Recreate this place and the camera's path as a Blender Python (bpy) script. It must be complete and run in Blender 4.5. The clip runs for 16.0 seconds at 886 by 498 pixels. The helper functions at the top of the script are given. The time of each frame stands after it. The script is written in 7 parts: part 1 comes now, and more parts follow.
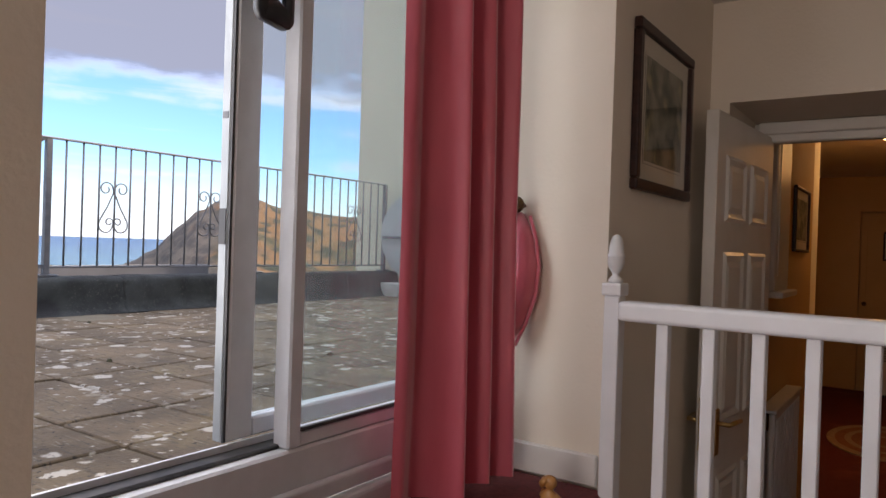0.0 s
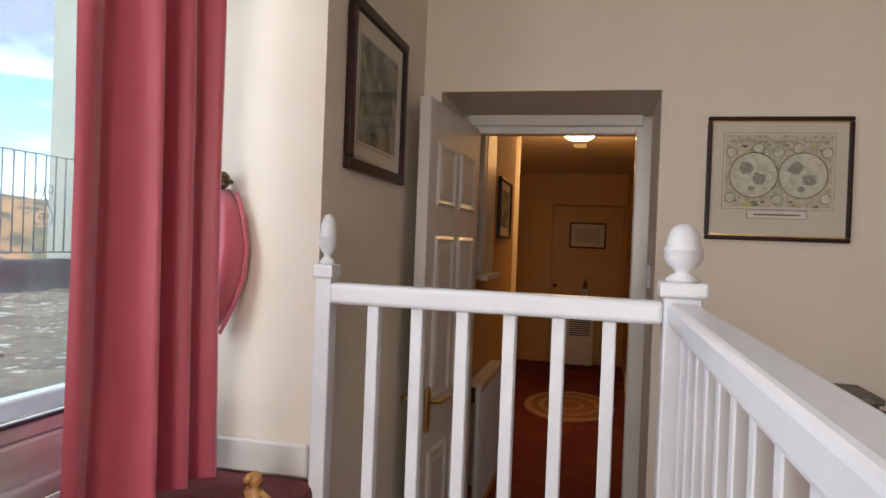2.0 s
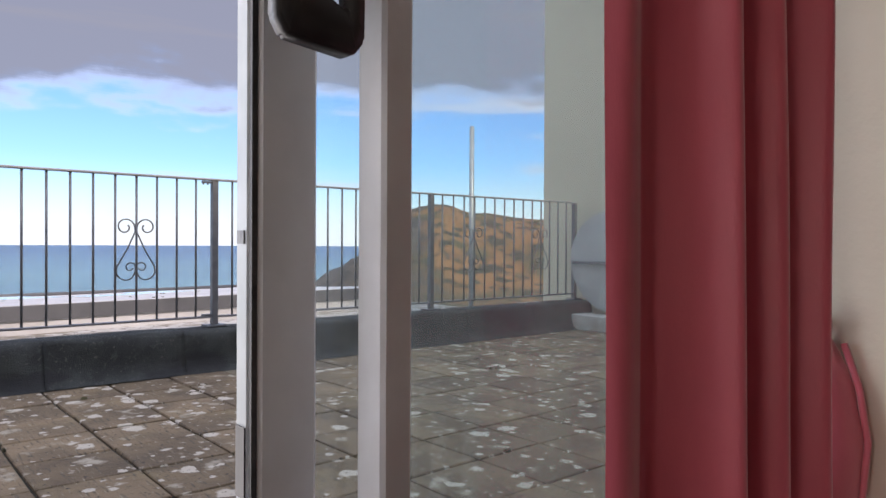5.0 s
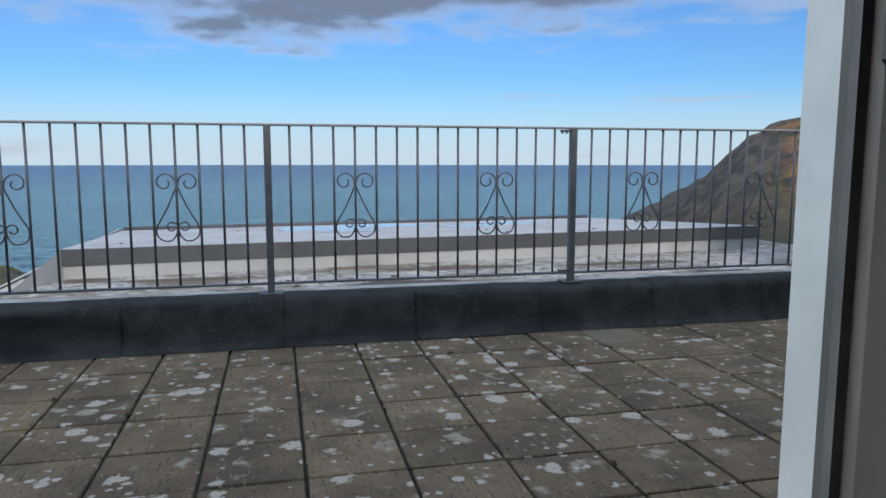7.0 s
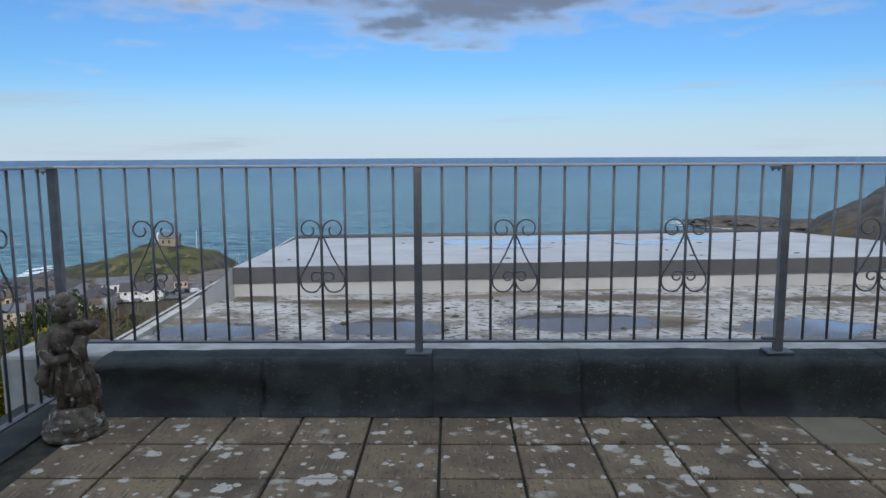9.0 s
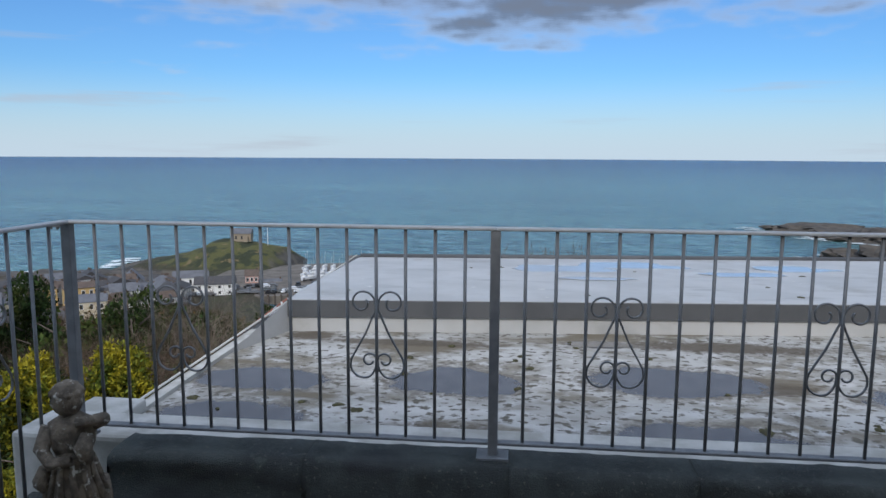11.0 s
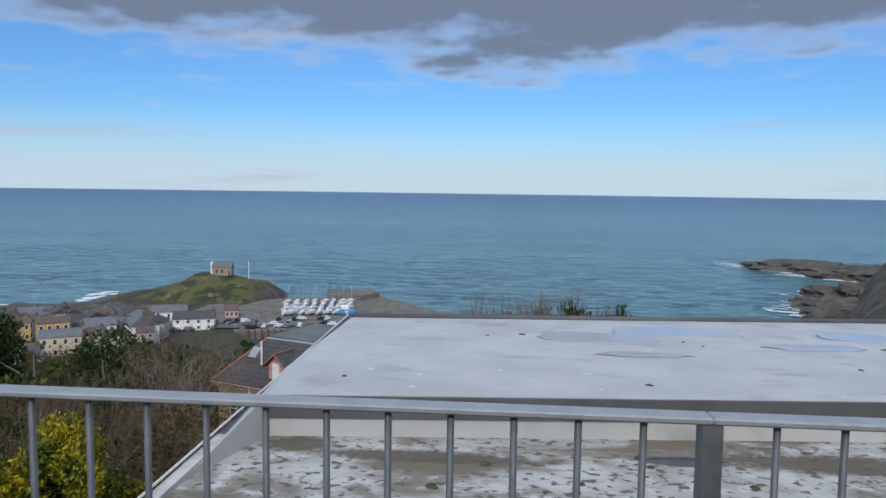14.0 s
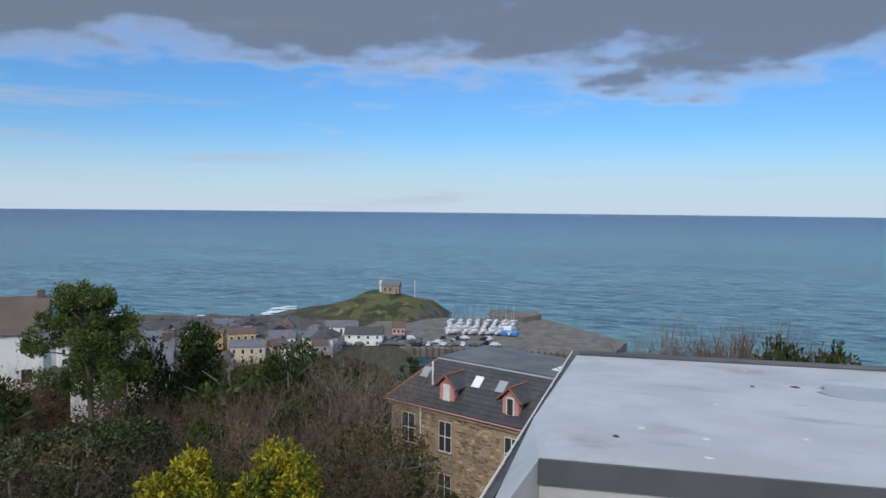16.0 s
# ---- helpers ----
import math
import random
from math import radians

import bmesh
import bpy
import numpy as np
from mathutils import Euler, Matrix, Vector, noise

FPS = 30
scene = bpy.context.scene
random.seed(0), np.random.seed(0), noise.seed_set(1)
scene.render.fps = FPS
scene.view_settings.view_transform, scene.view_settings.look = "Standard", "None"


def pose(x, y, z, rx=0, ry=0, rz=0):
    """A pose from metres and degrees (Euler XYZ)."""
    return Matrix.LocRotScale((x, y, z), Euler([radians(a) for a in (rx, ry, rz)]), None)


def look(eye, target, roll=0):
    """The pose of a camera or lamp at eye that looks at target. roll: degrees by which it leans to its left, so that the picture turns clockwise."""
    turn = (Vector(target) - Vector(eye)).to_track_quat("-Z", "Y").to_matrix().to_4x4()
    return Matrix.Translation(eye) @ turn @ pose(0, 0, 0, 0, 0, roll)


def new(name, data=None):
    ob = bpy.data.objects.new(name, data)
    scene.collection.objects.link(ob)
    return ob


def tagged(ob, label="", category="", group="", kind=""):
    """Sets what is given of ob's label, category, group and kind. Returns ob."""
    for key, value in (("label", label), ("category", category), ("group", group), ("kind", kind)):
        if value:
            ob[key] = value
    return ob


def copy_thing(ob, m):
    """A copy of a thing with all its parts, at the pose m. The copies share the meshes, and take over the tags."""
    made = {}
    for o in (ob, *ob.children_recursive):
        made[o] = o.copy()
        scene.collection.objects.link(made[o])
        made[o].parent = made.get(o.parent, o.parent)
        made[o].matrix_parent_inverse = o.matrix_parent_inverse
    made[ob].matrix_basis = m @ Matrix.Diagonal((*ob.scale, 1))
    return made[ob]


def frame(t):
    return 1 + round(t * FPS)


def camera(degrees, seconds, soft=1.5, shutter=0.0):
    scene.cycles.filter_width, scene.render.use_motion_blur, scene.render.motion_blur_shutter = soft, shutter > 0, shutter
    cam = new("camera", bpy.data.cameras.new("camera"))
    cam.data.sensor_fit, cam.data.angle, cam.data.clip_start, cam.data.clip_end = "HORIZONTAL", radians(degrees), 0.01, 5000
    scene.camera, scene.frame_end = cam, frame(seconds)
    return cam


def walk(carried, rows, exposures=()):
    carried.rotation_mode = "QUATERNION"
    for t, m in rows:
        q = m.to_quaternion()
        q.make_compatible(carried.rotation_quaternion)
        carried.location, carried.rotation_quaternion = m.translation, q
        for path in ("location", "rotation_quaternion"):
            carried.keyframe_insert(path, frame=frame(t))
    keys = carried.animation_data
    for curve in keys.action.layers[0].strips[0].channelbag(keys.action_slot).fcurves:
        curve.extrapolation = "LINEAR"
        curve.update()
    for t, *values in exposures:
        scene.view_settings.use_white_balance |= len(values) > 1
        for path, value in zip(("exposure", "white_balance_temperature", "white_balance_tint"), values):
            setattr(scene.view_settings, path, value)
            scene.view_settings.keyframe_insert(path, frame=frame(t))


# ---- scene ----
cam = camera(64.2, 16.0)

PATH = [
    (0, (-0.574, -4.503, 0.511), (1.077, -3.374, 0.501), 1.9),
    (0.5, (-0.591, -4.49, 0.514), (1.216, -3.634, 0.498), 2.1),
    (1, (-0.595, -4.482, 0.51), (1.301, -3.844, 0.496), 2.2),
    (1.5, (-0.561, -4.482, 0.506), (1.38, -3.997, 0.486), 2.3),
    (2, (-0.477, -4.507, 0.494), (1.475, -4.07, 0.478), 2.2),
    (2.5, (-0.401, -4.471, 0.491), (1.554, -4.053, 0.474), 2.2),
    (3, (-0.307, -4.339, 0.509), (1.649, -3.922, 0.487), 2.0),
    (3.5, (-0.225, -4.207, 0.595), (1.702, -3.67, 0.571), 1.9),
    (4, (-0.196, -4.135, 0.659), (1.635, -3.333, 0.632), 1.5),
    (4.5, (-0.104, -4.079, 0.686), (1.538, -2.938, 0.661), 0.8),
    (5, (-0.013, -4.049, 0.731), (1.28, -2.523, 0.716), 0.3),
    (5.2, (-0.005, -4.04, 0.757), (1.136, -2.397, 0.741), 0.1),
    (7.5, (0.098, -3.566, 0.949), (0.466, -1.618, 0.687), 0.0),
    (8, (0.155, -3.449, 0.993), (0.406, -1.480, 0.748), -0.1),
    (8.5, (0.160, -3.329, 1.066), (0.244, -1.347, 0.810), -0.3),
    (9, (0.155, -3.181, 1.147), (0.129, -1.199, 0.883), -0.3),
    (11.5, (0.01, -2.359, 1.402), (-0.207, -0.388, 1.14), 0.4),
    (12, (-0.076, -2.161, 1.432), (-0.287, -0.19, 1.173), 0.4),
    (12.5, (-0.109, -1.928, 1.434), (-0.31, 0.046, 1.182), 0.5),
    (13, (-0.114, -1.668, 1.457), (-0.306, 0.309, 1.222), 0.5),
    (13.5, (-0.198, -1.444, 1.464), (-0.378, 0.537, 1.256), 0.6),
    (14, (-0.359, -1.2, 1.478), (-0.522, 0.786, 1.312), 0.8),
    (14.5, (-0.517, -0.978, 1.48), (-0.703, 1.008, 1.339), 0.8),
    (14.8, (-0.630, -0.800, 1.466), (-0.884, 1.179, 1.340), 0.8),
    (15, (-0.735, -0.745, 1.464), (-1.058, 1.225, 1.345), 0.8),
    (15.2, (-0.849, -0.715, 1.466), (-1.249, 1.241, 1.352), 0.8),
    (15.5, (-1.011, -0.665, 1.470), (-1.514, 1.267, 1.357), 0.7),
    (16, (-1.196, -0.665, 1.516), (-1.806, 1.237, 1.404), 0.6),
]
EXPOSURES = [(0, 1.1, 7500, 24), (0.5, 1.4, 7300, 22), (1.0, 1.8, 7100, 20), (1.5, 2.0, 7000, 18), (3.0, 2.1, 7000, 16), (3.5, 2.15, 7100, 18), (4.0, 2.0, 7300, 20),
             (4.5, 1.65, 7400, 22), (5.0, 0.75, 7400, 24), (5.6, 0.35, 6900, 16), (7.3, 0.05, 6500, 10), (16.0, 0.0, 6500, 10)]
walk(cam, [(t, look(eye, target, roll)) for t, eye, target, roll in PATH], EXPOSURES)

# ---- world, sun and large lights ----
SUN_EL, SUN_AZ = 36.0, 181.0     # degrees; azimuth clockwise from +y
world = bpy.data.worlds.new("sky")
scene.world = world
world.use_nodes = True
wn = world.node_tree
wn.nodes.clear()


def wnode(kind, **inputs):
    n = wn.nodes.new(kind)
    for k, v in inputs.items():
        n.inputs[k.replace("_", " ")].default_value = v
    return n


def wmath(op, a, b=None):
    n = wn.nodes.new("ShaderNodeMath")
    n.operation = op
    for i, v in enumerate((a, b)):
        if v is None:
            continue
        if isinstance(v, (int, float)):
            n.inputs[i].default_value = v
        else:
            wn.links.new(v, n.inputs[i])
    return n.outputs[0]


w_out = wnode("ShaderNodeOutputWorld")
w_bg = wnode("ShaderNodeBackground", Strength=0.10)
w_sky = wnode("ShaderNodeTexSky")
w_sky.sky_type, w_sky.sun_disc = "NISHITA", False
w_sky.sun_elevation, w_sky.sun_rotation = radians(SUN_EL), radians(SUN_AZ)
w_sky.air_density, w_sky.dust_density, w_sky.ozone_density = 1.0, 0.6, 2.0
w_co = wnode("ShaderNodeTexCoord")
w_sep = wnode("ShaderNodeSeparateXYZ")
wn.links.new(w_co.outputs["Generated"], w_sep.inputs[0])
up = wmath("MAXIMUM", wmath("ADD", w_sep.outputs[2], 0.07), 0.02)
w_comb = wnode("ShaderNodeCombineXYZ")
wn.links.new(wmath("DIVIDE", w_sep.outputs[0], up), w_comb.inputs[0])
wn.links.new(wmath("DIVIDE", w_sep.outputs[1], up), w_comb.inputs[1])
n_big = wnode("ShaderNodeTexNoise", Scale=0.42, Detail=9.0, Roughness=0.56)
n_fine = wnode("ShaderNodeTexNoise", Scale=1.7, Detail=8.0, Roughness=0.6)
wn.links.new(w_comb.outputs[0], n_big.inputs["Vector"])
wn.links.new(w_comb.outputs[0], n_fine.inputs["Vector"])
# a cloud bank whose ragged lower edge stands about ten degrees over the sea
lift = wmath("ADD", w_sep.outputs[2], wmath("MULTIPLY", wmath("SUBTRACT", n_big.outputs[0], 0.5), 0.40))
lift = wmath("ADD", lift, wmath("MULTIPLY", wmath("SUBTRACT", n_fine.outputs[0], 0.5), 0.16))
w_mask = wn.nodes.new("ShaderNodeMapRange")
w_mask.interpolation_type = "SMOOTHSTEP"
w_mask.inputs["From Min"].default_value, w_mask.inputs["From Max"].default_value = 0.135, 0.24
wn.links.new(lift, w_mask.inputs["Value"])
w_tone = wn.nodes.new("ShaderNodeValToRGB")
wn.links.new(w_mask.outputs[0], w_tone.inputs[0])
# thin stray wisps under the bank
w_str = wn.nodes.new("ShaderNodeVectorMath")
w_str.operation = "MULTIPLY"
w_str.inputs[1].default_value = (2.6, 2.6, 34.0)
wn.links.new(w_co.outputs["Generated"], w_str.inputs[0])
n_wisp = wnode("ShaderNodeTexNoise", Scale=1.0, Detail=7.0, Roughness=0.55)
wn.links.new(w_str.outputs[0], n_wisp.inputs["Vector"])
w_wisp = wn.nodes.new("ShaderNodeMapRange")
w_wisp.interpolation_type = "SMOOTHSTEP"
w_wisp.inputs["From Min"].default_value, w_wisp.inputs["From Max"].default_value = 0.56, 0.74
w_wisp.inputs["To Max"].default_value = 0.55
wn.links.new(n_wisp.outputs[0], w_wisp.inputs["Value"])
w_tone.color_ramp.elements[0].color = (5.6, 5.9, 6.6, 1)
w_tone.color_ramp.elements[1].color = (1.75, 2.08, 2.75, 1)
w_tone.color_ramp.elements[0].position = 0.25
w_tone.color_ramp.elements[1].position = 0.9
# a pale haze low over the water
w_haze = wn.nodes.new("ShaderNodeMapRange")
w_haze.interpolation_type = "SMOOTHSTEP"
w_haze.inputs["From Min"].default_value, w_haze.inputs["From Max"].default_value = -0.01, 0.12
w_haze.inputs["To Min"].default_value, w_haze.inputs["To Max"].default_value = 0.88, 0.0
wn.links.new(w_sep.outputs[2], w_haze.inputs["Value"])
w_mix0 = wn.nodes.new("ShaderNodeMix")
w_mix0.data_type = "RGBA"
wn.links.new(w_haze.outputs[0], w_mix0.inputs["Factor"])
w_tint = wn.nodes.new("ShaderNodeMix")
w_tint.data_type, w_tint.blend_type = "RGBA", "MULTIPLY"
w_tint.inputs["Factor"].default_value = 1.0
w_tint.inputs["B"].default_value = (0.50, 0.86, 1.28, 1)
wn.links.new(w_sky.outputs[0], w_tint.inputs["A"])
wn.links.new(w_tint.outputs["Result"], w_mix0.inputs["A"])
w_mix0.inputs["B"].default_value = (5.9, 7.1, 8.3, 1)
w_mix = wn.nodes.new("ShaderNodeMix")
w_mix.data_type = "RGBA"
wn.links.new(wmath("MULTIPLY", w_mask.outputs[0], 0.93), w_mix.inputs["Factor"])
w_mix1 = wn.nodes.new("ShaderNodeMix")
w_mix1.data_type = "RGBA"
wn.links.new(w_wisp.outputs[0], w_mix1.inputs["Factor"])
wn.links.new(w_mix0.outputs["Result"], w_mix1.inputs["A"])
w_mix1.inputs["B"].default_value = (4.6, 5.1, 6.0, 1)
wn.links.new(w_mix1.outputs["Result"], w_mix.inputs["A"])
# the clouds brighten overhead and towards the sun
toward = wmath("ADD", wmath("MULTIPLY", w_sep.outputs[1], -0.45), wmath("MULTIPLY", w_sep.outputs[2], 1.0))
w_glow = wn.nodes.new("ShaderNodeMapRange")
w_glow.interpolation_type = "SMOOTHSTEP"
w_glow.inputs["From Min"].default_value, w_glow.inputs["From Max"].default_value = 0.05, 0.95
w_glow.inputs["To Min"].default_value, w_glow.inputs["To Max"].default_value = 1.0, 5.2
wn.links.new(toward, w_glow.inputs["Value"])
w_up = wn.nodes.new("ShaderNodeVectorMath")
w_up.operation = "SCALE"
wn.links.new(w_tone.outputs[0], w_up.inputs[0])
wn.links.new(w_glow.outputs[0], w_up.inputs["Scale"])
wn.links.new(w_up.outputs[0], w_mix.inputs["B"])
wn.links.new(w_mix.outputs["Result"], w_bg.inputs["Color"])
wn.links.new(w_bg.outputs[0], w_out.inputs["Surface"])

sun = new("sun", bpy.data.lights.new("sun", "SUN"))
sun.data.energy, sun.data.angle, sun.data.color = 1.85, radians(7.0), (1.0, 0.94, 0.85)
sa, se = radians(SUN_AZ), radians(SUN_EL)
sun_dir = Vector((math.sin(sa) * math.cos(se), math.cos(sa) * math.cos(se), math.sin(se)))
sun.matrix_world = look(sun_dir * 60, (0, 0, 0))

# the sky's light in the opening of the terrace door
skylight = new("door_daylight", bpy.data.lights.new("door_daylight", "AREA"))
skylight.data.shape, skylight.data.size, skylight.data.size_y = "RECTANGLE", 0.72, 1.9
skylight.data.energy, skylight.data.color = 6.0, (0.86, 0.94, 1.0)
skylight.matrix_world = look((0.08, -3.29, 1.15), (0.72, -4.27, 0.85))

# the sky's light in the opening of the window behind the landing
westlight = new("window_daylight", bpy.data.lights.new("window_daylight", "AREA"))
westlight.data.shape, westlight.data.size, westlight.data.size_y = "RECTANGLE", 1.0, 1.2
westlight.data.energy, westlight.data.color = 11.0, (1.0, 0.97, 0.93)
westlight.matrix_world = look((-3.24, -4.6, 0.55), (-2.24, -4.7, 0.5))

# ---- materials ----


def mat(name, color, rough=0.6, metal=0.0, second=None, scale=6.0, bump=0.0, bump_scale=40.0, detail=6.0, third=None, third_scale=1.2,
        third_cut=(0.52, 0.66), stretch=(1, 1, 1), spec=0.5, vary=0.0, emit=None, coat=0.0, sheen=0.0, lo=0.35, hi=0.65, rough_vary=0.0):
    m = bpy.data.materials.new(name)
    m.use_nodes = True
    nt = m.node_tree
    b = nt.nodes["Principled BSDF"]
    b.inputs["Roughness"].default_value, b.inputs["Metallic"].default_value = rough, metal
    b.inputs["Specular IOR Level"].default_value = spec
    b.inputs["Coat Weight"].default_value, b.inputs["Sheen Weight"].default_value = coat, sheen
    b.inputs["Base Color"].default_value = (*color, 1)
    if emit:
        b.inputs["Emission Color"].default_value = (*emit[:3], 1)
        b.inputs["Emission Strength"].default_value = emit[3]
    co = nt.nodes.new("ShaderNodeTexCoord")
    geo = nt.nodes.new("ShaderNodeNewGeometry")
    mp = nt.nodes.new("ShaderNodeMapping")
    mp.inputs["Scale"].default_value = stretch
    nt.links.new(geo.outputs["Position"], mp.inputs["Vector"])

    def nz(s, d=detail, r=0.55):
        n = nt.nodes.new("ShaderNodeTexNoise")
        n.inputs["Scale"].default_value, n.inputs["Detail"].default_value, n.inputs["Roughness"].default_value = s, d, r
        nt.links.new(mp.outputs[0], n.inputs["Vector"])
        return n.outputs[0]

    def ramp(src, a, c):
        n = nt.nodes.new("ShaderNodeMapRange")
        n.interpolation_type = "SMOOTHSTEP"
        n.inputs["From Min"].default_value, n.inputs["From Max"].default_value = a, c
        nt.links.new(src, n.inputs["Value"])
        return n.outputs[0]

    def mix(f, a, c):
        n = nt.nodes.new("ShaderNodeMix")
        n.data_type = "RGBA"
        nt.links.new(f, n.inputs["Factor"])
        for v, k in ((a, "A"), (c, "B")):
            if isinstance(v, tuple):
                n.inputs[k].default_value = (*v, 1)
            else:
                nt.links.new(v, n.inputs[k])
        return n.outputs["Result"]
    col = None
    if second:
        col = mix(ramp(nz(scale), lo, hi), color, second)
    if third:
        col = mix(ramp(nz(third_scale, 8.0, 0.62), *third_cut), col or color, third)
    if vary:
        info = nt.nodes.new("ShaderNodeObjectInfo")
        hs = nt.nodes.new("ShaderNodeHueSaturation")
        mr = nt.nodes.new("ShaderNodeMapRange")
        mr.inputs["To Min"].default_value, mr.inputs["To Max"].default_value = 1 - vary, 1 + vary
        nt.links.new(info.outputs["Random"], mr.inputs["Value"])
        nt.links.new(mr.outputs[0], hs.inputs["Value"])
        if col is None:
            hs.inputs["Color"].default_value = (*color, 1)
        else:
            nt.links.new(col, hs.inputs["Color"])
        col = hs.outputs[0]
    if col is not None:
        nt.links.new(col, b.inputs["Base Color"])
    if rough_vary:
        mr = nt.nodes.new("ShaderNodeMapRange")
        mr.inputs["To Min"].default_value, mr.inputs["To Max"].default_value = rough - rough_vary, rough + rough_vary
        nt.links.new(nz(scale * 1.7), mr.inputs["Value"])
        nt.links.new(mr.outputs[0], b.inputs["Roughness"])
    if bump:
        bp = nt.nodes.new("ShaderNodeBump")
        bp.inputs["Strength"].default_value, bp.inputs["Distance"].default_value = bump, 0.01
        nt.links.new(nz(bump_scale), bp.inputs["Height"])
        nt.links.new(bp.outputs[0], b.inputs["Normal"])
    return m


def island_vary(m, amount):
    """Shifts the value of each loose piece of a joined mesh."""
    nt = m.node_tree
    b = nt.nodes["Principled BSDF"]
    link = b.inputs["Base Color"].links
    src = link[0].from_socket if link else None
    geo = nt.nodes.new("ShaderNodeNewGeometry")
    hs = nt.nodes.new("ShaderNodeHueSaturation")
    mr = nt.nodes.new("ShaderNodeMapRange")
    mr.inputs["To Min"].default_value, mr.inputs["To Max"].default_value = 1 - amount, 1 + amount
    nt.links.new(geo.outputs["Random Per Island"], mr.inputs["Value"])
    nt.links.new(mr.outputs[0], hs.inputs["Value"])
    if src:
        nt.links.new(src, hs.inputs["Color"])
    else:
        hs.inputs["Color"].default_value = b.inputs["Base Color"].default_value
    nt.links.new(hs.outputs[0], b.inputs["Base Color"])
    return m


def layer(m, color, scale, cut, stretch=(1, 1, 1), detail=8.0, spots=False):
    """Lays one more colour over a material, in noisy patches or in round spots of uneven size."""
    nt = m.node_tree
    b = nt.nodes["Principled BSDF"]
    link = b.inputs["Base Color"].links
    geo = nt.nodes.new("ShaderNodeNewGeometry")
    mp = nt.nodes.new("ShaderNodeMapping")
    mp.inputs["Scale"].default_value = stretch
    nt.links.new(geo.outputs["Position"], mp.inputs["Vector"])
    mr = nt.nodes.new("ShaderNodeMapRange")
    mr.interpolation_type = "SMOOTHSTEP"
    mr.inputs["From Min"].default_value, mr.inputs["From Max"].default_value = cut
    nz = nt.nodes.new("ShaderNodeTexNoise")
    nz.inputs["Detail"].default_value = detail
    nt.links.new(mp.outputs[0], nz.inputs["Vector"])
    if spots:
        nz.inputs["Scale"].default_value = scale * 2.2
        push = nt.nodes.new("ShaderNodeMix")
        push.data_type, push.blend_type = "RGBA", "LINEAR_LIGHT"
        push.inputs["Factor"].default_value = 0.045 * 8 / scale
        nt.links.new(mp.outputs[0], push.inputs["A"])
        nt.links.new(nz.outputs["Color"], push.inputs["B"])
        vo = nt.nodes.new("ShaderNodeTexVoronoi")
        vo.inputs["Scale"].default_value = scale
        nt.links.new(push.outputs["Result"], vo.inputs["Vector"])
        sp = nt.nodes.new("ShaderNodeSeparateColor")
        nt.links.new(vo.outputs["Color"], sp.inputs[0])
        size = nt.nodes.new("ShaderNodeMath")
        size.operation = "MULTIPLY"
        nt.links.new(sp.outputs[0], size.inputs[0])
        nt.links.new(sp.outputs[1], size.inputs[1])
        sub = nt.nodes.new("ShaderNodeMath")
        sub.operation = "SUBTRACT"
        nt.links.new(size.outputs[0], sub.inputs[0])
        nt.links.new(vo.outputs["Distance"], sub.inputs[1])
        nt.links.new(sub.outputs[0], mr.inputs["Value"])
    else:
        nz.inputs["Scale"].default_value = scale
        nt.links.new(nz.outputs[0], mr.inputs["Value"])
    mx = nt.nodes.new("ShaderNodeMix")
    mx.data_type = "RGBA"
    nt.links.new(mr.outputs[0], mx.inputs["Factor"])
    if link:
        nt.links.new(link[0].from_socket, mx.inputs["A"])
    else:
        mx.inputs["A"].default_value = b.inputs["Base Color"].default_value
    mx.inputs["B"].default_value = (*color, 1)
    nt.links.new(mx.outputs["Result"], b.inputs["Base Color"])
    return m


def glass_mat(name, tint=(0.93, 0.97, 0.96), gloss=0.9):
    m = bpy.data.materials.new(name)
    m.use_nodes = True
    nt = m.node_tree
    nt.nodes.clear()
    out = nt.nodes.new("ShaderNodeOutputMaterial")
    mixs = nt.nodes.new("ShaderNodeMixShader")
    tr = nt.nodes.new("ShaderNodeBsdfTransparent")
    gl = nt.nodes.new("ShaderNodeBsdfGlossy")
    gl.inputs["Roughness"].default_value = 0.02
    tr.inputs["Color"].default_value = (*tint, 1)
    lw = nt.nodes.new("ShaderNodeLayerWeight")
    pw = nt.nodes.new("ShaderNodeMath")
    pw.operation = "POWER"
    pw.inputs[1].default_value = 4.5
    nt.links.new(lw.outputs["Facing"], pw.inputs[0])
    sc = nt.nodes.new("ShaderNodeMath")
    sc.operation = "MULTIPLY_ADD"
    sc.inputs[1].default_value, sc.inputs[2].default_value = 0.6 * gloss, 0.03 * gloss
    nt.links.new(pw.outputs[0], sc.inputs[0])
    nt.links.new(sc.outputs[0], mixs.inputs[0])
    nt.links.new(tr.outputs[0], mixs.inputs[1])
    nt.links.new(gl.outputs[0], mixs.inputs[2])
    nt.links.new(mixs.outputs[0], out.inputs["Surface"])
    return m


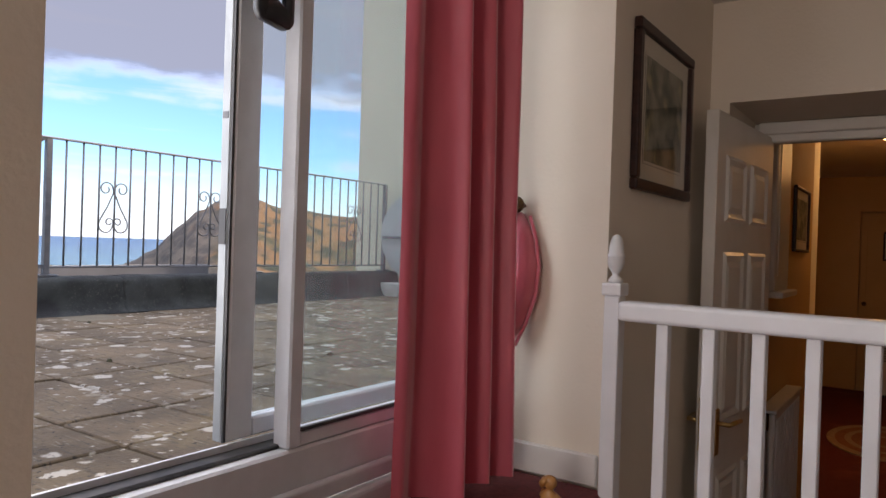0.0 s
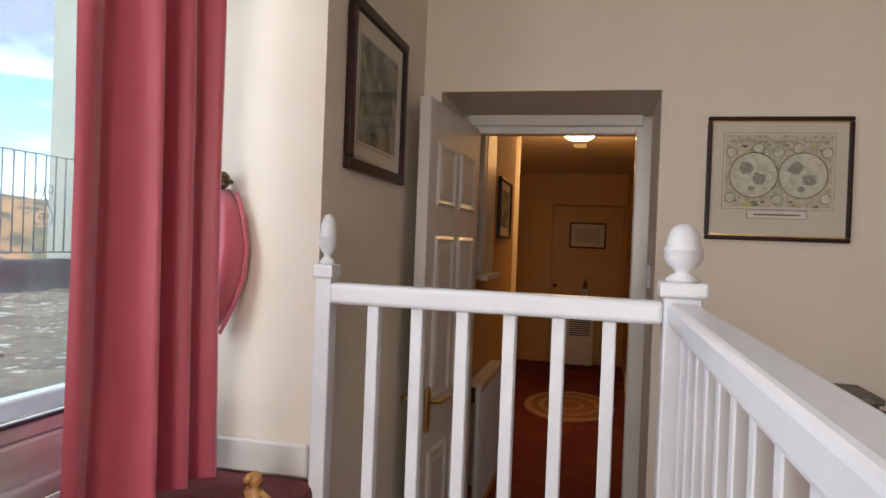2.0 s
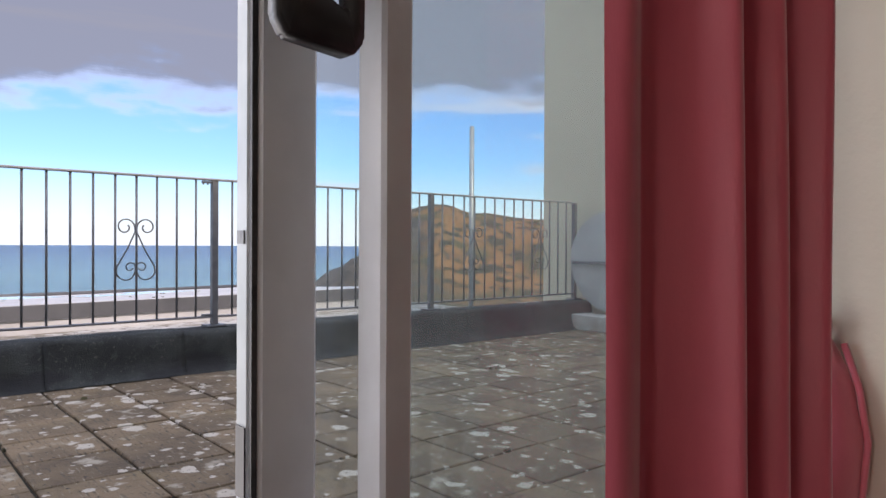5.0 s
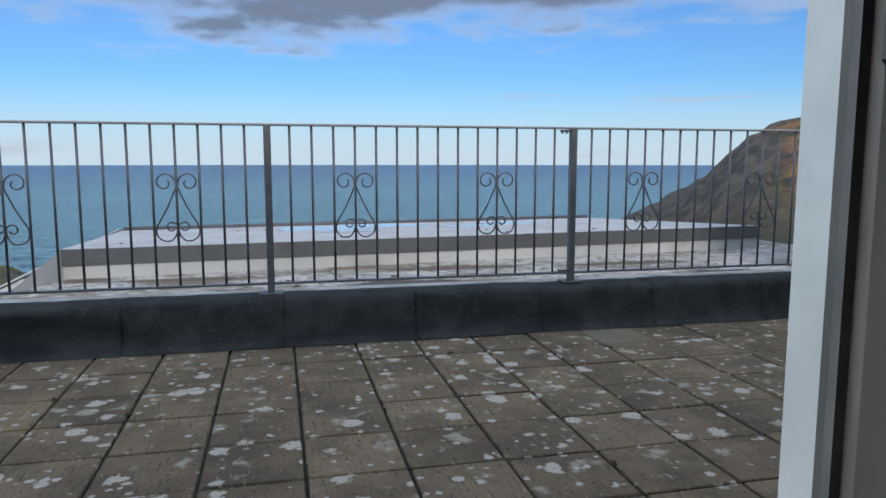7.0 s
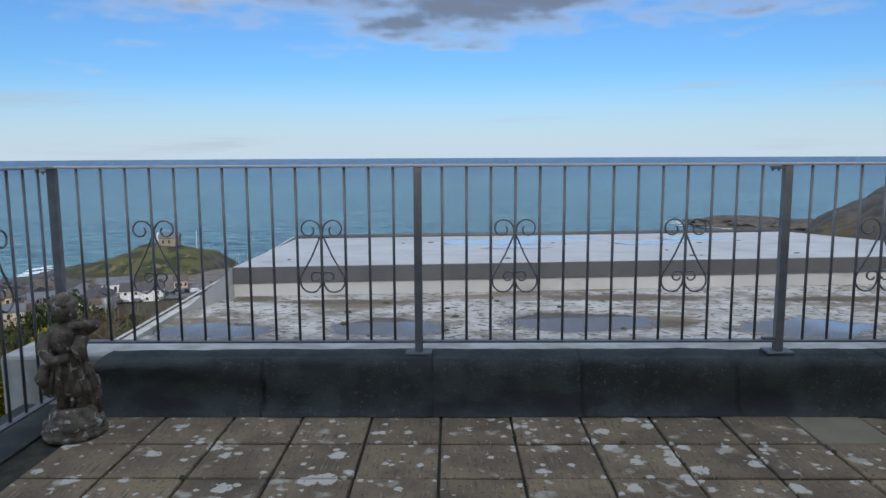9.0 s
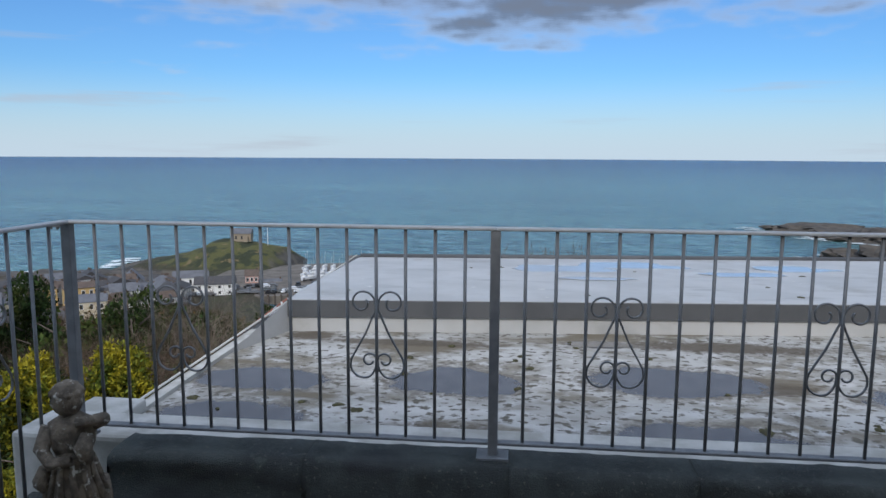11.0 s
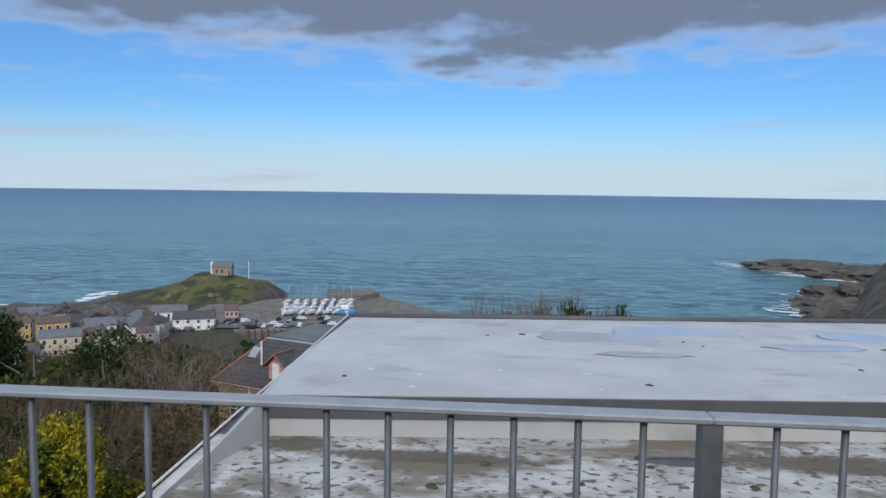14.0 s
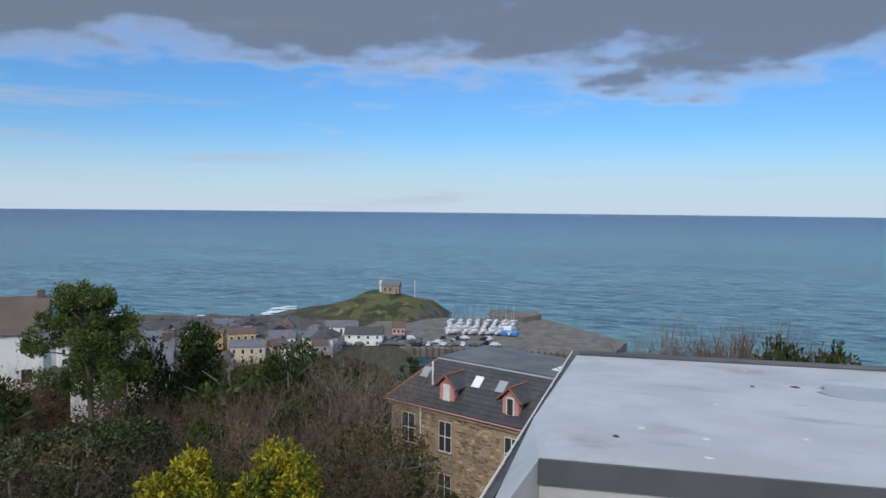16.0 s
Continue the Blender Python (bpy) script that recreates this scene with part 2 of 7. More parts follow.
M_WALL = mat("cream_wall_paint", (0.76, 0.685, 0.575), 0.75, second=(0.78, 0.705, 0.60), scale=3, bump=0.12, bump_scale=90)
M_CEIL = mat("ceiling_paint", (0.82, 0.80, 0.76), 0.8, second=(0.79, 0.77, 0.72), scale=2, bump=0.1)
M_GLOSS = mat("white_gloss_paint", (0.79, 0.81, 0.83), 0.28, second=(0.75, 0.77, 0.785), scale=9, bump=0.05, bump_scale=25)
M_DOORPAINT = mat("door_gloss_paint", (0.74, 0.72, 0.68), 0.3, second=(0.70, 0.68, 0.63), scale=7, bump=0.06, bump_scale=30)
M_CARPET = mat("red_carpet", (0.20, 0.035, 0.03), 0.95, second=(0.14, 0.022, 0.02), scale=60, bump=0.6, bump_scale=400, third=(0.24, 0.06, 0.04), third_scale=3)
M_LEDGE = mat("maroon_carpet", (0.19, 0.04, 0.04), 0.9, second=(0.13, 0.028, 0.03), scale=80, bump=0.5, bump_scale=500)
M_CURTAIN = mat("rose_curtain_cloth", (0.64, 0.115, 0.160), 0.38, second=(0.58, 0.098, 0.140), scale=14, bump=0.12, bump_scale=500, sheen=0.5, stretch=(1, 1, 0.2))
M_UPVC = mat("white_door_frame", (0.70, 0.72, 0.74), 0.35, second=(0.64, 0.655, 0.67), scale=12, rough_vary=0.08)
M_TRACK = mat("dark_rubber_track", (0.03, 0.032, 0.035), 0.45, second=(0.06, 0.06, 0.06), scale=30)
M_BLACK = mat("black_plastic", (0.012, 0.013, 0.016), 0.32, second=(0.02, 0.02, 0.022), scale=40)
M_GLASS = glass_mat("window_glass")


def hazed(m, amount, scale=2.5):
    """Milky haze put over a pane: a thin uneven film that scatters the daylight."""
    nt = m.node_tree
    out = [n for n in nt.nodes if n.type == "OUTPUT_MATERIAL"][0]
    src = out.inputs["Surface"].links[0].from_socket
    geo = nt.nodes.new("ShaderNodeNewGeometry")
    nz = nt.nodes.new("ShaderNodeTexNoise")
    nz.inputs["Scale"].default_value, nz.inputs["Detail"].default_value = scale, 7.0
    nt.links.new(geo.outputs["Position"], nz.inputs["Vector"])
    mr = nt.nodes.new("ShaderNodeMapRange")
    mr.inputs["From Min"].default_value, mr.inputs["From Max"].default_value = 0.3, 0.75
    mr.inputs["To Min"].default_value, mr.inputs["To Max"].default_value = amount * 0.5, amount * 1.5
    nt.links.new(nz.outputs[0], mr.inputs["Value"])
    film_ = nt.nodes.new("ShaderNodeBsdfTranslucent")
    film_.inputs["Color"].default_value = (0.85, 0.88, 0.90, 1)
    mx = nt.nodes.new("ShaderNodeMixShader")
    nt.links.new(mr.outputs[0], mx.inputs[0])
    nt.links.new(src, mx.inputs[1])
    nt.links.new(film_.outputs[0], mx.inputs[2])
    nt.links.new(mx.outputs[0], out.inputs["Surface"])


hazed(M_GLASS, 0.016)
M_PICGLASS = glass_mat("picture_glass", (0.98, 0.98, 0.98), 0.45)
M_DARKWOOD = mat("dark_frame_wood", (0.022, 0.009, 0.007), 0.4, spec=0.25, second=(0.040, 0.015, 0.010), scale=18, stretch=(1, 1, 4))
M_GOLD = mat("gilt_fillet", (0.55, 0.40, 0.16), 0.35, metal=0.8)
M_MOUNT = mat("cream_mount_board", (0.66, 0.62, 0.52), 0.9, second=(0.63, 0.59, 0.49), scale=8)
M_PAPER = mat("old_map_paper", (0.60, 0.57, 0.45), 0.9, second=(0.40, 0.38, 0.29), scale=90)
M_INK = mat("map_ink", (0.05, 0.05, 0.04), 0.9, second=(0.30, 0.29, 0.22), scale=70)
M_SEAPAPER = mat("map_sea", (0.66, 0.65, 0.54), 0.9, second=(0.50, 0.50, 0.40), scale=60, detail=4)
M_MAPLAND = mat("map_land_hatching", (0.22, 0.215, 0.165), 0.9, second=(0.40, 0.39, 0.31), scale=160)
M_PAPERWHITE = mat("white_caption_paper", (0.72, 0.70, 0.62), 0.9, second=(0.68, 0.66, 0.58), scale=20)
M_YELLOWINK = mat("map_yellow", (0.52, 0.50, 0.10), 0.9)
M_PRINT = mat("engraving_print", (0.30, 0.29, 0.21), 0.9, second=(0.08, 0.09, 0.07), scale=14, third=(0.42, 0.38, 0.22), third_scale=9)
M_BRASS = mat("brass", (0.60, 0.43, 0.18), 0.28, metal=1.0)
M_BRONZE = mat("dark_bronze", (0.10, 0.06, 0.035), 0.4, metal=0.7, second=(0.2, 0.13, 0.06), scale=90)
M_OAK = mat("honey_wood", (0.42, 0.20, 0.06), 0.35, second=(0.30, 0.13, 0.04), scale=14, stretch=(1, 1, 0.25))
M_GREYWOOD = mat("grey_wood_grain", (0.20, 0.165, 0.14), 0.55, second=(0.11, 0.09, 0.08), scale=40, stretch=(1, 1, 0.06), bump=0.2, bump_scale=60)
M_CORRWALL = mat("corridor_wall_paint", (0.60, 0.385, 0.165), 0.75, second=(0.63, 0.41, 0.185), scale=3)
M_RUG = mat("rug_pile", (0.34, 0.16, 0.10), 0.95, second=(0.26, 0.10, 0.07), scale=40, bump=0.4, bump_scale=300)
M_RUGLIGHT = mat("rug_cream", (0.46, 0.33, 0.22), 0.95, second=(0.36, 0.24, 0.16), scale=40)
M_LAMPGLASS = mat("lit_lamp_glass", (0.9, 0.8, 0.6), 0.4, emit=(1.0, 0.70, 0.32, 5.0))
M_TILE = mat("lichened_promenade_tile", (0.225, 0.166, 0.098), 0.85, second=(0.138, 0.102, 0.062), scale=4, bump=0.8, bump_scale=80,
             third=(0.24, 0.185, 0.10), third_scale=3.0, third_cut=(0.54, 0.70), vary=0.20, stretch=(1.0, 1.0, 1.0))
layer(M_TILE, (0.10, 0.082, 0.055), 26, (0.56, 0.70), (3.2, 0.35, 1))
layer(M_TILE, (0.30, 0.265, 0.19), 46, (0.60, 0.72), (2.6, 0.3, 1))
layer(M_TILE, (0.42, 0.38, 0.29), 7, (0.60, 0.70))
layer(M_TILE, (0.56, 0.515, 0.42), 14, (0.17, 0.36), spots=True)
layer(M_TILE, (0.56, 0.52, 0.43), 30, (0.26, 0.44), spots=True)
layer(M_TILE, (0.05, 0.042, 0.030), 60, (0.60, 0.70))
M_JOINT = mat("mossy_joint", (0.022, 0.021, 0.014), 0.95, second=(0.045, 0.042, 0.024), scale=12, bump=0.5)
M_FELT = mat("black_roofing_felt", (0.018, 0.022, 0.020), 0.72, second=(0.042, 0.050, 0.045), scale=5, bump=0.7, bump_scale=160, third=(0.046, 0.055, 0.047), third_scale=26, third_cut=(0.55, 0.7), rough_vary=0.12)
layer(M_FELT, (0.085, 0.085, 0.07), 70, (0.60, 0.70))
layer(M_FELT, (0.016, 0.018, 0.018), 3.0, (0.52, 0.66), (0.7, 1, 2))
M_STEEL = mat("grey_painted_steel", (0.13, 0.137, 0.145), 0.42, second=(0.17, 0.177, 0.182), scale=22, metal=0.15, bump=0.15, bump_scale=120)
M_ROOFLOW = mat("stained_white_roof_coating", (0.30, 0.29, 0.26), 0.7, second=(0.46, 0.455, 0.43), scale=2.2, detail=12, third=(0.19, 0.17, 0.13), third_scale=1.3,
                third_cut=(0.48, 0.60), bump=0.8, bump_scale=35, stretch=(0.7, 1.2, 1))
layer(M_ROOFLOW, (0.48, 0.475, 0.455), 8, (0.47, 0.66), (0.9, 1.15, 1), 15)
layer(M_ROOFLOW, (0.10, 0.088, 0.066), 16, (0.53, 0.63), (0.9, 1.15, 1), 15)
layer(M_ROOFLOW, (0.15, 0.125, 0.085), 1.5, (0.55, 0.66), (0.4, 1.6, 1), 12)
# hollows: centre, half width and half depth, and whether water (1) or only silt (0) lies there
HOLLOWS = ((-1.62, 1.92, 0.42, 0.26, 1), (-0.32, 2.02, 0.42, 0.30, 1), (1.15, 2.18, 0.58, 0.33, 1), (-1.58, 1.12, 0.42, 0.36, 1), (-0.30, 1.00, 0.42, 0.30, 0), (1.10, 1.15, 0.52, 0.28, 1),
           (2.75, 1.95, 0.50, 0.30, 1), (4.20, 2.10, 0.55, 0.30, 1), (2.70, 1.05, 0.50, 0.25, 1), (0.75, 3.08, 0.28, 0.10, 1), (1.75, 3.10, 0.90, 0.16, 0), (-1.62, 3.08, 0.22, 0.14, 0),
           (-0.80, 2.95, 0.75, 0.10, 0), (1.80, 2.10, 0.26, 0.12, 0), (3.60, 3.00, 0.80, 0.12, 0))


def wet_hollows(m):
    """Rain lying in the hollows of the roof, darker and smooth, inside a ragged rim of silt."""
    nt = m.node_tree
    b = nt.nodes["Principled BSDF"]
    dry = b.inputs["Base Color"].links[0].from_socket
    geo = nt.nodes.new("ShaderNodeNewGeometry")

    def vmath(op, a, c):
        n = nt.nodes.new("ShaderNodeVectorMath")
        n.operation = op
        nt.links.new(a, n.inputs[0])
        if isinstance(c, tuple):
            n.inputs[1].default_value = c
        else:
            nt.links.new(c, n.inputs[1])
        return n

    def fmath(op, a, c):
        n = nt.nodes.new("ShaderNodeMath")
        n.operation = op
        for k, v in enumerate((a, c)):
            if isinstance(v, (int, float)):
                n.inputs[k].default_value = v
            else:
                nt.links.new(v, n.inputs[k])
        return n.outputs[0]

    def rng_(src, a, c):
        n = nt.nodes.new("ShaderNodeMapRange")
        n.interpolation_type = "SMOOTHSTEP"
        n.inputs["From Min"].default_value, n.inputs["From Max"].default_value = a, c
        nt.links.new(src, n.inputs["Value"])
        return n.outputs[0]

    def noise_(scale, detail=9):
        n = nt.nodes.new("ShaderNodeTexNoise")
        n.inputs["Scale"].default_value, n.inputs["Detail"].default_value = scale, detail
        n.inputs["Roughness"].default_value = 0.62
        nt.links.new(geo.outputs["Position"], n.inputs["Vector"])
        return n.outputs[0]

    def mixc(f, a, c):
        n = nt.nodes.new("ShaderNodeMix")
        n.data_type = "RGBA"
        nt.links.new(f, n.inputs["Factor"])
        nt.links.new(a, n.inputs["A"])
        if isinstance(c, tuple):
            n.inputs["B"].default_value = (*c, 1)
        else:
            nt.links.new(c, n.inputs["B"])
        return n.outputs["Result"]
    near = {0: None, 1: None}
    for x, y, rx, ry, wet in HOLLOWS:
        rel = vmath("SUBTRACT", geo.outputs["Position"], (x, y, -0.135))
        rel = vmath("MULTIPLY", rel.outputs[0], (1 / rx, 1 / ry, 0.0))
        ln = nt.nodes.new("ShaderNodeVectorMath")
        ln.operation = "LENGTH"
        nt.links.new(rel.outputs[0], ln.inputs[0])
        d_ = ln.outputs["Value"]
        near[wet] = d_ if near[wet] is None else fmath("MINIMUM", near[wet], d_)
    ragged = fmath("MULTIPLY", fmath("SUBTRACT", noise_(3.0), 0.5), 1.3)
    fine = fmath("MULTIPLY", fmath("SUBTRACT", noise_(26, 6), 0.5), 1.1)
    pool = fmath("ADD", fmath("ADD", near[1], ragged), fmath("MULTIPLY", fine, 0.22))
    silt = fmath("ADD", fmath("ADD", near[0], ragged), fine)
    rim = fmath("ADD", pool, fine)
    col = mixc(fmath("MULTIPLY", fmath("SUBTRACT", 1.0, rng_(silt, 0.65, 1.25)), 0.9), dry, (0.085, 0.065, 0.042))
    col = mixc(fmath("MULTIPLY", fmath("SUBTRACT", 1.0, rng_(rim, 0.95, 1.30)), 0.75), col, (0.12, 0.105, 0.082))
    inside = fmath("SUBTRACT", 1.0, rng_(pool, 0.90, 1.02))
    wet_col = nt.nodes.new("ShaderNodeMix")
    wet_col.data_type = "RGBA"
    wet_col.inputs["A"].default_value, wet_col.inputs["B"].default_value = (0.085, 0.085, 0.09, 1), (0.125, 0.125, 0.127, 1)
    nt.links.new(rng_(noise_(7), 0.42, 0.62), wet_col.inputs["Factor"])
    nt.links.new(mixc(inside, col, wet_col.outputs["Result"]), b.inputs["Base Color"])
    rough = nt.nodes.new("ShaderNodeMapRange")
    rough.inputs["To Min"].default_value, rough.inputs["To Max"].default_value = 0.72, 0.05
    nt.links.new(inside, rough.inputs["Value"])
    nt.links.new(rough.outputs[0], b.inputs["Roughness"])
    nt.links.new(inside, b.inputs["Coat Weight"])
    b.inputs["Coat Roughness"].default_value = 0.02
    bump = nt.nodes["Bump"]
    st = nt.nodes.new("ShaderNodeMapRange")
    st.inputs["To Min"].default_value, st.inputs["To Max"].default_value = 0.8, 0.0
    nt.links.new(inside, st.inputs["Value"])
    nt.links.new(st.outputs[0], bump.inputs["Strength"])


wet_hollows(M_ROOFLOW)
M_ROOFUP = mat("pale_grey_roof_coating", (0.40, 0.40, 0.39), 0.5, second=(0.48, 0.478, 0.468), scale=1.3, third=(0.29, 0.28, 0.26), third_scale=1.0, third_cut=(0.55, 0.72), bump=0.15, bump_scale=30, rough_vary=0.15)
layer(M_ROOFUP, (0.31, 0.31, 0.305), 2.2, (0.58, 0.76), (0.6, 1.5, 1), 12)
layer(M_ROOFUP, (0.27, 0.22, 0.15), 5, (0.69, 0.76), (0.4, 1.6, 1), 12)
layer(M_ROOFUP, (0.58, 0.58, 0.57), 7, (0.70, 0.74), (0.5, 1.4, 1), 6)
M_ROOFEDGE = mat("dark_lead_flashing", (0.05, 0.05, 0.052), 0.6, second=(0.085, 0.085, 0.085), scale=6, bump=0.3)
M_WHITEWIRE = mat("white_cable", (0.62, 0.60, 0.54), 0.6)
# the railing's grey steel again, with the light on its top put into the colour
M_RAILTOP = mat("top_lit_grey_steel", (0.30, 0.31, 0.32), 0.42, second=(0.35, 0.36, 0.365), scale=22, metal=0.1, bump=0.15, bump_scale=120)
M_ROOFFACE = mat("grey_roof_fascia", (0.088, 0.090, 0.093), 0.6, second=(0.068, 0.070, 0.073), scale=2.5, bump=0.2)
M_WETFILM = mat("wet_roof_film", (0.35, 0.35, 0.35), 0.09, second=(0.40, 0.40, 0.395), scale=2.5)
M_KERB = mat("whitened_kerb", (0.52, 0.51, 0.47), 0.75, second=(0.34, 0.33, 0.29), scale=5, bump=0.4)
M_RENDER = mat("cream_render", (0.60, 0.55, 0.42), 0.85, second=(0.56, 0.51, 0.39), scale=1.2, bump=0.3, bump_scale=60)
M_STONEFIG = mat("lichened_cast_stone", (0.19, 0.155, 0.115), 0.9, second=(0.085, 0.07, 0.052), scale=26, third=(0.46, 0.44, 0.38), third_scale=30, third_cut=(0.57, 0.66), bump=0.9, bump_scale=70)
M_PLASTIC = mat("weathered_white_plastic", (0.52, 0.53, 0.51), 0.5, second=(0.40, 0.41, 0.39), scale=4)
M_GALV = mat("galvanised_pole", (0.30, 0.33, 0.34), 0.45, metal=0.4, second=(0.36, 0.39, 0.40), scale=12)

# ---- mesh helpers ----


def quad_box(bm, x0, x1, y0, y1, z0, z1, bevel=0.0, seg=1):
    vs = [bm.verts.new(p) for p in ((x0, y0, z0), (x1, y0, z0), (x1, y1, z0), (x0, y1, z0), (x0, y0, z1), (x1, y0, z1), (x1, y1, z1), (x0, y1, z1))]
    fs = [bm.faces.new([vs[i] for i in f]) for f in ((3, 2, 1, 0), (4, 5, 6, 7), (0, 1, 5, 4), (1, 2, 6, 5), (2, 3, 7, 6), (3, 0, 4, 7))]
    if bevel:
        es = list({e for f in fs for e in f.edges})
        bmesh.ops.bevel(bm, geom=es, offset=bevel, segments=seg, affect="EDGES", profile=0.5)
    return bm


def box(x0, x1, y0, y1, z0, z1, bevel=0.0, seg=1):
    return quad_box(bmesh.new(), x0, x1, y0, y1, z0, z1, bevel, seg)


def add_tube(bm, pts, r, n=8, flat=1.0, closed_ends=True):
    """A round rod along points; r may be a number or one per point."""
    pts = [Vector(p) for p in pts]
    rings = []
    side = None
    for i, p in enumerate(pts):
        d = (pts[min(i + 1, len(pts) - 1)] - pts[max(i - 1, 0)]).normalized()
        if side is None:
            ref = Vector((0, 0, 1)) if abs(d.z) < 0.9 else Vector((0, 1, 0))
            side = d.cross(ref).normalized()
        side = (side - d * side.dot(d)).normalized()
        up_ = d.cross(side)
        rr = r[i] if isinstance(r, (list, tuple)) else r
        rings.append([bm.verts.new(p + side * (math.cos(a) * rr) + up_ * (math.sin(a) * rr * flat)) for a in [2 * math.pi * k / n for k in range(n)]])
    for a, b in zip(rings, rings[1:]):
        for k in range(n):
            bm.faces.new((a[k], a[(k + 1) % n], b[(k + 1) % n], b[k]))
    if closed_ends:
        bm.faces.new(rings[0][::-1])
        bm.faces.new(rings[-1])
    return bm


def tube(pts, r, n=8, flat=1.0):
    return add_tube(bmesh.new(), pts, r, n, flat)


def add_lathe(bm, profile, n=20, cx=0, cy=0, sx=1.0, sy=1.0):
    rings = []
    for r, z in profile:
        rings.append([bm.verts.new((cx + math.cos(2 * math.pi * k / n) * r * sx, cy + math.sin(2 * math.pi * k / n) * r * sy, z)) for k in range(n)])
    for a, b in zip(rings, rings[1:]):
        for k in range(n):
            bm.faces.new((a[k], a[(k + 1) % n], b[(k + 1) % n], b[k]))
    bm.faces.new(rings[0][::-1])
    bm.faces.new(rings[-1])
    return bm


def lathe(profile, n=20, **kw):
    return add_lathe(bmesh.new(), profile, n, **kw)


def mesh_of(name, bm, material, smooth=False):
    bmesh.ops.recalc_face_normals(bm, faces=bm.faces)
    me = bpy.data.meshes.new(name)
    bm.to_mesh(me)
    bm.free()
    me.materials.append(material)
    if smooth:
        me.polygons.foreach_set("use_smooth", [True] * len(me.polygons))
    return me


def part(name, bm, material, parent=None, label="", smooth=False, at=None):
    me = bm if isinstance(bm, bpy.types.Mesh) else mesh_of(name, bm, material, smooth)
    ob = new(name, me)
    if parent is not None:
        ob.parent = parent
    if at is not None:
        ob.matrix_basis = at
    if label:
        tagged(ob, label)
    return ob


def thing(name, m, label, category, group=""):
    ob = new(name)
    ob.matrix_basis = m
    ob.empty_display_size = 0.1
    return tagged(ob, label, category, group)


def structure(name, bm, material, label, category, smooth=False):
    return tagged(part(name, bm, material, smooth=smooth), label, category, kind="structure")


M_WHITEWALL = mat("daylit_white_paint", (0.80, 0.80, 0.77), 0.4, second=(0.76, 0.76, 0.73), scale=4)
# ---- the room and corridor ----
ROOM_X0, ROOM_X1, ROOM_Y0, ROOM_Y1, FLOOR, CEIL = -3.2, 1.985, -7.6, -3.865, -1.0, 1.385
OUT_Y = -3.33          # outer face of the house wall
REC_X0, REC_X1, LEDGE = -0.265, 1.07, -0.065
PLAT = -0.55

# wall on the terrace side, with the deep recess of the door
bm = box(ROOM_X0, REC_X0, ROOM_Y1, OUT_Y, -7.0, 3.2)
quad_box(bm, REC_X1, 5.05, ROOM_Y1, OUT_Y, -7.0, 3.2)
quad_box(bm, REC_X0, REC_X1, ROOM_Y1, OUT_Y, -7.0, LEDGE - 0.02)
quad_box(bm, REC_X0, REC_X1, ROOM_Y1, OUT_Y, 2.06, 3.2)
bmesh.ops.remove_doubles(bm, verts=bm.verts, dist=0.0001)
structure("wall_north", bm, M_WALL, "thick cream painted wall with the terrace door recess", "wall")
# corridor wall, with the deep doorway
OPY0, OPY1, OPZ = -4.685, -3.93, 1.035
bm = box(ROOM_X1, 2.465, ROOM_Y0, OPY0, FLOOR, 1.6)
quad_box(bm, ROOM_X1, 2.465, OPY1, ROOM_Y1, FLOOR, 1.6)
quad_box(bm, ROOM_X1, 2.465, OPY0, OPY1, OPZ, 1.6)
bmesh.ops.remove_doubles(bm, verts=bm.verts, dist=0.0001)
structure("wall_east", bm, M_WALL, "thick cream painted wall with a deep doorway", "wall")
bm = box(ROOM_X0 - 0.3, ROOM_X0, ROOM_Y0, -5.10, -7.0, 3.2)
quad_box(bm, ROOM_X0 - 0.3, ROOM_X0, -4.10, OUT_Y, -7.0, 3.2)
quad_box(bm, ROOM_X0 - 0.3, ROOM_X0, -5.10, -4.10, -7.0, -0.05)
quad_box(bm, ROOM_X0 - 0.3, ROOM_X0, -5.10, -4.10, 1.15, 3.2)
bmesh.ops.remove_doubles(bm, verts=bm.verts, dist=0.0001)
structure("wall_west", bm, M_WALL, "plain cream painted wall with a window opening", "wall")
structure("wall_south", box(ROOM_X0 - 0.3, 2.465, ROOM_Y0 - 0.3, ROOM_Y0, -7.0, 3.2), M_WALL, "plain cream painted wall", "wall")
structure("floor", box(ROOM_X0, ROOM_X1 + 0.5, ROOM_Y0, ROOM_Y1, FLOOR - 0.1, FLOOR), M_CARPET, "dark red carpet on the hall floor", "floor")
structure("ceiling", box(ROOM_X0, ROOM_X1, ROOM_Y0, ROOM_Y1, CEIL, CEIL + 0.12), M_CEIL, "white painted plaster ceiling", "ceiling")
structure("house_roof", box(ROOM_X0 - 0.3, 9.6, ROOM_Y0 - 0.3, OUT_Y, 3.201, 3.4), M_ROOFFACE, "flat grey roof of the house", "roof")
# raised platform before the door
structure("platform", box(-2.2, 1.10, -4.73, ROOM_Y1, FLOOR, PLAT, 0.01), M_CARPET, "red carpeted raised platform before the terrace door", "platform")
# carpeted ledge in the recess, with a rounded nosing
bm = box(REC_X0 + 0.002, REC_X1 - 0.002, -3.885, -3.46, LEDGE - 0.06, LEDGE, 0.024, 3)
structure("recess_ledge", bm, M_LEDGE, "maroon carpeted step in the door recess", "step")
bm = box(1.052, 1.069, -3.86, -3.47, LEDGE + 0.001, 0.012, 0.004)
structure("baseboard", bm, M_DOORPAINT, "white skirting board in the recess", "baseboard")
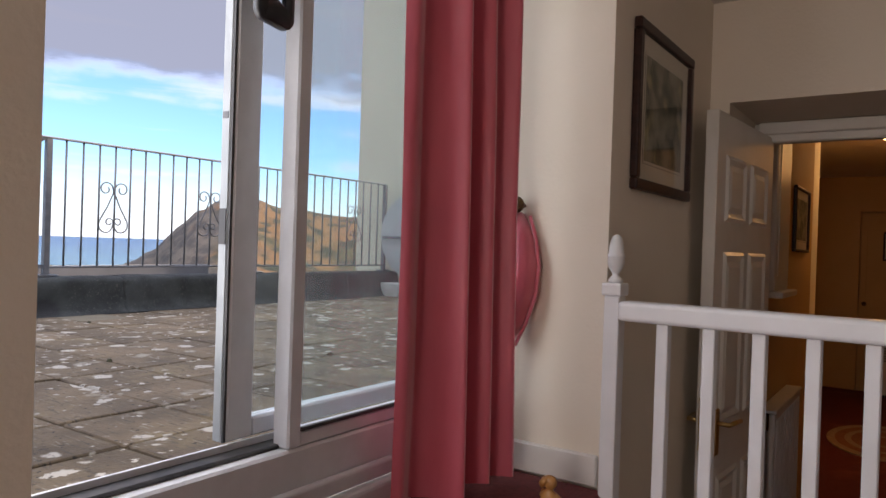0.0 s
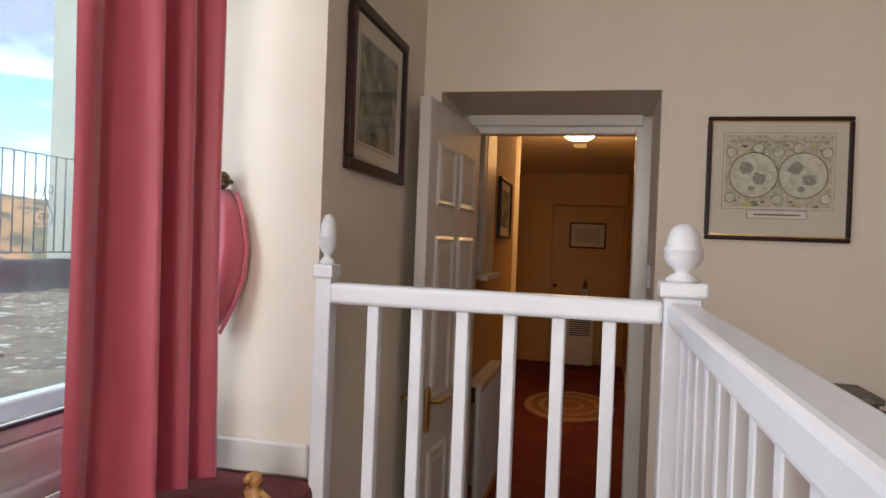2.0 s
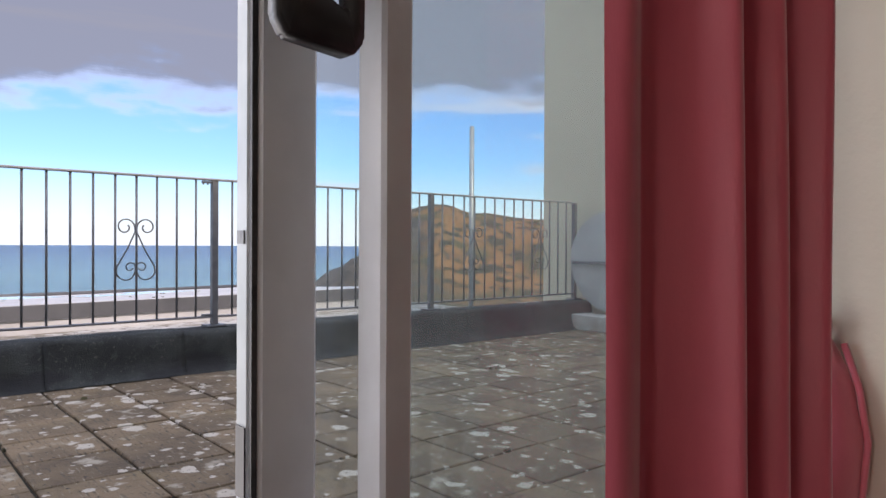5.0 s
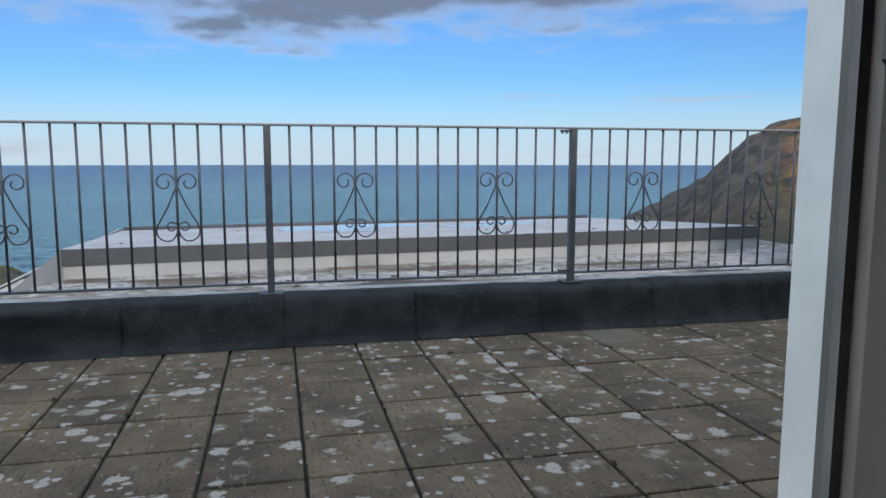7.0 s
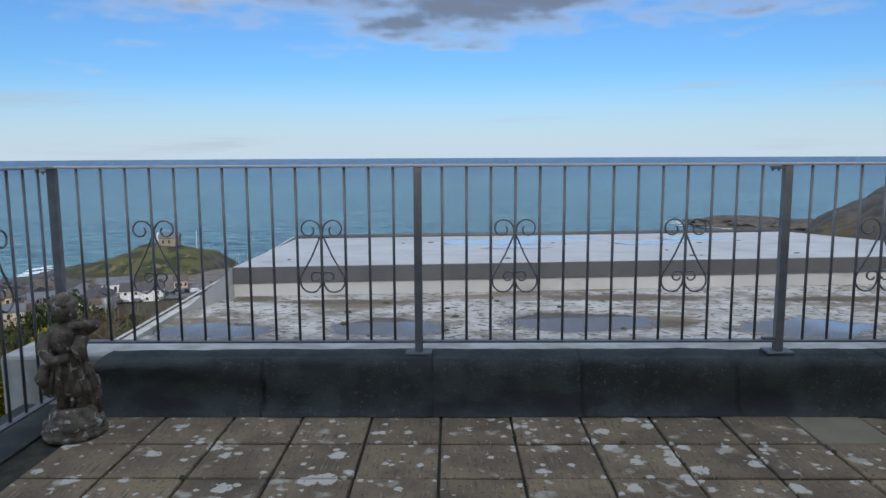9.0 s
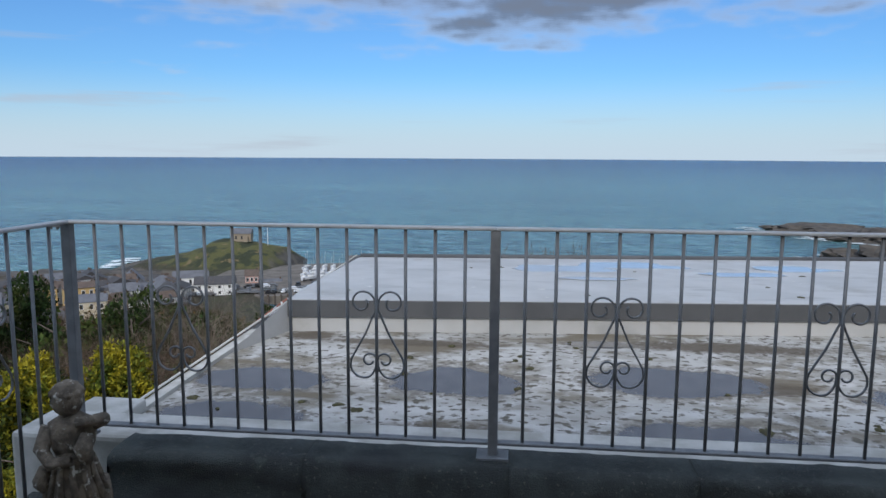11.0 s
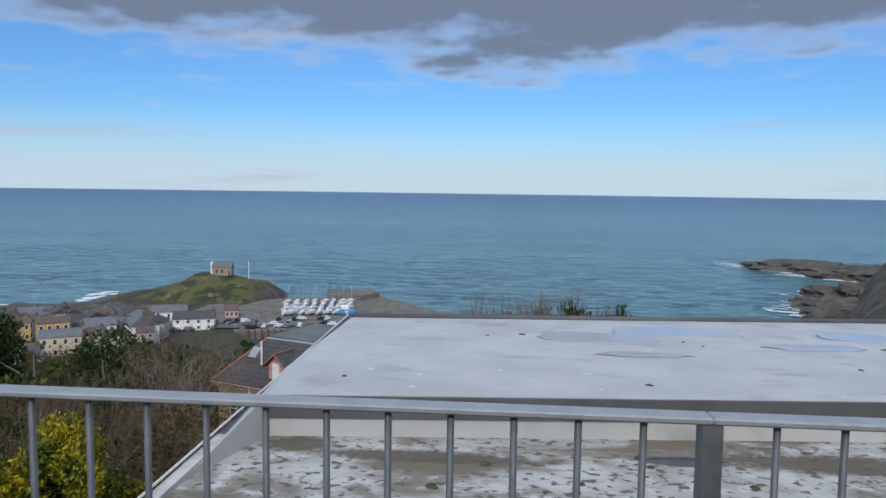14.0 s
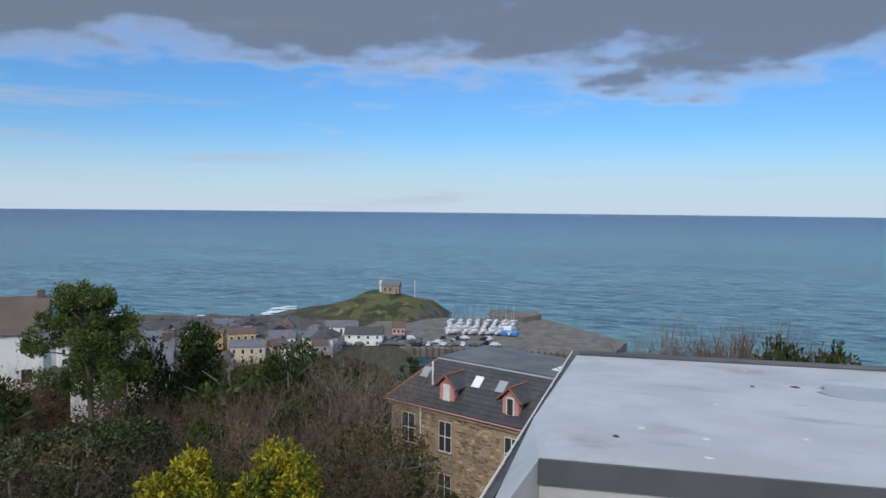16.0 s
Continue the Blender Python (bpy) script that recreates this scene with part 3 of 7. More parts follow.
# corridor
CX1, CY0, CY1 = 8.85, -4.82, -3.905
structure("corridor_floor", box(2.465, CX1, -4.98, -3.2, FLOOR - 0.1, FLOOR + 0.002), M_CARPET, "dark red carpet on the corridor floor", "floor")
structure("corridor_ceiling", box(2.465, CX1 + 0.1, -4.98, -3.2, 1.46, 1.56), M_CEIL, "pale corridor ceiling", "ceiling")
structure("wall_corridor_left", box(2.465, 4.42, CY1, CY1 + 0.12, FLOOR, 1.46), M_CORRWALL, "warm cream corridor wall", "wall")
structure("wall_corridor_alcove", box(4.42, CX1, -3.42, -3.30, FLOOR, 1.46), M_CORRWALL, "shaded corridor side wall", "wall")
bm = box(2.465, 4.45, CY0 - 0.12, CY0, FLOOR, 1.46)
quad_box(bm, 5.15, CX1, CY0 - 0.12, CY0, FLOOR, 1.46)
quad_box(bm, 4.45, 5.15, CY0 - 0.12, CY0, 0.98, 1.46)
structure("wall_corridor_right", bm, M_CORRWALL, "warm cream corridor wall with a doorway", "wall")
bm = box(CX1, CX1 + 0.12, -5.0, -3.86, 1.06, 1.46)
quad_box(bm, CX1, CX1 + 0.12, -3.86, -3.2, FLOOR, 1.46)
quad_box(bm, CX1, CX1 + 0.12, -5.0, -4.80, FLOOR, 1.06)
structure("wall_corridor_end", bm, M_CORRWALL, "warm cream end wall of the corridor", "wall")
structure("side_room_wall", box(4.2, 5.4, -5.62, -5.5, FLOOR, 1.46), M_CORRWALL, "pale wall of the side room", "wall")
# unseen, added behind the end door to stop sky light leaking in
structure("corridor_back", box(CX1 + 0.13, CX1 + 0.2, -5.0, -3.2, FLOOR - 0.1, 1.56), M_CORRWALL, "unseen panel blocking sky light behind the corridor end", "wall")
d = tagged(new("door_1"), "closed pale panelled door at the corridor end", "door", kind="structure")
d.matrix_basis = pose(CX1 + 0.05, -4.33, FLOOR)
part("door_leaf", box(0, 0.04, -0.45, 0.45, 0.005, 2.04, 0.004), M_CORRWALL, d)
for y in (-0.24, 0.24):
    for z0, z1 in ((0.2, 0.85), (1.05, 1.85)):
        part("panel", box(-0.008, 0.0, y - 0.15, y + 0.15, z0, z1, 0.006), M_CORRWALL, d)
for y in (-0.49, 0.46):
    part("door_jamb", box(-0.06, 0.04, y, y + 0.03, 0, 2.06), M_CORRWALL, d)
part("door_knob", lathe([(0.004, 0), (0.02, 0.01), (0.026, 0.03), (0.016, 0.05), (0.004, 0.055)], 12), M_BRONZE, d, at=pose(-0.001, 0.40, 1.0, 0, -90, 0), smooth=True)

# doorway casing and the open six-panel door
dw = tagged(new("door_2"), "open white six-panel door in a deep doorway", "door", kind="structure")
dw.matrix_basis = pose(2.455, -4.0, FLOOR)
LEAF_W, LEAF_H, LEAF_T = 0.69, 1.975, 0.04
leaf_turn = pose(0, 0, 0, 0, 0, -4.0)
leaf = part("door_leaf", box(-LEAF_W, 0, 0.004, 0.004 + LEAF_T, 0.006, LEAF_H, 0.003), M_DOORPAINT, dw, at=leaf_turn)
for x0, x1 in ((-0.60, -0.375), (-0.315, -0.09)):
    for z0, z1 in ((0.22, 0.78), (0.95, 1.52), (1.62, 1.84)):
        bm = bmesh.new()
        ring = []
        for off, dy in ((0, 0.004), (0.012, -0.004), (0.03, 0.0045), (0.05, -0.002)):
            ring.append([bm.verts.new(p) for p in ((x0 + off, dy, z0 + off), (x1 - off, dy, z0 + off), (x1 - off, dy, z1 - off), (x0 + off, dy, z1 - off))])
        for a, b in zip(ring, ring[1:]):
            for k in range(4):
                bm.faces.new((a[k], a[(k + 1) % 4], b[(k + 1) % 4], b[k]))
        bm.faces.new(ring[-1])
        part("panel", bm, M_DOORPAINT, leaf)
for side_y, sgn in ((0.0, -1), (0.048, 1)):
    hb = part("door_handle", box(-0.655, -0.615, min(side_y, side_y + sgn * 0.008), max(side_y, side_y + sgn * 0.008), 0.86, 1.01, 0.003), M_BRASS, leaf, "brass lever handle")
    bm = tube([(-0.635, side_y, 0.965), (-0.635, side_y + sgn * 0.045, 0.965), (-0.60, side_y + sgn * 0.052, 0.968), (-0.53, side_y + sgn * 0.05, 0.962)], 0.008, 8)
    part("lever", bm, M_BRASS, hb, smooth=True)
part("lock_plate", box(-LEAF_W - 0.002, -LEAF_W + 0.001, 0.012, 0.036, 0.88, 1.05, 0.0005), M_BRASS, leaf)
bm = box(-0.03, 0.03, -0.70, -0.625, 0.0, 2.03, 0.006)
part("door_jamb", bm, M_DOORPAINT, dw)
part("door_jamb", box(-0.03, 0.03, 0.05, 0.085, 0.0, 2.03, 0.006), M_DOORPAINT, dw)
part("door_head", box(-0.03, 0.03, -0.625, 0.05, 1.955, 2.03, 0.006), M_DOORPAINT, dw)
part("door_stop", box(-0.06, -0.03, -0.65, 0.05, 1.985, 2.03, 0.004), M_DOORPAINT, dw)
part("strike_plate", box(-0.008, 0.008, -0.624, -0.621, 0.92, 1.0), M_BRASS, dw)
dc = tagged(new("door_3"), "white moulded casing of an open side doorway", "door", kind="structure")
dc.matrix_basis = pose(4.80, CY0, FLOOR)
for x in (-0.43, 0.35):
    part("door_jamb", box(x, x + 0.08, -0.002, 0.022, 0, 2.06, 0.006), M_GLOSS, dc)
part("door_head", box(-0.45, 0.45, -0.002, 0.024, 1.98, 2.07, 0.006), M_GLOSS, dc)
part("door_leaf", box(-0.348, 0.348, -0.10, -0.065, 0.01, 1.97, 0.004), M_DOORPAINT, dc)


# ---- terrace door ----
DY = -3.48
td = tagged(new("sliding_door"), "white sliding terrace door, partly open, with clear glass", "door", kind="structure")
td.matrix_basis = pose(0, DY, 0)
part("bottom_frame", box(REC_X0 + 0.001, REC_X1 - 0.001, -0.054, 0.075, 0.005, 0.118, 0.005), M_UPVC, td)
part("sill_moulding", box(REC_X0 + 0.001, REC_X1 - 0.001, -0.083, -0.055, LEDGE + 0.001, 0.006, 0.012, 3), M_UPVC, td)
part("sill_bead", box(REC_X0 + 0.001, REC_X1 - 0.001, -0.072, -0.055, 0.008, 0.046, 0.008, 3), M_UPVC, td)
part("track", box(REC_X0 + 0.03, 0.40, -0.028, 0.045, 0.1182, 0.1265, 0.002), M_TRACK, td, "dark rubber running track")
part("track_rib", box(REC_X0 + 0.03, 0.40, 0.008, 0.014, 0.1266, 0.138), M_UPVC, td)
part("head_frame", box(REC_X0 + 0.001, REC_X1 - 0.001, -0.054, 0.075, 1.98, 2.058, 0.005), M_UPVC, td)
part("frame_jamb", box(REC_X0 + 0.001, REC_X0 + 0.05, -0.035, 0.075, 0.119, 1.98, 0.005), M_UPVC, td)
part("frame_jamb", box(REC_X1 - 0.06, REC_X1 - 0.001, -0.054, 0.075, 0.119, 1.98, 0.005), M_UPVC, td)
# fixed panel, nearer the room
fx = part("fixed_stile", box(0.354, 0.389, -0.053, -0.010, 0.119, 1.979, 0.004), M_UPVC, td)
part("bottom_rail", box(0.3891, REC_X1 - 0.061, -0.049, -0.014, 0.119, 0.148, 0.004), M_UPVC, td)
part("gasket", box(0.3892, REC_X1 - 0.061, -0.0525, -0.044, 0.1482, 0.155), M_TRACK, td)
g = part("glass_pane", box(0.3892, REC_X1 - 0.061, -0.034, -0.030, 0.1552, 1.979), M_GLASS, td)
g.visible_shadow = False
# sliding panel, behind it
sl = part("sliding_stile", box(0.268, 0.328, 0.016, 0.056, 0.139, 1.979, 0.004), M_UPVC, td)
part("edge_strip", box(0.261, 0.2678, 0.024, 0.048, 0.139, 1.979, 0.002), M_GALV, td)
part("gasket", box(0.2625, 0.2678, 0.0185, 0.0235, 0.139, 1.979), M_TRACK, td)
part("latch_plate", box(0.2595, 0.2608, 0.027, 0.045, 0.50, 0.565), M_BLACK, td)
part("latch_plate", box(0.2595, 0.2608, 0.029, 0.043, 0.73, 0.742), M_STEEL, td)
part("bottom_rail", box(0.3282, 0.98, 0.018, 0.054, 0.139, 0.175, 0.004), M_UPVC, td)
part("sliding_stile", box(0.98, REC_X1 - 0.062, 0.016, 0.056, 0.139, 1.979, 0.004), M_UPVC, td)
g = part("glass_pane", box(0.3282, 0.98, 0.034, 0.038, 0.1752, 1.979), M_GLASS, td)
g.visible_shadow = False
# black pull handle
bm = bmesh.new()
out = [(0.245, 0.911), (0.254, 0.896), (0.315, 0.889), (0.326, 0.903), (0.328, 1.089), (0.316, 1.124), (0.256, 1.124), (0.245, 1.109)]
inn = [(0.268, 0.954), (0.271, 0.945), (0.308, 0.925), (0.311, 0.932), (0.311, 1.081), (0.307, 1.091), (0.272, 1.091), (0.268, 1.081)]
for ya, yb in ((-0.066, -0.044),):
    layers = [[bm.verts.new((x, y, z)) for x, z in loop] for loop in (out, inn) for y in (ya, yb)]
    of, ob_, nf, nb = layers
    for k in range(8):
        j = (k + 1) % 8
        bm.faces.new((of[k], of[j], nf[j], nf[k]))
        bm.faces.new((ob_[j], ob_[k], nb[k], nb[j]))
        bm.faces.new((of[j], of[k], ob_[k], ob_[j]))
        bm.faces.new((nf[k], nf[j], nb[j], nb[k]))
bmesh.ops.bevel(bm, geom=bm.edges[:], offset=0.0025, segments=2, affect="EDGES")
part("door_handle", bm, M_BLACK, td, "black plastic pull handle", smooth=True)
part("handle_mount", box(0.267, 0.285, -0.046, 0.0158, 0.95, 1.10, 0.003), M_BLACK, td)

# ---- curtain with its tieback ----


def curtain():
    cu = thing("curtain", pose(0.777, -3.638, LEDGE + 0.022, 0, 0, -16.8), "rose red satin curtain hanging in soft folds beside the door", "curtain")
    bm = bmesh.new()
    n, rows, top = 150, 30, 2.10
    # soft folds: centre across the cloth, half width, how far each stands out
    folds = ((0.06, 0.13, 0.040), (0.25, 0.10, -0.040), (0.43, 0.11, 0.070), (0.60, 0.08, -0.045), (0.73, 0.09, 0.040), (0.86, 0.06, -0.030), (0.96, 0.06, 0.026))
    for face in (0, 1):
        grid = []
        for j in range(rows + 1):
            v = j / rows
            line = []
            for i in range(n + 1):
                u = i / n
                drift = 0.05 * (v - 0.45) * (1 - u) + 0.012 * math.sin(3.0 * v + 5 * u)
                left = -0.210 + 0.008 * v + 0.012 * math.sin(3.4 * v + 0.6)
                right = 0.168 - 0.045 * v
                x = left + (right - left) * u
                y = 0.0
                for k, (c, w, a) in enumerate(folds):
                    q = (u - c - drift * (0.6 + 0.4 * math.sin(k * 2.1))) / w
                    y -= a * (1 - 0.25 * v + 0.12 * math.sin(2.6 * v + k)) / (1 + q * q) ** 1.5
                y += 0.006 * noise.noise((u * 6, v * 3, 0.5)) + 0.0035 * noise.noise((u * 16 + v * 2, v * 5, 2.5))
                z = v * top + (0.010 * math.sin(9 * u + 0.6) + 0.006 * math.sin(21 * u)) * (1 - v) ** 2
                line.append(bm.verts.new((x, y + face * 0.003, z)))
            grid.append(line)
        for j in range(rows):
            for i in range(n):
                f = (grid[j][i], grid[j][i + 1], grid[j + 1][i + 1], grid[j + 1][i])
                bm.faces.new(f if face == 0 else f[::-1])
    part("drape", bm, M_CURTAIN, cu, smooth=True)
    inv = cu.matrix_basis.inverted()
    pts = [inv @ Vector(p) for p in ((1.048, -3.632, 0.600), (1.040, -3.655, 0.54), (1.034, -3.668, 0.47), (1.028, -3.664, 0.40), (1.020, -3.645, 0.33), (1.01, -3.62, 0.27))]
    part("tieback", tube(pts, [0.016, 0.034, 0.044, 0.046, 0.040, 0.022], 12, 0.5), M_CURTAIN, cu, "rose red padded tieback", smooth=True)
    pts = [p + inv.to_3x3() @ Vector((0.006, -0.027, -0.006)) for p in pts]
    part("tieback_piping", tube(pts, 0.005, 6), M_CURTAIN, cu, smooth=True)
    hook = part("tieback_hook", lathe([(0.006, 0), (0.006, 0.03), (0.019, 0.034), (0.022, 0.042), (0.016, 0.05), (0.008, 0.053), (0.004, 0.054)], 14), M_BRONZE, cu,
                "dark bronze rosette hook", smooth=True, at=inv @ pose(1.069, -3.632, 0.622, 0, -90, 0))
    for k in range(8):
        a = 2 * math.pi * k / 8
        part("petal", lathe([(0.001, 0), (0.005, 0.002), (0.004, 0.006), (0.001, 0.008)], 6), M_BRONZE, hook, at=pose(0.014 * math.cos(a), 0.014 * math.sin(a), 0.046))
    return cu


curtain()


def figurine():
    bm = lathe([(0.012, 0), (0.036, 0.002), (0.04, 0.012), (0.034, 0.03), (0.026, 0.048), (0.030, 0.062), (0.016, 0.074), (0.010, 0.080), (0.014, 0.086), (0.021, 0.096), (0.022, 0.108), (0.017, 0.120), (0.006, 0.126)], 18, sy=0.8)
    add_tube(bm, [(0.02, 0, 0.068), (0.042, -0.012, 0.045), (0.034, -0.03, 0.02)], [0.009, 0.008, 0.006], 8)
    add_tube(bm, [(-0.02, 0, 0.068), (-0.042, -0.012, 0.045), (-0.034, -0.03, 0.02)], [0.009, 0.008, 0.006], 8)
    add_tube(bm, [(0.0, 0.012, 0.118), (0.012, 0.016, 0.10), (0.020, 0.01, 0.084)], [0.012, 0.011, 0.006], 8)
    ob = part("carved_figurine", bm, M_OAK, smooth=True)
    ob.matrix_basis = pose(0.835, -3.842, LEDGE, 0, 0, 70) @ Matrix.Diagonal((0.8, 0.8, 0.66, 1))
    tagged(ob, "small polished honey wood carved figurine on the ledge", "figurine")


figurine()

# ---- balustrade round the platform ----


def newel(x, y):
    nw = thing("newel_post", pose(x, y, PLAT), "white gloss painted newel post with acorn finial", "newel post", "balustrade posts")
    part("post", box(-0.036, 0.036, -0.036, 0.036, 0.0, 0.955, 0.004), M_GLOSS, nw)
    part("cap", box(-0.046, 0.046, -0.046, 0.046, 0.9552, 0.985, 0.006, 2), M_GLOSS, nw)
    prof = [(0.03, 0.985), (0.034, 0.990), (0.026, 0.997), (0.015, 1.003), (0.017, 1.010), (0.031, 1.020), (0.038, 1.034), (0.036, 1.045), (0.0385, 1.047),
            (0.0385, 1.052), (0.034, 1.056), (0.033, 1.068), (0.028, 1.084), (0.019, 1.096), (0.006, 1.101)]
    part("finial", lathe(prof, 22), M_GLOSS, nw, smooth=True)
    return nw


half = newel(1.055, -3.892)
half.scale = (0.62, 0.52, 1.0)
newel(1.005, -4.668)


def baluster_run(p0, p1, count, label):
    a, b = Vector(p0), Vector(p1)
    d_ = b - a
    run = thing("balustrade", Matrix.Translation(a) @ pose(0, 0, 0, 0, 0, math.degrees(math.atan2(d_.y, d_.x))), label, "balustrade", "balustrades")
    ln = d_.length
    part("handrail", box(0.0, ln, -0.03, 0.03, 0.898, 0.945, 0.010, 3), M_GLOSS, run)
    part("base_rail", box(0.0, ln, -0.028, 0.028, 0.05, 0.085, 0.005), M_GLOSS, run)
    me = mesh_of("baluster", box(-0.0135, 0.0135, -0.0135, 0.0135, 0.0852, 0.898, 0.002), M_GLOSS)
    for k in range(count):
        part("baluster", me, None, run, at=pose(ln * (k + 1) / (count + 1), 0, 0))
    for x in (0.02, ln - 0.06):
        part("foot_block", box(x, x + 0.04, -0.02, 0.02, 0.0, 0.05), M_GLOSS, run)


baluster_run((1.050, -3.912, PLAT), (1.008, -4.633, PLAT), 6, "white gloss painted balustrade with square balusters")
baluster_run((0.969, -4.668, PLAT), (-1.6, -4.668, PLAT), 24, "long white gloss painted balustrade with square balusters")

# ---- pictures ----


def picture(m, w, h, label, frame_w, frame_mat, mount, art, depth=0.022, group="", lower=0.0):
    """A framed picture whose face looks along its own -y."""
    pic = thing("framed_picture", m, label, "picture", group)
    for nm, bm in (("frame_top", box(-w / 2, w / 2, -depth, 0, h / 2 - frame_w, h / 2, 0.005, 2)), ("frame_bottom", box(-w / 2, w / 2, -depth, 0, -h / 2, -h / 2 + frame_w, 0.005, 2)),
                   ("frame_side", box(-w / 2, -w / 2 + frame_w, -depth + 0.001, 0, -h / 2 + frame_w, h / 2 - frame_w, 0.005, 2)),
                   ("frame_side", box(w / 2 - frame_w, w / 2, -depth + 0.001, 0, -h / 2 + frame_w, h / 2 - frame_w, 0.005, 2))):
        part(nm, bm, frame_mat, pic)
    iw, ih = w - 2 * frame_w, h - 2 * frame_w
    part("mount", box(-iw / 2, iw / 2, -0.008, 0.0, -ih / 2, ih / 2), M_MOUNT, pic)
    aw, ah = iw - 2 * mount, ih - 2 * mount
    part("mount_line", box(-aw / 2 - 0.008, aw / 2 + 0.008, -0.0088, -0.0081, -ah / 2 - 0.008 + lower, ah / 2 + 0.008), M_INK, pic)
    part("mount_edge", box(-aw / 2 - 0.0066, aw / 2 + 0.0066, -0.0094, -0.0089, -ah / 2 - 0.0066 + lower, ah / 2 + 0.0066), M_MOUNT, pic)
    part("print", box(-aw / 2, aw / 2, -0.0101, -0.0095, -ah / 2 + lower, ah / 2), art, pic)
    if group:
        return pic, aw, ah
    gp = part("glass", box(-iw / 2 + 0.001, iw / 2 - 0.001, -0.0155, -0.0145, -ih / 2 + 0.001, ih / 2 - 0.001), M_PICGLASS, pic)
    gp.visible_shadow = False
    return pic, aw, ah


picture(pose(1.446, ROOM_Y1, 0.896, 0, 0, 0), 0.50, 0.445, "engraving in a dark mahogany frame with cream mount", 0.030, M_DARKWOOD, 0.052, M_PRINT)


def world_map():
    pic, aw, ah = picture(pose(ROOM_X1, -5.052, 0.742, 0, 0, -90), 0.437, 0.40, "antique double hemisphere world map in a dark frame", 0.014, M_DARKWOOD, 0.045, M_PAPER, lower=0.05)
    part("gilt_fillet", box(-0.205, 0.205, -0.0125, -0.0105, 0.181, 0.186), M_GOLD, pic)
    part("gilt_fillet", box(-0.205, 0.205, -0.0125, -0.0105, -0.186, -0.181), M_GOLD, pic)
    rng = random.Random(4)

    def disc(name, cx, cz, r0, r1, mt, dy):
        bm = bmesh.new()
        n = 40
        ra = [bm.verts.new((cx + math.cos(2 * math.pi * k / n) * r1, dy, cz + math.sin(2 * math.pi * k / n) * r1)) for k in range(n)]
        if r0:
            rb = [bm.verts.new((cx + math.cos(2 * math.pi * k / n) * r0, dy, cz + math.sin(2 * math.pi * k / n) * r0)) for k in range(n)]
            for k in range(n):
                bm.faces.new((ra[k], ra[(k + 1) % n], rb[(k + 1) % n], rb[k]))
        else:
            bm.faces.new(ra)
        part(name, bm, mt, pic)
    for s in (-1, 1):
        disc("hemisphere", s * 0.074, 0.012, 0, 0.073, M_SEAPAPER, -0.0106)
        disc("hemisphere_ring", s * 0.074, 0.012, 0.071, 0.0745, M_INK, -0.0110)
        disc("hemisphere_ring", s * 0.074, 0.012, 0.0765, 0.0780, M_YELLOWINK, -0.0110)
        for q in range(3):
            bm = bmesh.new()
            cx, cz = s * 0.074 + (-0.022, 0.018, -0.004)[q], 0.012 + (0.022, -0.014, -0.044)[q]
            ring = []
            for k in range(22):
                a = 2 * math.pi * k / 22
                r = (0.026, 0.024, 0.012)[q] * (0.65 + 0.6 * abs(noise.noise((math.cos(a) * 1.7 + s * 5, math.sin(a) * 1.7, q * 3.1))))
                ring.append(bm.verts.new((cx + math.cos(a) * r * 1.1, -0.0111, cz + math.sin(a) * r)))
            bm.faces.new(ring)
            part("continent", bm, M_MAPLAND, pic)
    for cx, cz in ((0, 0.085), (0, -0.066), (-0.143, 0.085), (0.143, 0.085), (-0.143, -0.062), (0.143, -0.062), (-0.06, 0.098), (0.06, 0.098)):
        disc("vignette", cx, cz, 0, 0.0165, M_SEAPAPER, -0.0107)
        disc("vignette_ring", cx, cz, 0.0150, 0.0172, M_INK, -0.0112)
    for k in range(26):
        x = rng.uniform(-0.155, 0.155)
        z = rng.choice((rng.uniform(0.09, 0.112), rng.uniform(-0.088, -0.072)))
        w = rng.uniform(0.004, 0.012)
        part("ornament", box(x - w, x + w, -0.0106, -0.0103, z - 0.003, z + 0.003), rng.choice((M_INK, M_YELLOWINK, M_INK)), pic)
    part("caption_plate", box(-0.09, 0.09, -0.0092, -0.0082, -0.129, -0.101), M_INK, pic)
    part("caption_plate", box(-0.088, 0.088, -0.0097, -0.0093, -0.1275, -0.1025), M_PAPERWHITE, pic)
    part("caption_line", box(-0.07, 0.07, -0.0101, -0.0098, -0.118, -0.113), M_INK, pic)
    tx = bpy.data.curves.new("title", "FONT")
    tx.body, tx.size, tx.align_x = "WE TRAVEL THE WORLD TO BRING THE BEST HOME TO YOU", 0.0104, "CENTER"
    tx.materials.append(M_INK)
    tob = new("title", tx)
    tob.parent = pic
    tob.matrix_basis = pose(0, -0.0112, 0.1165, 90, 0, 0)


world_map()
picture(pose(3.88, CY1, 0.72, 0, 0, 0), 0.52, 0.36, "small print in a thin dark frame on the corridor wall", 0.016, M_DARKWOOD, 0.05, M_PRINT, group="corridor pictures")
picture(pose(CX1 - 0.003, -4.33, 0.665, 0, 0, -90), 0.46, 0.33, "engraved view in a dark frame on the end door", 0.02, M_DARKWOOD, 0.055, M_PAPER, group="corridor pictures")
picture(pose(6.3, CY0, 0.74, 0, 0, 180), 0.42, 0.44, "print in a gilt frame on the corridor wall", 0.03, M_GOLD, 0.05, M_PRINT, group="corridor pictures")
picture(pose(3.78, CY0, 0.77, 0, 0, 180), 0.32, 0.42, "small dark framed print near the doorway", 0.016, M_DARKWOOD, 0.04, M_PAPER, group="corridor pictures")

# ---- corridor things ----


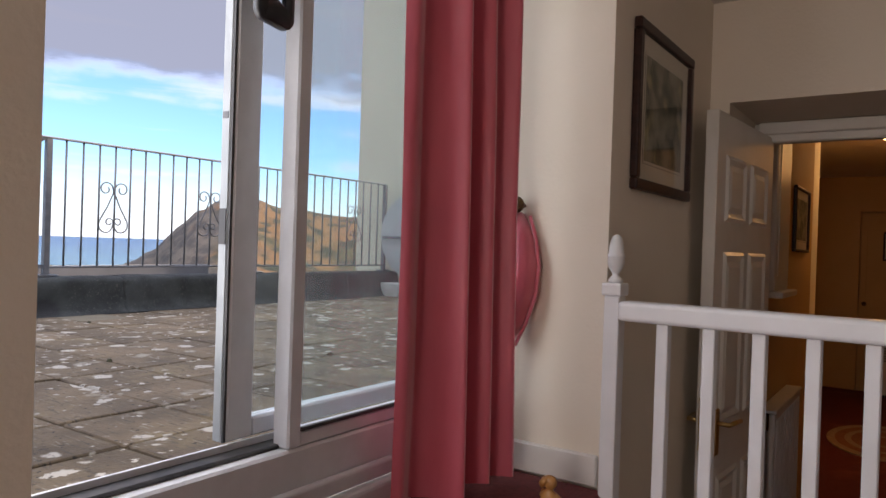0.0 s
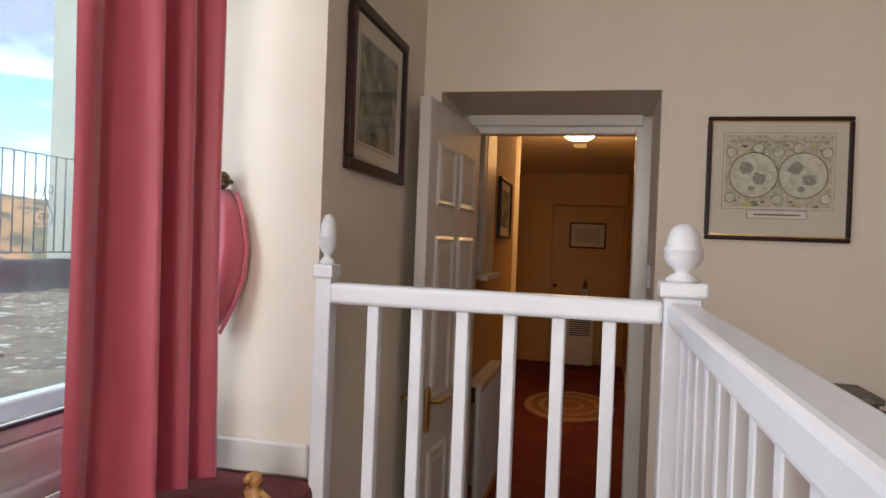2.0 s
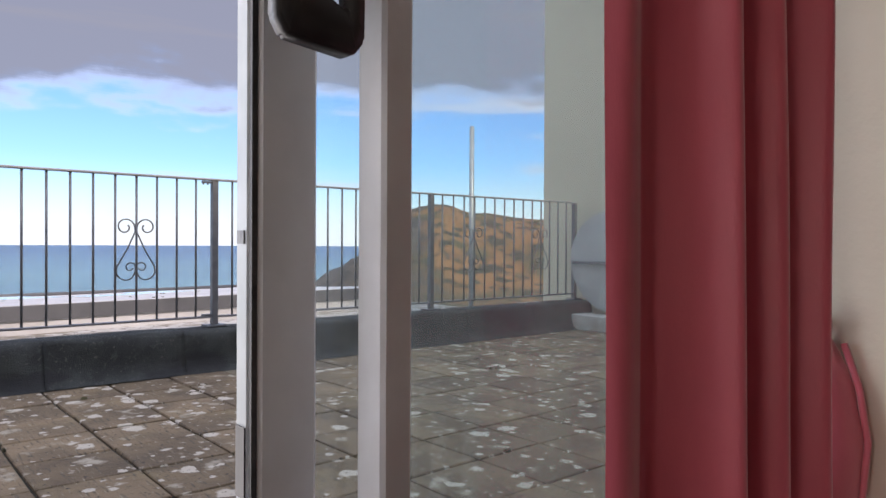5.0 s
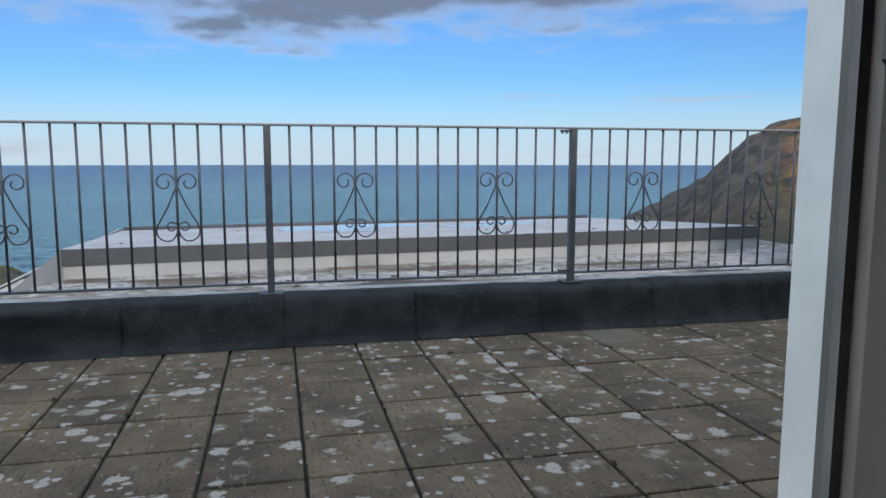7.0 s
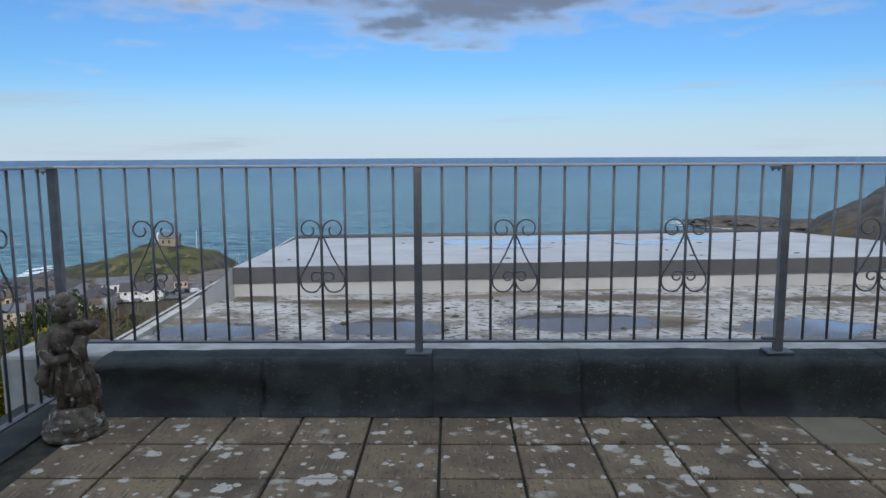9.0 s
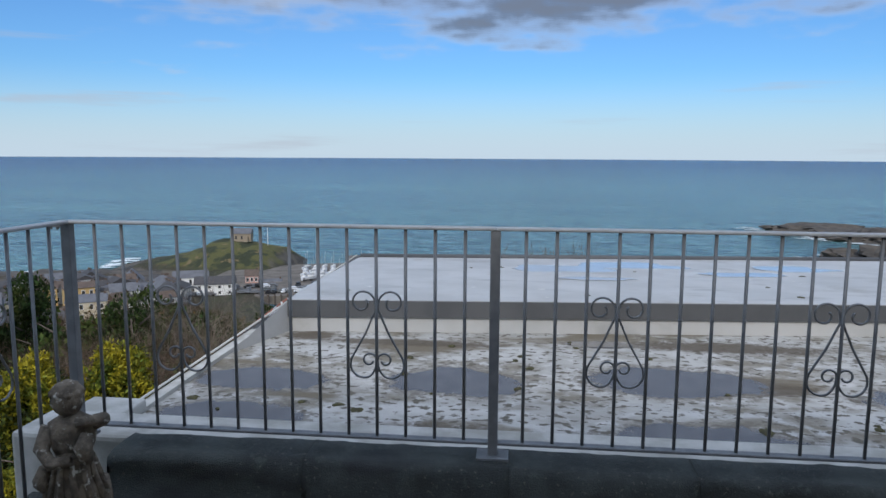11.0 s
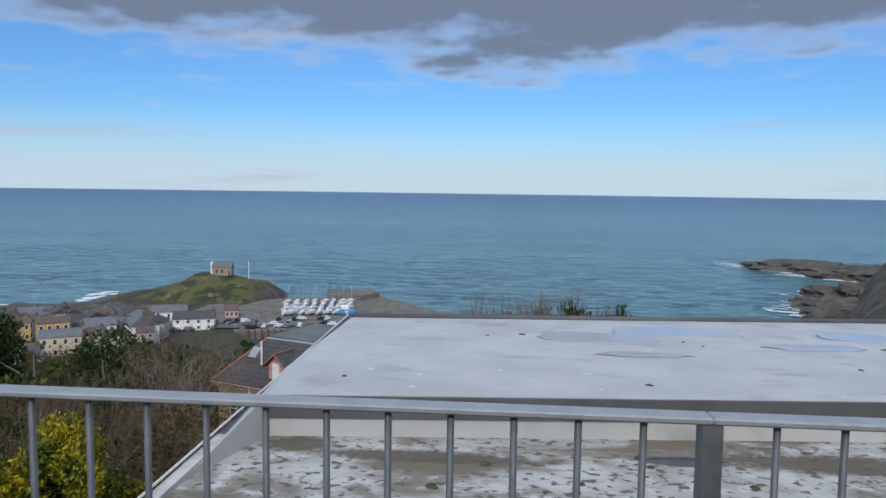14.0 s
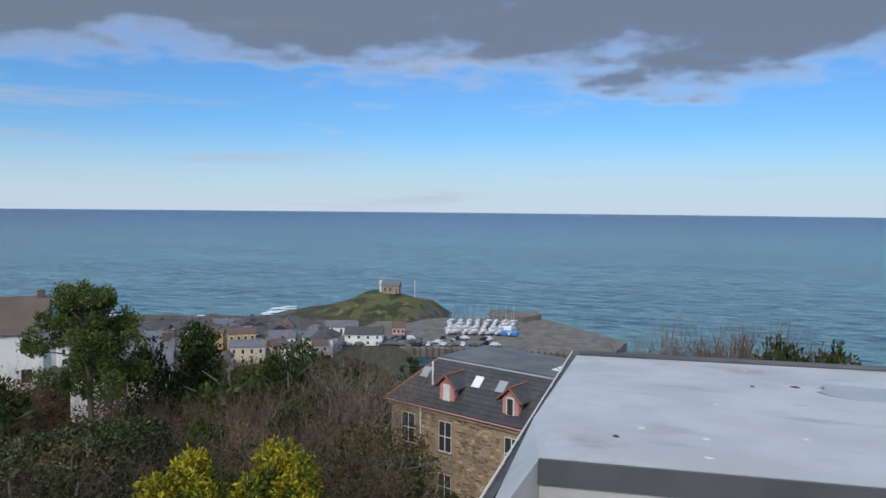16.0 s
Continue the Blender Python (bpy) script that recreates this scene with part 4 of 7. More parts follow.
def radiator(x, y, z):
    r = thing("radiator", pose(x, y, z), "white panel radiator on the corridor wall", "radiator")
    part("panel", box(0, 0.75, -0.075, -0.05, 0, 0.60, 0.006), M_GLOSS, r)
    for k in range(14):
        part("rib", box(0.035 + k * 0.05, 0.055 + k * 0.05, -0.080, -0.0752, 0.03, 0.57, 0.002), M_GLOSS, r)
    part("grille", box(-0.005, 0.755, -0.082, -0.005, 0.6005, 0.615, 0.004), M_GLOSS, r)
    for x_ in (0.1, 0.62):
        part("bracket", box(x_, x_ + 0.03, -0.05, -0.0005, 0.1, 0.5), M_GLOSS, r)
    part("valve", lathe([(0.012, -0.1), (0.016, -0.06), (0.016, -0.03), (0.01, 0.0)], 10, cx=0.03, cy=-0.06), M_STEEL, r)


radiator(2.80, CY1, -0.78)
wd = tagged(new("window_1"), "white painted window casing with a sill on the corridor wall", "window", kind="structure")
wd.matrix_basis = pose(3.14, CY1, 0.33)
part("window_frame", box(-0.19, 0.19, -0.03, 0.0, 0.02, 0.95, 0.006), M_WHITEWALL, wd)
# opaque pane: the window's daylight is put into its white colour
part("pane", box(-0.13, 0.13, -0.034, -0.0305, 0.09, 0.88), M_WHITEWALL, wd)
part("window_sill", box(-0.22, 0.22, -0.07, 0.0, -0.01, 0.0198, 0.005), M_WHITEWALL, wd)


def heater():
    h = thing("heater", pose(8.60, -4.28, FLOOR + 0.003), "cream slim electric heater with a dark grille", "heater")
    part("casing", box(-0.07, 0.08, -0.17, 0.17, 0.03, 0.70, 0.012, 2), M_DOORPAINT, h)
    for k in range(9):
        part("grille_slat", box(-0.076, -0.0702, -0.13, 0.13, 0.40 + k * 0.027, 0.412 + k * 0.027), M_BLACK, h)
    for y in (-0.12, 0.12):
        part("foot", box(-0.06, 0.07, y - 0.015, y + 0.015, 0.0, 0.03), M_BLACK, h)
    part("power_cable", tube([(0.0, -0.171, 0.12), (0.0, -0.22, 0.02), (-0.05, -0.32, 0.006), (0.06, -0.40, 0.006), (0.12, -0.42, 0.10)], 0.004, 6), M_BLACK, h, smooth=True)
    lt = thing("lighthouse_ornament", pose(8.60, -4.33, FLOOR + 0.704), "white model lighthouse with small dark windows", "ornament")
    part("tower", lathe([(0.07, 0), (0.075, 0.015), (0.048, 0.02), (0.030, 0.27), (0.042, 0.275), (0.042, 0.285)], 18), M_DOORPAINT, lt, smooth=True)
    part("lantern", lathe([(0.028, 0.285), (0.028, 0.335), (0.036, 0.337)], 12), M_BRONZE, lt)
    part("dome", lathe([(0.036, 0.3375), (0.02, 0.37), (0.006, 0.385), (0.004, 0.42)], 12), M_BRONZE, lt, smooth=True)
    for z in (0.08, 0.15, 0.21):
        part("window", box(-0.052, -0.030, -0.006, 0.006, z, z + 0.022), M_BLACK, lt)


heater()


def rug():
    rg = thing("rug", pose(6.3, -4.27, FLOOR + 0.003), "round patterned rug on the red carpet", "rug")
    r0 = 0.0
    for k, (r1, mt) in enumerate(((0.10, M_RUG), (0.14, M_RUGLIGHT), (0.24, M_RUG), (0.29, M_RUGLIGHT), (0.36, M_RUG), (0.42, M_RUGLIGHT))):
        bm = bmesh.new()
        n = 40
        lo_ = [bm.verts.new((math.cos(2 * math.pi * i / n) * r1 * 1.5, math.sin(2 * math.pi * i / n) * r1, 0.0)) for i in range(n)]
        hi_ = [bm.verts.new((v.co.x, v.co.y, 0.012)) for v in lo_]
        inn_ = [bm.verts.new((math.cos(2 * math.pi * i / n) * r0 * 1.5, math.sin(2 * math.pi * i / n) * r0, 0.012)) for i in range(n)] if r0 else None
        for i in range(n):
            j = (i + 1) % n
            bm.faces.new((lo_[i], lo_[j], hi_[j], hi_[i]))
            if inn_:
                bm.faces.new((hi_[i], hi_[j], inn_[j], inn_[i]))
        if not inn_:
            bm.faces.new(hi_)
        part("band" if r0 else "centre", bm, mt, rg)
        r0 = r1


rug()
cl = thing("ceiling_lamp", pose(5.35, -4.30, 1.46), "lit round glass ceiling lamp with warm light", "lamp")
part("base", lathe([(0.15, -0.02), (0.155, -0.004), (0.15, 0.0)], 24), M_GLOSS, cl)
part("shade", lathe([(0.02, -0.095), (0.08, -0.085), (0.12, -0.06), (0.14, -0.021)], 24), M_LAMPGLASS, cl, "lit frosted glass shade", smooth=True)
bulb = new("lamp_light", bpy.data.lights.new("lamp_light", "POINT"))
bulb.data.energy, bulb.data.color, bulb.data.shadow_soft_size = 1.9, (1.0, 0.55, 0.20), 0.10
bulb.matrix_world = pose(5.35, -4.30, 1.22)
sd = thing("smoke_alarm", pose(6.2, -4.28, 1.46), "small white square smoke alarm on the ceiling", "smoke alarm")
part("body", box(-0.06, 0.06, -0.06, 0.06, -0.035, 0, 0.01, 2), M_GLOSS, sd)
part("grille", box(-0.035, 0.035, -0.035, 0.035, -0.040, -0.0352, 0.002), M_DOORPAINT, sd)
sw = thing("light_switch", pose(2.24, OPY0, 0.40), "white plastic light switch in the doorway reveal", "light switch")
part("plate", box(-0.043, 0.043, 0.0, 0.009, -0.043, 0.043, 0.003), M_GLOSS, sw)
part("rocker", box(-0.012, 0.012, 0.0092, 0.014, -0.02, 0.02, 0.002), M_GLOSS, sw)


def cabinet():
    cb = thing("grey_cabinet", pose(1.86, -5.10, FLOOR), "tall grey grained wooden cabinet against the wall", "cabinet")
    part("body", box(-0.10, 0.115, -0.20, 0.20, 0.04, 1.08, 0.004), M_GREYWOOD, cb)
    part("plinth", box(-0.09, 0.11, -0.19, 0.19, 0.0, 0.0398), M_BLACK, cb)
    part("top", box(-0.115, 0.117, -0.21, 0.21, 1.0802, 1.10, 0.004), M_GREYWOOD, cb)
    for y in (-0.1, 0.1):
        dr = part("door", box(-0.118, -0.1005, y - 0.094, y + 0.094, 0.06, 1.06, 0.003), M_GREYWOOD, cb)
        part("handle", box(-0.128, -0.1182, y - 0.005, y + 0.005, 0.5, 0.65, 0.002), M_BLACK, dr)
    sp = thing("black_cabinet", pose(1.82, -5.58, FLOOR), "black low cabinet beside the grey one", "cabinet")
    part("body", box(-0.14, 0.155, -0.24, 0.24, 0.03, 1.0, 0.006), M_BLACK, sp)
    part("plinth", box(-0.12, 0.14, -0.22, 0.22, 0.0, 0.0298), M_BLACK, sp)
    part("top", box(-0.16, 0.158, -0.255, 0.255, 1.0002, 1.025, 0.005), M_BLACK, sp)


cabinet()

# ---- terrace railing ----
BS = 0.11
BAR_ME = mesh_of("bar", tube([(0, 0, 0.300), (0, 0, 1.094)], 0.0065, 8), M_STEEL, True)
LONGBAR_ME = mesh_of("bar", tube([(0, 0, 0.075), (0, 0, 1.094)], 0.0065, 8), M_STEEL, True)


def spiral(cx, cz, r, a0, a1, n=20, grow=0.35):
    out_ = []
    for k in range(n + 1):
        f = k / n
        a = radians(a0 + (a1 - a0) * f)
        rr = r * (1 - (1 - grow) * f)
        out_.append((cx + math.cos(a) * rr, 0, cz + math.sin(a) * rr))
    return out_


def scroll_mesh():
    """Two S-shaped scrolls that cross on the middle bar, curled at head and foot."""
    bm = bmesh.new()
    for s in (-1, 1):
        top = spiral(s * 0.056, 0.860, 0.050, 180 if s > 0 else 0, (180 - 400) if s > 0 else 400)
        line = [(p[0], 0.009, p[2]) for p in top[::-1]]
        line += [(s * 0.004, 0.009, 0.835), (s * 0.045, 0.009, 0.74), (s * 0.098, 0.009, 0.645)]
        for k in range(1, 15):
            a = radians(20 - 215 * k / 14)
            line.append((s * (0.052 + math.cos(a) * 0.050), 0.009, 0.620 + math.sin(a) * 0.050 + (0.018 * max(0, k - 9) / 5)))
        for k in range(1, 12):
            a = radians(165 - 330 * k / 11)
            r_ = 0.028 - 0.013 * k / 11
            line.append((s * (0.030 + math.cos(a) * r_), 0.009, 0.640 + math.sin(a) * r_))
        add_tube(bm, [(p[0], p[1], p[2] - 0.047) for p in line], 0.0052, 6, 0.8)
    return mesh_of("scroll", bm, M_STEEL, True)


SCROLL_ME = scroll_mesh()


def rail_section(m, label, low=False, first_post=True, clamp=False, scrolls=(4, 11), n=15, end_post=False):
    rl = thing("terrace_railing", m, label, "railing", "terrace railing sections")
    ln = n * BS
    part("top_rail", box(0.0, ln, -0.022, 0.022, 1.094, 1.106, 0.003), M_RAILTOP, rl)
    part("bottom_rail", box(0.018, ln - 0.018, -0.018, 0.018, 0.064 if low else 0.289, 0.075 if low else 0.300, 0.002), M_STEEL, rl)
    for k in range(1, n):
        part("bar", LONGBAR_ME if low else BAR_ME, None, rl, at=pose(k * BS, 0, 0))
    for k in scrolls:
        part("scroll", SCROLL_ME, None, rl, at=pose(k * BS, 0, 0))
    for x, use in ((0.0, first_post), (ln, end_post)):
        if not use:
            continue
        po = part("post", box(x - 0.018, x + 0.018, -0.018, 0.018, 0.012 if low else 0.250, 1.0935, 0.002), M_STEEL, rl)
        part("base_plate", box(x - 0.06, x + 0.06, -0.045, 0.045, 0.0 if low else 0.238, 0.0118 if low else 0.2498, 0.002), M_STEEL, po)
    if clamp:
        for z in (1.078, 0.30):
            part("clamp", box(-0.075, -0.0182, -0.012, 0.012, z, z + 0.012, 0.002), M_STEEL, rl)
            for x in (-0.066, -0.04):
                part("clamp_bolt", tube([(x, 0, z - 0.009), (x, 0, z - 0.0003)], 0.006, 6), M_STEEL, rl)
    return rl


rail_section(pose(-1.65, 0, 0), "grey steel terrace railing with scrollwork, corner section", clamp=True)
rail_section(pose(0, 0, 0), "grey steel terrace railing with scrollwork")
rail_section(pose(1.65, 0, 0), "grey steel terrace railing with clamped post", clamp=True)
rail_section(pose(3.30, 0, 0), "grey steel terrace railing ending at the house wall", end_post=True)
rail_section(pose(-1.65, -3.30, 0, 0, 0, 90), "grey steel side railing standing on the low kerb", low=True)
rail_section(pose(-1.65, -1.65, 0, 0, 0, 90), "grey steel side railing standing on the low kerb", low=True)

# ---- terrace floor, upstand, roofs ----
structure("terrace_bed", box(-1.80, 5.05, OUT_Y, -0.05, -0.30, -0.012), M_JOINT, "mossy bed under the terrace tiles", "terrace")
structure("side_kerb", box(-1.86, -1.56, OUT_Y, -0.02, -0.012, 0.0, 0.003), M_FELT, "low felted kerb under the side railing", "kerb")


def upstand():
    """Felt-covered kerb along the terrace edge, its sheets lapping over one another."""
    us = tagged(new("roof_upstand"), "black mineral felt upstand along the terrace edge", "upstand", kind="structure")
    us.matrix_basis = pose(0, 0, 0)
    cuts = [-1.46, -0.70, 0.05, 0.735, 1.42, 2.10, 2.80, 3.55, 4.30, 5.05]
    rng = random.Random(8)
    for i, (a, b) in enumerate(zip(cuts, cuts[1:])):
        bm = bmesh.new()
        prof = [(-0.195, 0.002), (-0.165, 0.012), (-0.140, 0.035), (-0.128, 0.09), (-0.122, 0.16), (-0.116, 0.205), (-0.104, 0.226), (-0.08, 0.234), (0.02, 0.236), (0.075, 0.234)]
        n = 26
        lift_ = 0.0025 * (i % 2)
        grid = []
        for k in range(n + 1):
            x = a + (b - a) * k / n + (0.012 if k == n else 0)
            col = []
            for j, (y, z) in enumerate(prof):
                wob = 0.024 * noise.noise((x * 3.1 + z * 5, z * 6, 1.0)) + 0.016 * noise.noise((x * 8, z * 11, 4.0))
                edge = 0.006 * noise.noise((x * 16, 2.0, j)) if j in (0, 9) else 0
                w = 0.0 if j in (0,) else (1.0 if 0 < j < 7 else 0.3)
                col.append(bm.verts.new((x, y - lift_ + wob * w + edge * 2, max(0.001, z + lift_ + 0.5 * wob * w))))
            grid.append(col)
        for p, q in zip(grid, grid[1:]):
            for j in range(len(prof) - 1):
                bm.faces.new((p[j], q[j], q[j + 1], p[j + 1]))
        for col in (grid[0], grid[-1]):
            low_ = [bm.verts.new((v.co.x, v.co.y, -0.02)) for v in col]
            for j in range(len(prof) - 1):
                bm.faces.new((col[j], col[j + 1], low_[j + 1], low_[j]))
        part("felt_sheet", bm, M_FELT, us, smooth=True)
    part("core", box(-1.45, 5.04, -0.10, 0.07, -0.28, 0.21), M_FELT, us)


upstand()
structure("roof_edge_kerb", box(-2.02, 6.4, 0.078, 0.36, -0.28, 0.205, 0.02, 2), M_KERB, "white coated kerb beyond the railing", "kerb")


def slab(name, pts, z_top, z_bot, material, label, cat):
    """A roof slab over a plan outline; z_top gives the height of each corner."""
    bm = bmesh.new()
    top = [bm.verts.new((x, y, z)) for (x, y), z in zip(pts, z_top)]
    bot = [bm.verts.new((x, y, z_bot)) for x, y in pts]
    bm.faces.new(top)
    bm.faces.new(bot[::-1])
    for k in range(len(pts)):
        j = (k + 1) % len(pts)
        bm.faces.new((top[j], top[k], bot[k], bot[j]))
    return structure(name, bm, material, label, cat)


slab("lower_roof", [(-2.06, 0.361), (6.45, 0.361), (6.45, 5.0), (-2.10, 3.6)], [-0.135, -0.135, -0.14, -0.14], -6.0, M_ROOFLOW, "weathered flat roof with white coating and rain pools", "roof")
slab("lower_roof_kerb", [(-2.13, 0.36), (-2.061, 0.36), (-2.078, 3.1), (-2.154, 3.1)], [-0.112, -0.112, -0.105, -0.105], -0.4, M_KERB, "pale raised kerb of the flat roof", "roof")
slab("upper_roof_edge", [(-2.154, 3.101), (-2.102, 3.101), (-2.135, 7.2), (-2.19, 7.2)], [-0.105, -0.105, -0.06, -0.06], -0.4, M_ROOFEDGE, "dark edge flashing of the flat roof", "roof")
structure("roof_edge_cable", tube([(-2.135, 0.36, -0.10), (-2.16, 3.6, -0.078), (-2.195, 7.2, -0.05)], 0.008, 6), M_WHITEWIRE, "thin white cable along the roof edge", "cable")
ST_L, ST_R, FAR_L, FAR_R = (-1.855, 3.20), (5.80, 3.88), (-2.10, 7.06), (5.30, 7.75)
slab("upper_roof", [(ST_L[0], ST_L[1]), ST_R, FAR_R, FAR_L], [0.137, 0.137, -0.054, -0.054], -6.0, M_ROOFUP, "pale grey coated flat roof, slightly sloping", "roof")
slab("upper_roof_flank", [(-2.07, 2.45), (ST_L[0] - 0.0005, ST_L[1]), (FAR_L[0] - 0.0005, FAR_L[1]), (-2.130, 7.06), (-2.108, 4.4)], [-0.131, 0.132, -0.056, -0.062, 0.0], -6.0, M_ROOFUP, "sloping pale grey flank of the roof", "roof")
slab("upper_roof_fascia", [(ST_L[0] - 0.004, ST_L[1] - 0.022), (ST_R[0], ST_R[1] - 0.022), (ST_R[0], ST_R[1] - 0.0005), (ST_L[0] - 0.004, ST_L[1] - 0.0005)], [0.132] * 4, -0.010, M_ROOFFACE, "dark grey fascia of the roof step", "roof")
bm = bmesh.new()
add_tube(bm, [(FAR_L[0], FAR_L[1], -0.04), (FAR_R[0], FAR_R[1], -0.04)], 0.035, 8)
structure("upper_roof_rim", bm, M_ROOFFACE, "low raised rim of the roof", "roof", True)


def puddle(x, y, rx, ry, z, seed, material):
    bm = bmesh.new()
    n = 44
    vs = []
    for k in range(n):
        a = 2 * math.pi * k / n
        r = 1 + 0.55 * noise.noise((math.cos(a) * 1.3 + seed * 7.3, math.sin(a) * 1.3, seed)) + 0.10 * noise.noise((math.cos(a) * 5 + seed, math.sin(a) * 5, 2.0))
        vs.append(bm.verts.new((math.cos(a) * rx * r, math.sin(a) * ry * r, 0)))
    f = bm.faces.new(vs)
    e = bmesh.ops.extrude_face_region(bm, geom=[f])
    for v in [v for v in e["geom"] if isinstance(v, bmesh.types.BMVert)]:
        v.co.z -= 0.003
    ob = part("rain_puddle", bm, material)
    ob.matrix_basis = pose(x, y, z)
    tagged(ob, "shallow rain puddle on the flat roof", "puddle", "rain puddles", "stuff")


for i, (x, y, rx, ry) in enumerate(((0.6, 5.9, 0.55, 0.28), (1.5, 6.4, 0.6, 0.3), (2.6, 5.6, 0.5, 0.16), (0.9, 5.0, 0.4, 0.10), (3.4, 6.3, 0.5, 0.2))):
    ob_z = 0.137 - 0.191 * (y - 3.20 - 0.09 * (x + 1.855)) / 3.86
    puddle(x, y, rx, ry, ob_z + 0.012, i + 31, M_WETFILM)

# house wing at the end of the terrace
bm = box(5.05, 5.40, OUT_Y, 0.45, -7.0, 3.4)
quad_box(bm, 5.40, 9.6, OUT_Y, 0.45, -7.0, 3.4)
bmesh.ops.remove_doubles(bm, verts=bm.verts, dist=0.0001)
structure("wing_wall", bm, M_RENDER, "tall cream rendered wall of the house wing", "wall")
structure("house_mass", box(2.46, 9.6, ROOM_Y0 - 0.3, -5.65, -7.0, 3.2), M_RENDER, "cream rendered body of the house", "wall")
structure("house_mass_upper", box(2.46, 9.6, -5.64, -3.26, 1.6, 3.2), M_RENDER, "upper storey of the house", "wall")

# ---- terrace things ----


def statue():
    bm = lathe([(0.125, 0.0), (0.128, 0.02), (0.112, 0.03), (0.120, 0.05), (0.118, 0.062), (0.095, 0.072), (0.090, 0.10), (0.072, 0.12)], 22)
    add_tube(bm, [(-0.035, -0.02, 0.10), (-0.03, -0.015, 0.18), (-0.02, 0.0, 0.25)], [0.026, 0.024, 0.034], 10)
    add_tube(bm, [(0.03, -0.03, 0.10), (0.03, -0.01, 0.18), (0.022, 0.0, 0.25)], [0.026, 0.024, 0.034], 10)
    add_tube(bm, [(0.06, 0.03, 0.08), (0.07, 0.03, 0.16), (0.075, 0.02, 0.23)], [0.05, 0.042, 0.03], 10)
    add_lathe(bm, [(0.06, 0.17), (0.092, 0.185), (0.088, 0.215), (0.076, 0.25), (0.066, 0.30), (0.058, 0.33), (0.056, 0.36)], 20, sy=0.8)
    add_lathe(bm, [(0.055, 0.335), (0.068, 0.37), (0.078, 0.42), (0.074, 0.455), (0.04, 0.475), (0.026, 0.49)], 18, sy=0.72)
    add_lathe(bm, [(0.022, 0.478), (0.040, 0.495), (0.054, 0.525), (0.052, 0.555), (0.036, 0.585), (0.012, 0.60)], 16, cx=-0.01)
    for k in range(9):
        a = 2 * math.pi * k / 9
        add_lathe(bm, [(0.004, 0.537), (0.016, 0.547), (0.017, 0.561), (0.006, 0.572)], 8, cx=-0.01 + 0.040 * math.cos(a), cy=0.040 * math.sin(a))
    for k in range(12):
        a = 2 * math.pi * k / 12
        add_tube(bm, [(math.cos(a) * 0.060, math.sin(a) * 0.05, 0.33), (math.cos(a) * 0.074, math.sin(a) * 0.062, 0.27), (math.cos(a + 0.12) * 0.094, math.sin(a + 0.12) * 0.076, 0.182)], [0.006, 0.011, 0.014], 7)
    add_tube(bm, [(-0.07, 0, 0.44), (-0.095, -0.02, 0.37), (-0.06, -0.07, 0.335), (0.0, -0.075, 0.34)], [0.028, 0.025, 0.022, 0.018], 10)
    add_tube(bm, [(0.07, 0, 0.44), (0.10, -0.03, 0.46), (0.06, -0.06, 0.47), (0.02, -0.062, 0.465)], [0.028, 0.025, 0.021, 0.016], 10)
    add_tube(bm, [(0.05, -0.05, 0.42), (0.04, -0.075, 0.38), (0.05, -0.07, 0.33)], [0.02, 0.03, 0.022], 10)
    add_tube(bm, [(-0.09, -0.02, 0.30), (-0.10, 0.0, 0.25), (-0.085, 0.02, 0.20)], [0.02, 0.035, 0.02], 10)
    for v in bm.verts:
        w = noise.noise(v.co * 22) * 0.006 + noise.noise(v.co * 60) * 0.003
        v.co += v.co.normalized() * w
        v.co.z = max(0.0, v.co.z)
    ob = part("garden_statue", bm, M_STONEFIG, smooth=True)
    ob.matrix_basis = pose(-1.425, -0.37, 0.0, 0, 0, 25)
    tagged(ob, "weathered lichened stone garden statue on a round base", "statue")


statue()


def round_table():
    rt = thing("folded_round_table", pose(4.93, -0.42, 0.0), "weathered round plastic table leaning on edge against the wall", "table")
    tilt = pose(0, 0, 0.58, 0, 86, 0)
    part("tabletop", lathe([(0.40, -0.014), (0.43, -0.012), (0.435, 0.0), (0.43, 0.012), (0.40, 0.014)], 40), M_PLASTIC, rt, at=tilt)
    for a in range(8):
        part("rib", box(0.05, 0.39, -0.003, 0.003, -0.0175, -0.0142), M_PLASTIC, rt, at=tilt @ pose(0, 0, 0, 0, 0, a * 45))
    part("brace", box(-0.06, -0.035, -0.38, 0.38, 0.56, 0.585, 0.003), M_STEEL, rt)
    part("support_block", box(-0.16, 0.05, -0.42, 0.30, 0.0, 0.13, 0.006), M_KERB, rt)


round_table()
fp = thing("mast_pole", pose(4.12, 0.45, -0.135), "grey galvanised pole standing behind the railing", "pole")
part("pole", tube([(0, 0, 0.0), (0, 0, 1.88)], 0.021, 12), M_GALV, fp, smooth=True)
part("foot", box(-0.07, 0.07, -0.07, 0.07, 0.0, 0.012), M_GALV, fp)
pl = thing("gate_pillar", pose(-2.02, 0.75, -0.8), "white capped render pillar beside the terrace", "pillar")
part("shaft", box(-0.11, 0.11, -0.11, 0.11, 0, 0.80, 0.01), M_RENDER, pl)
part("cap", box(-0.15, 0.15, -0.15, 0.15, 0.8002, 0.87, 0.015, 2), M_KERB, pl)

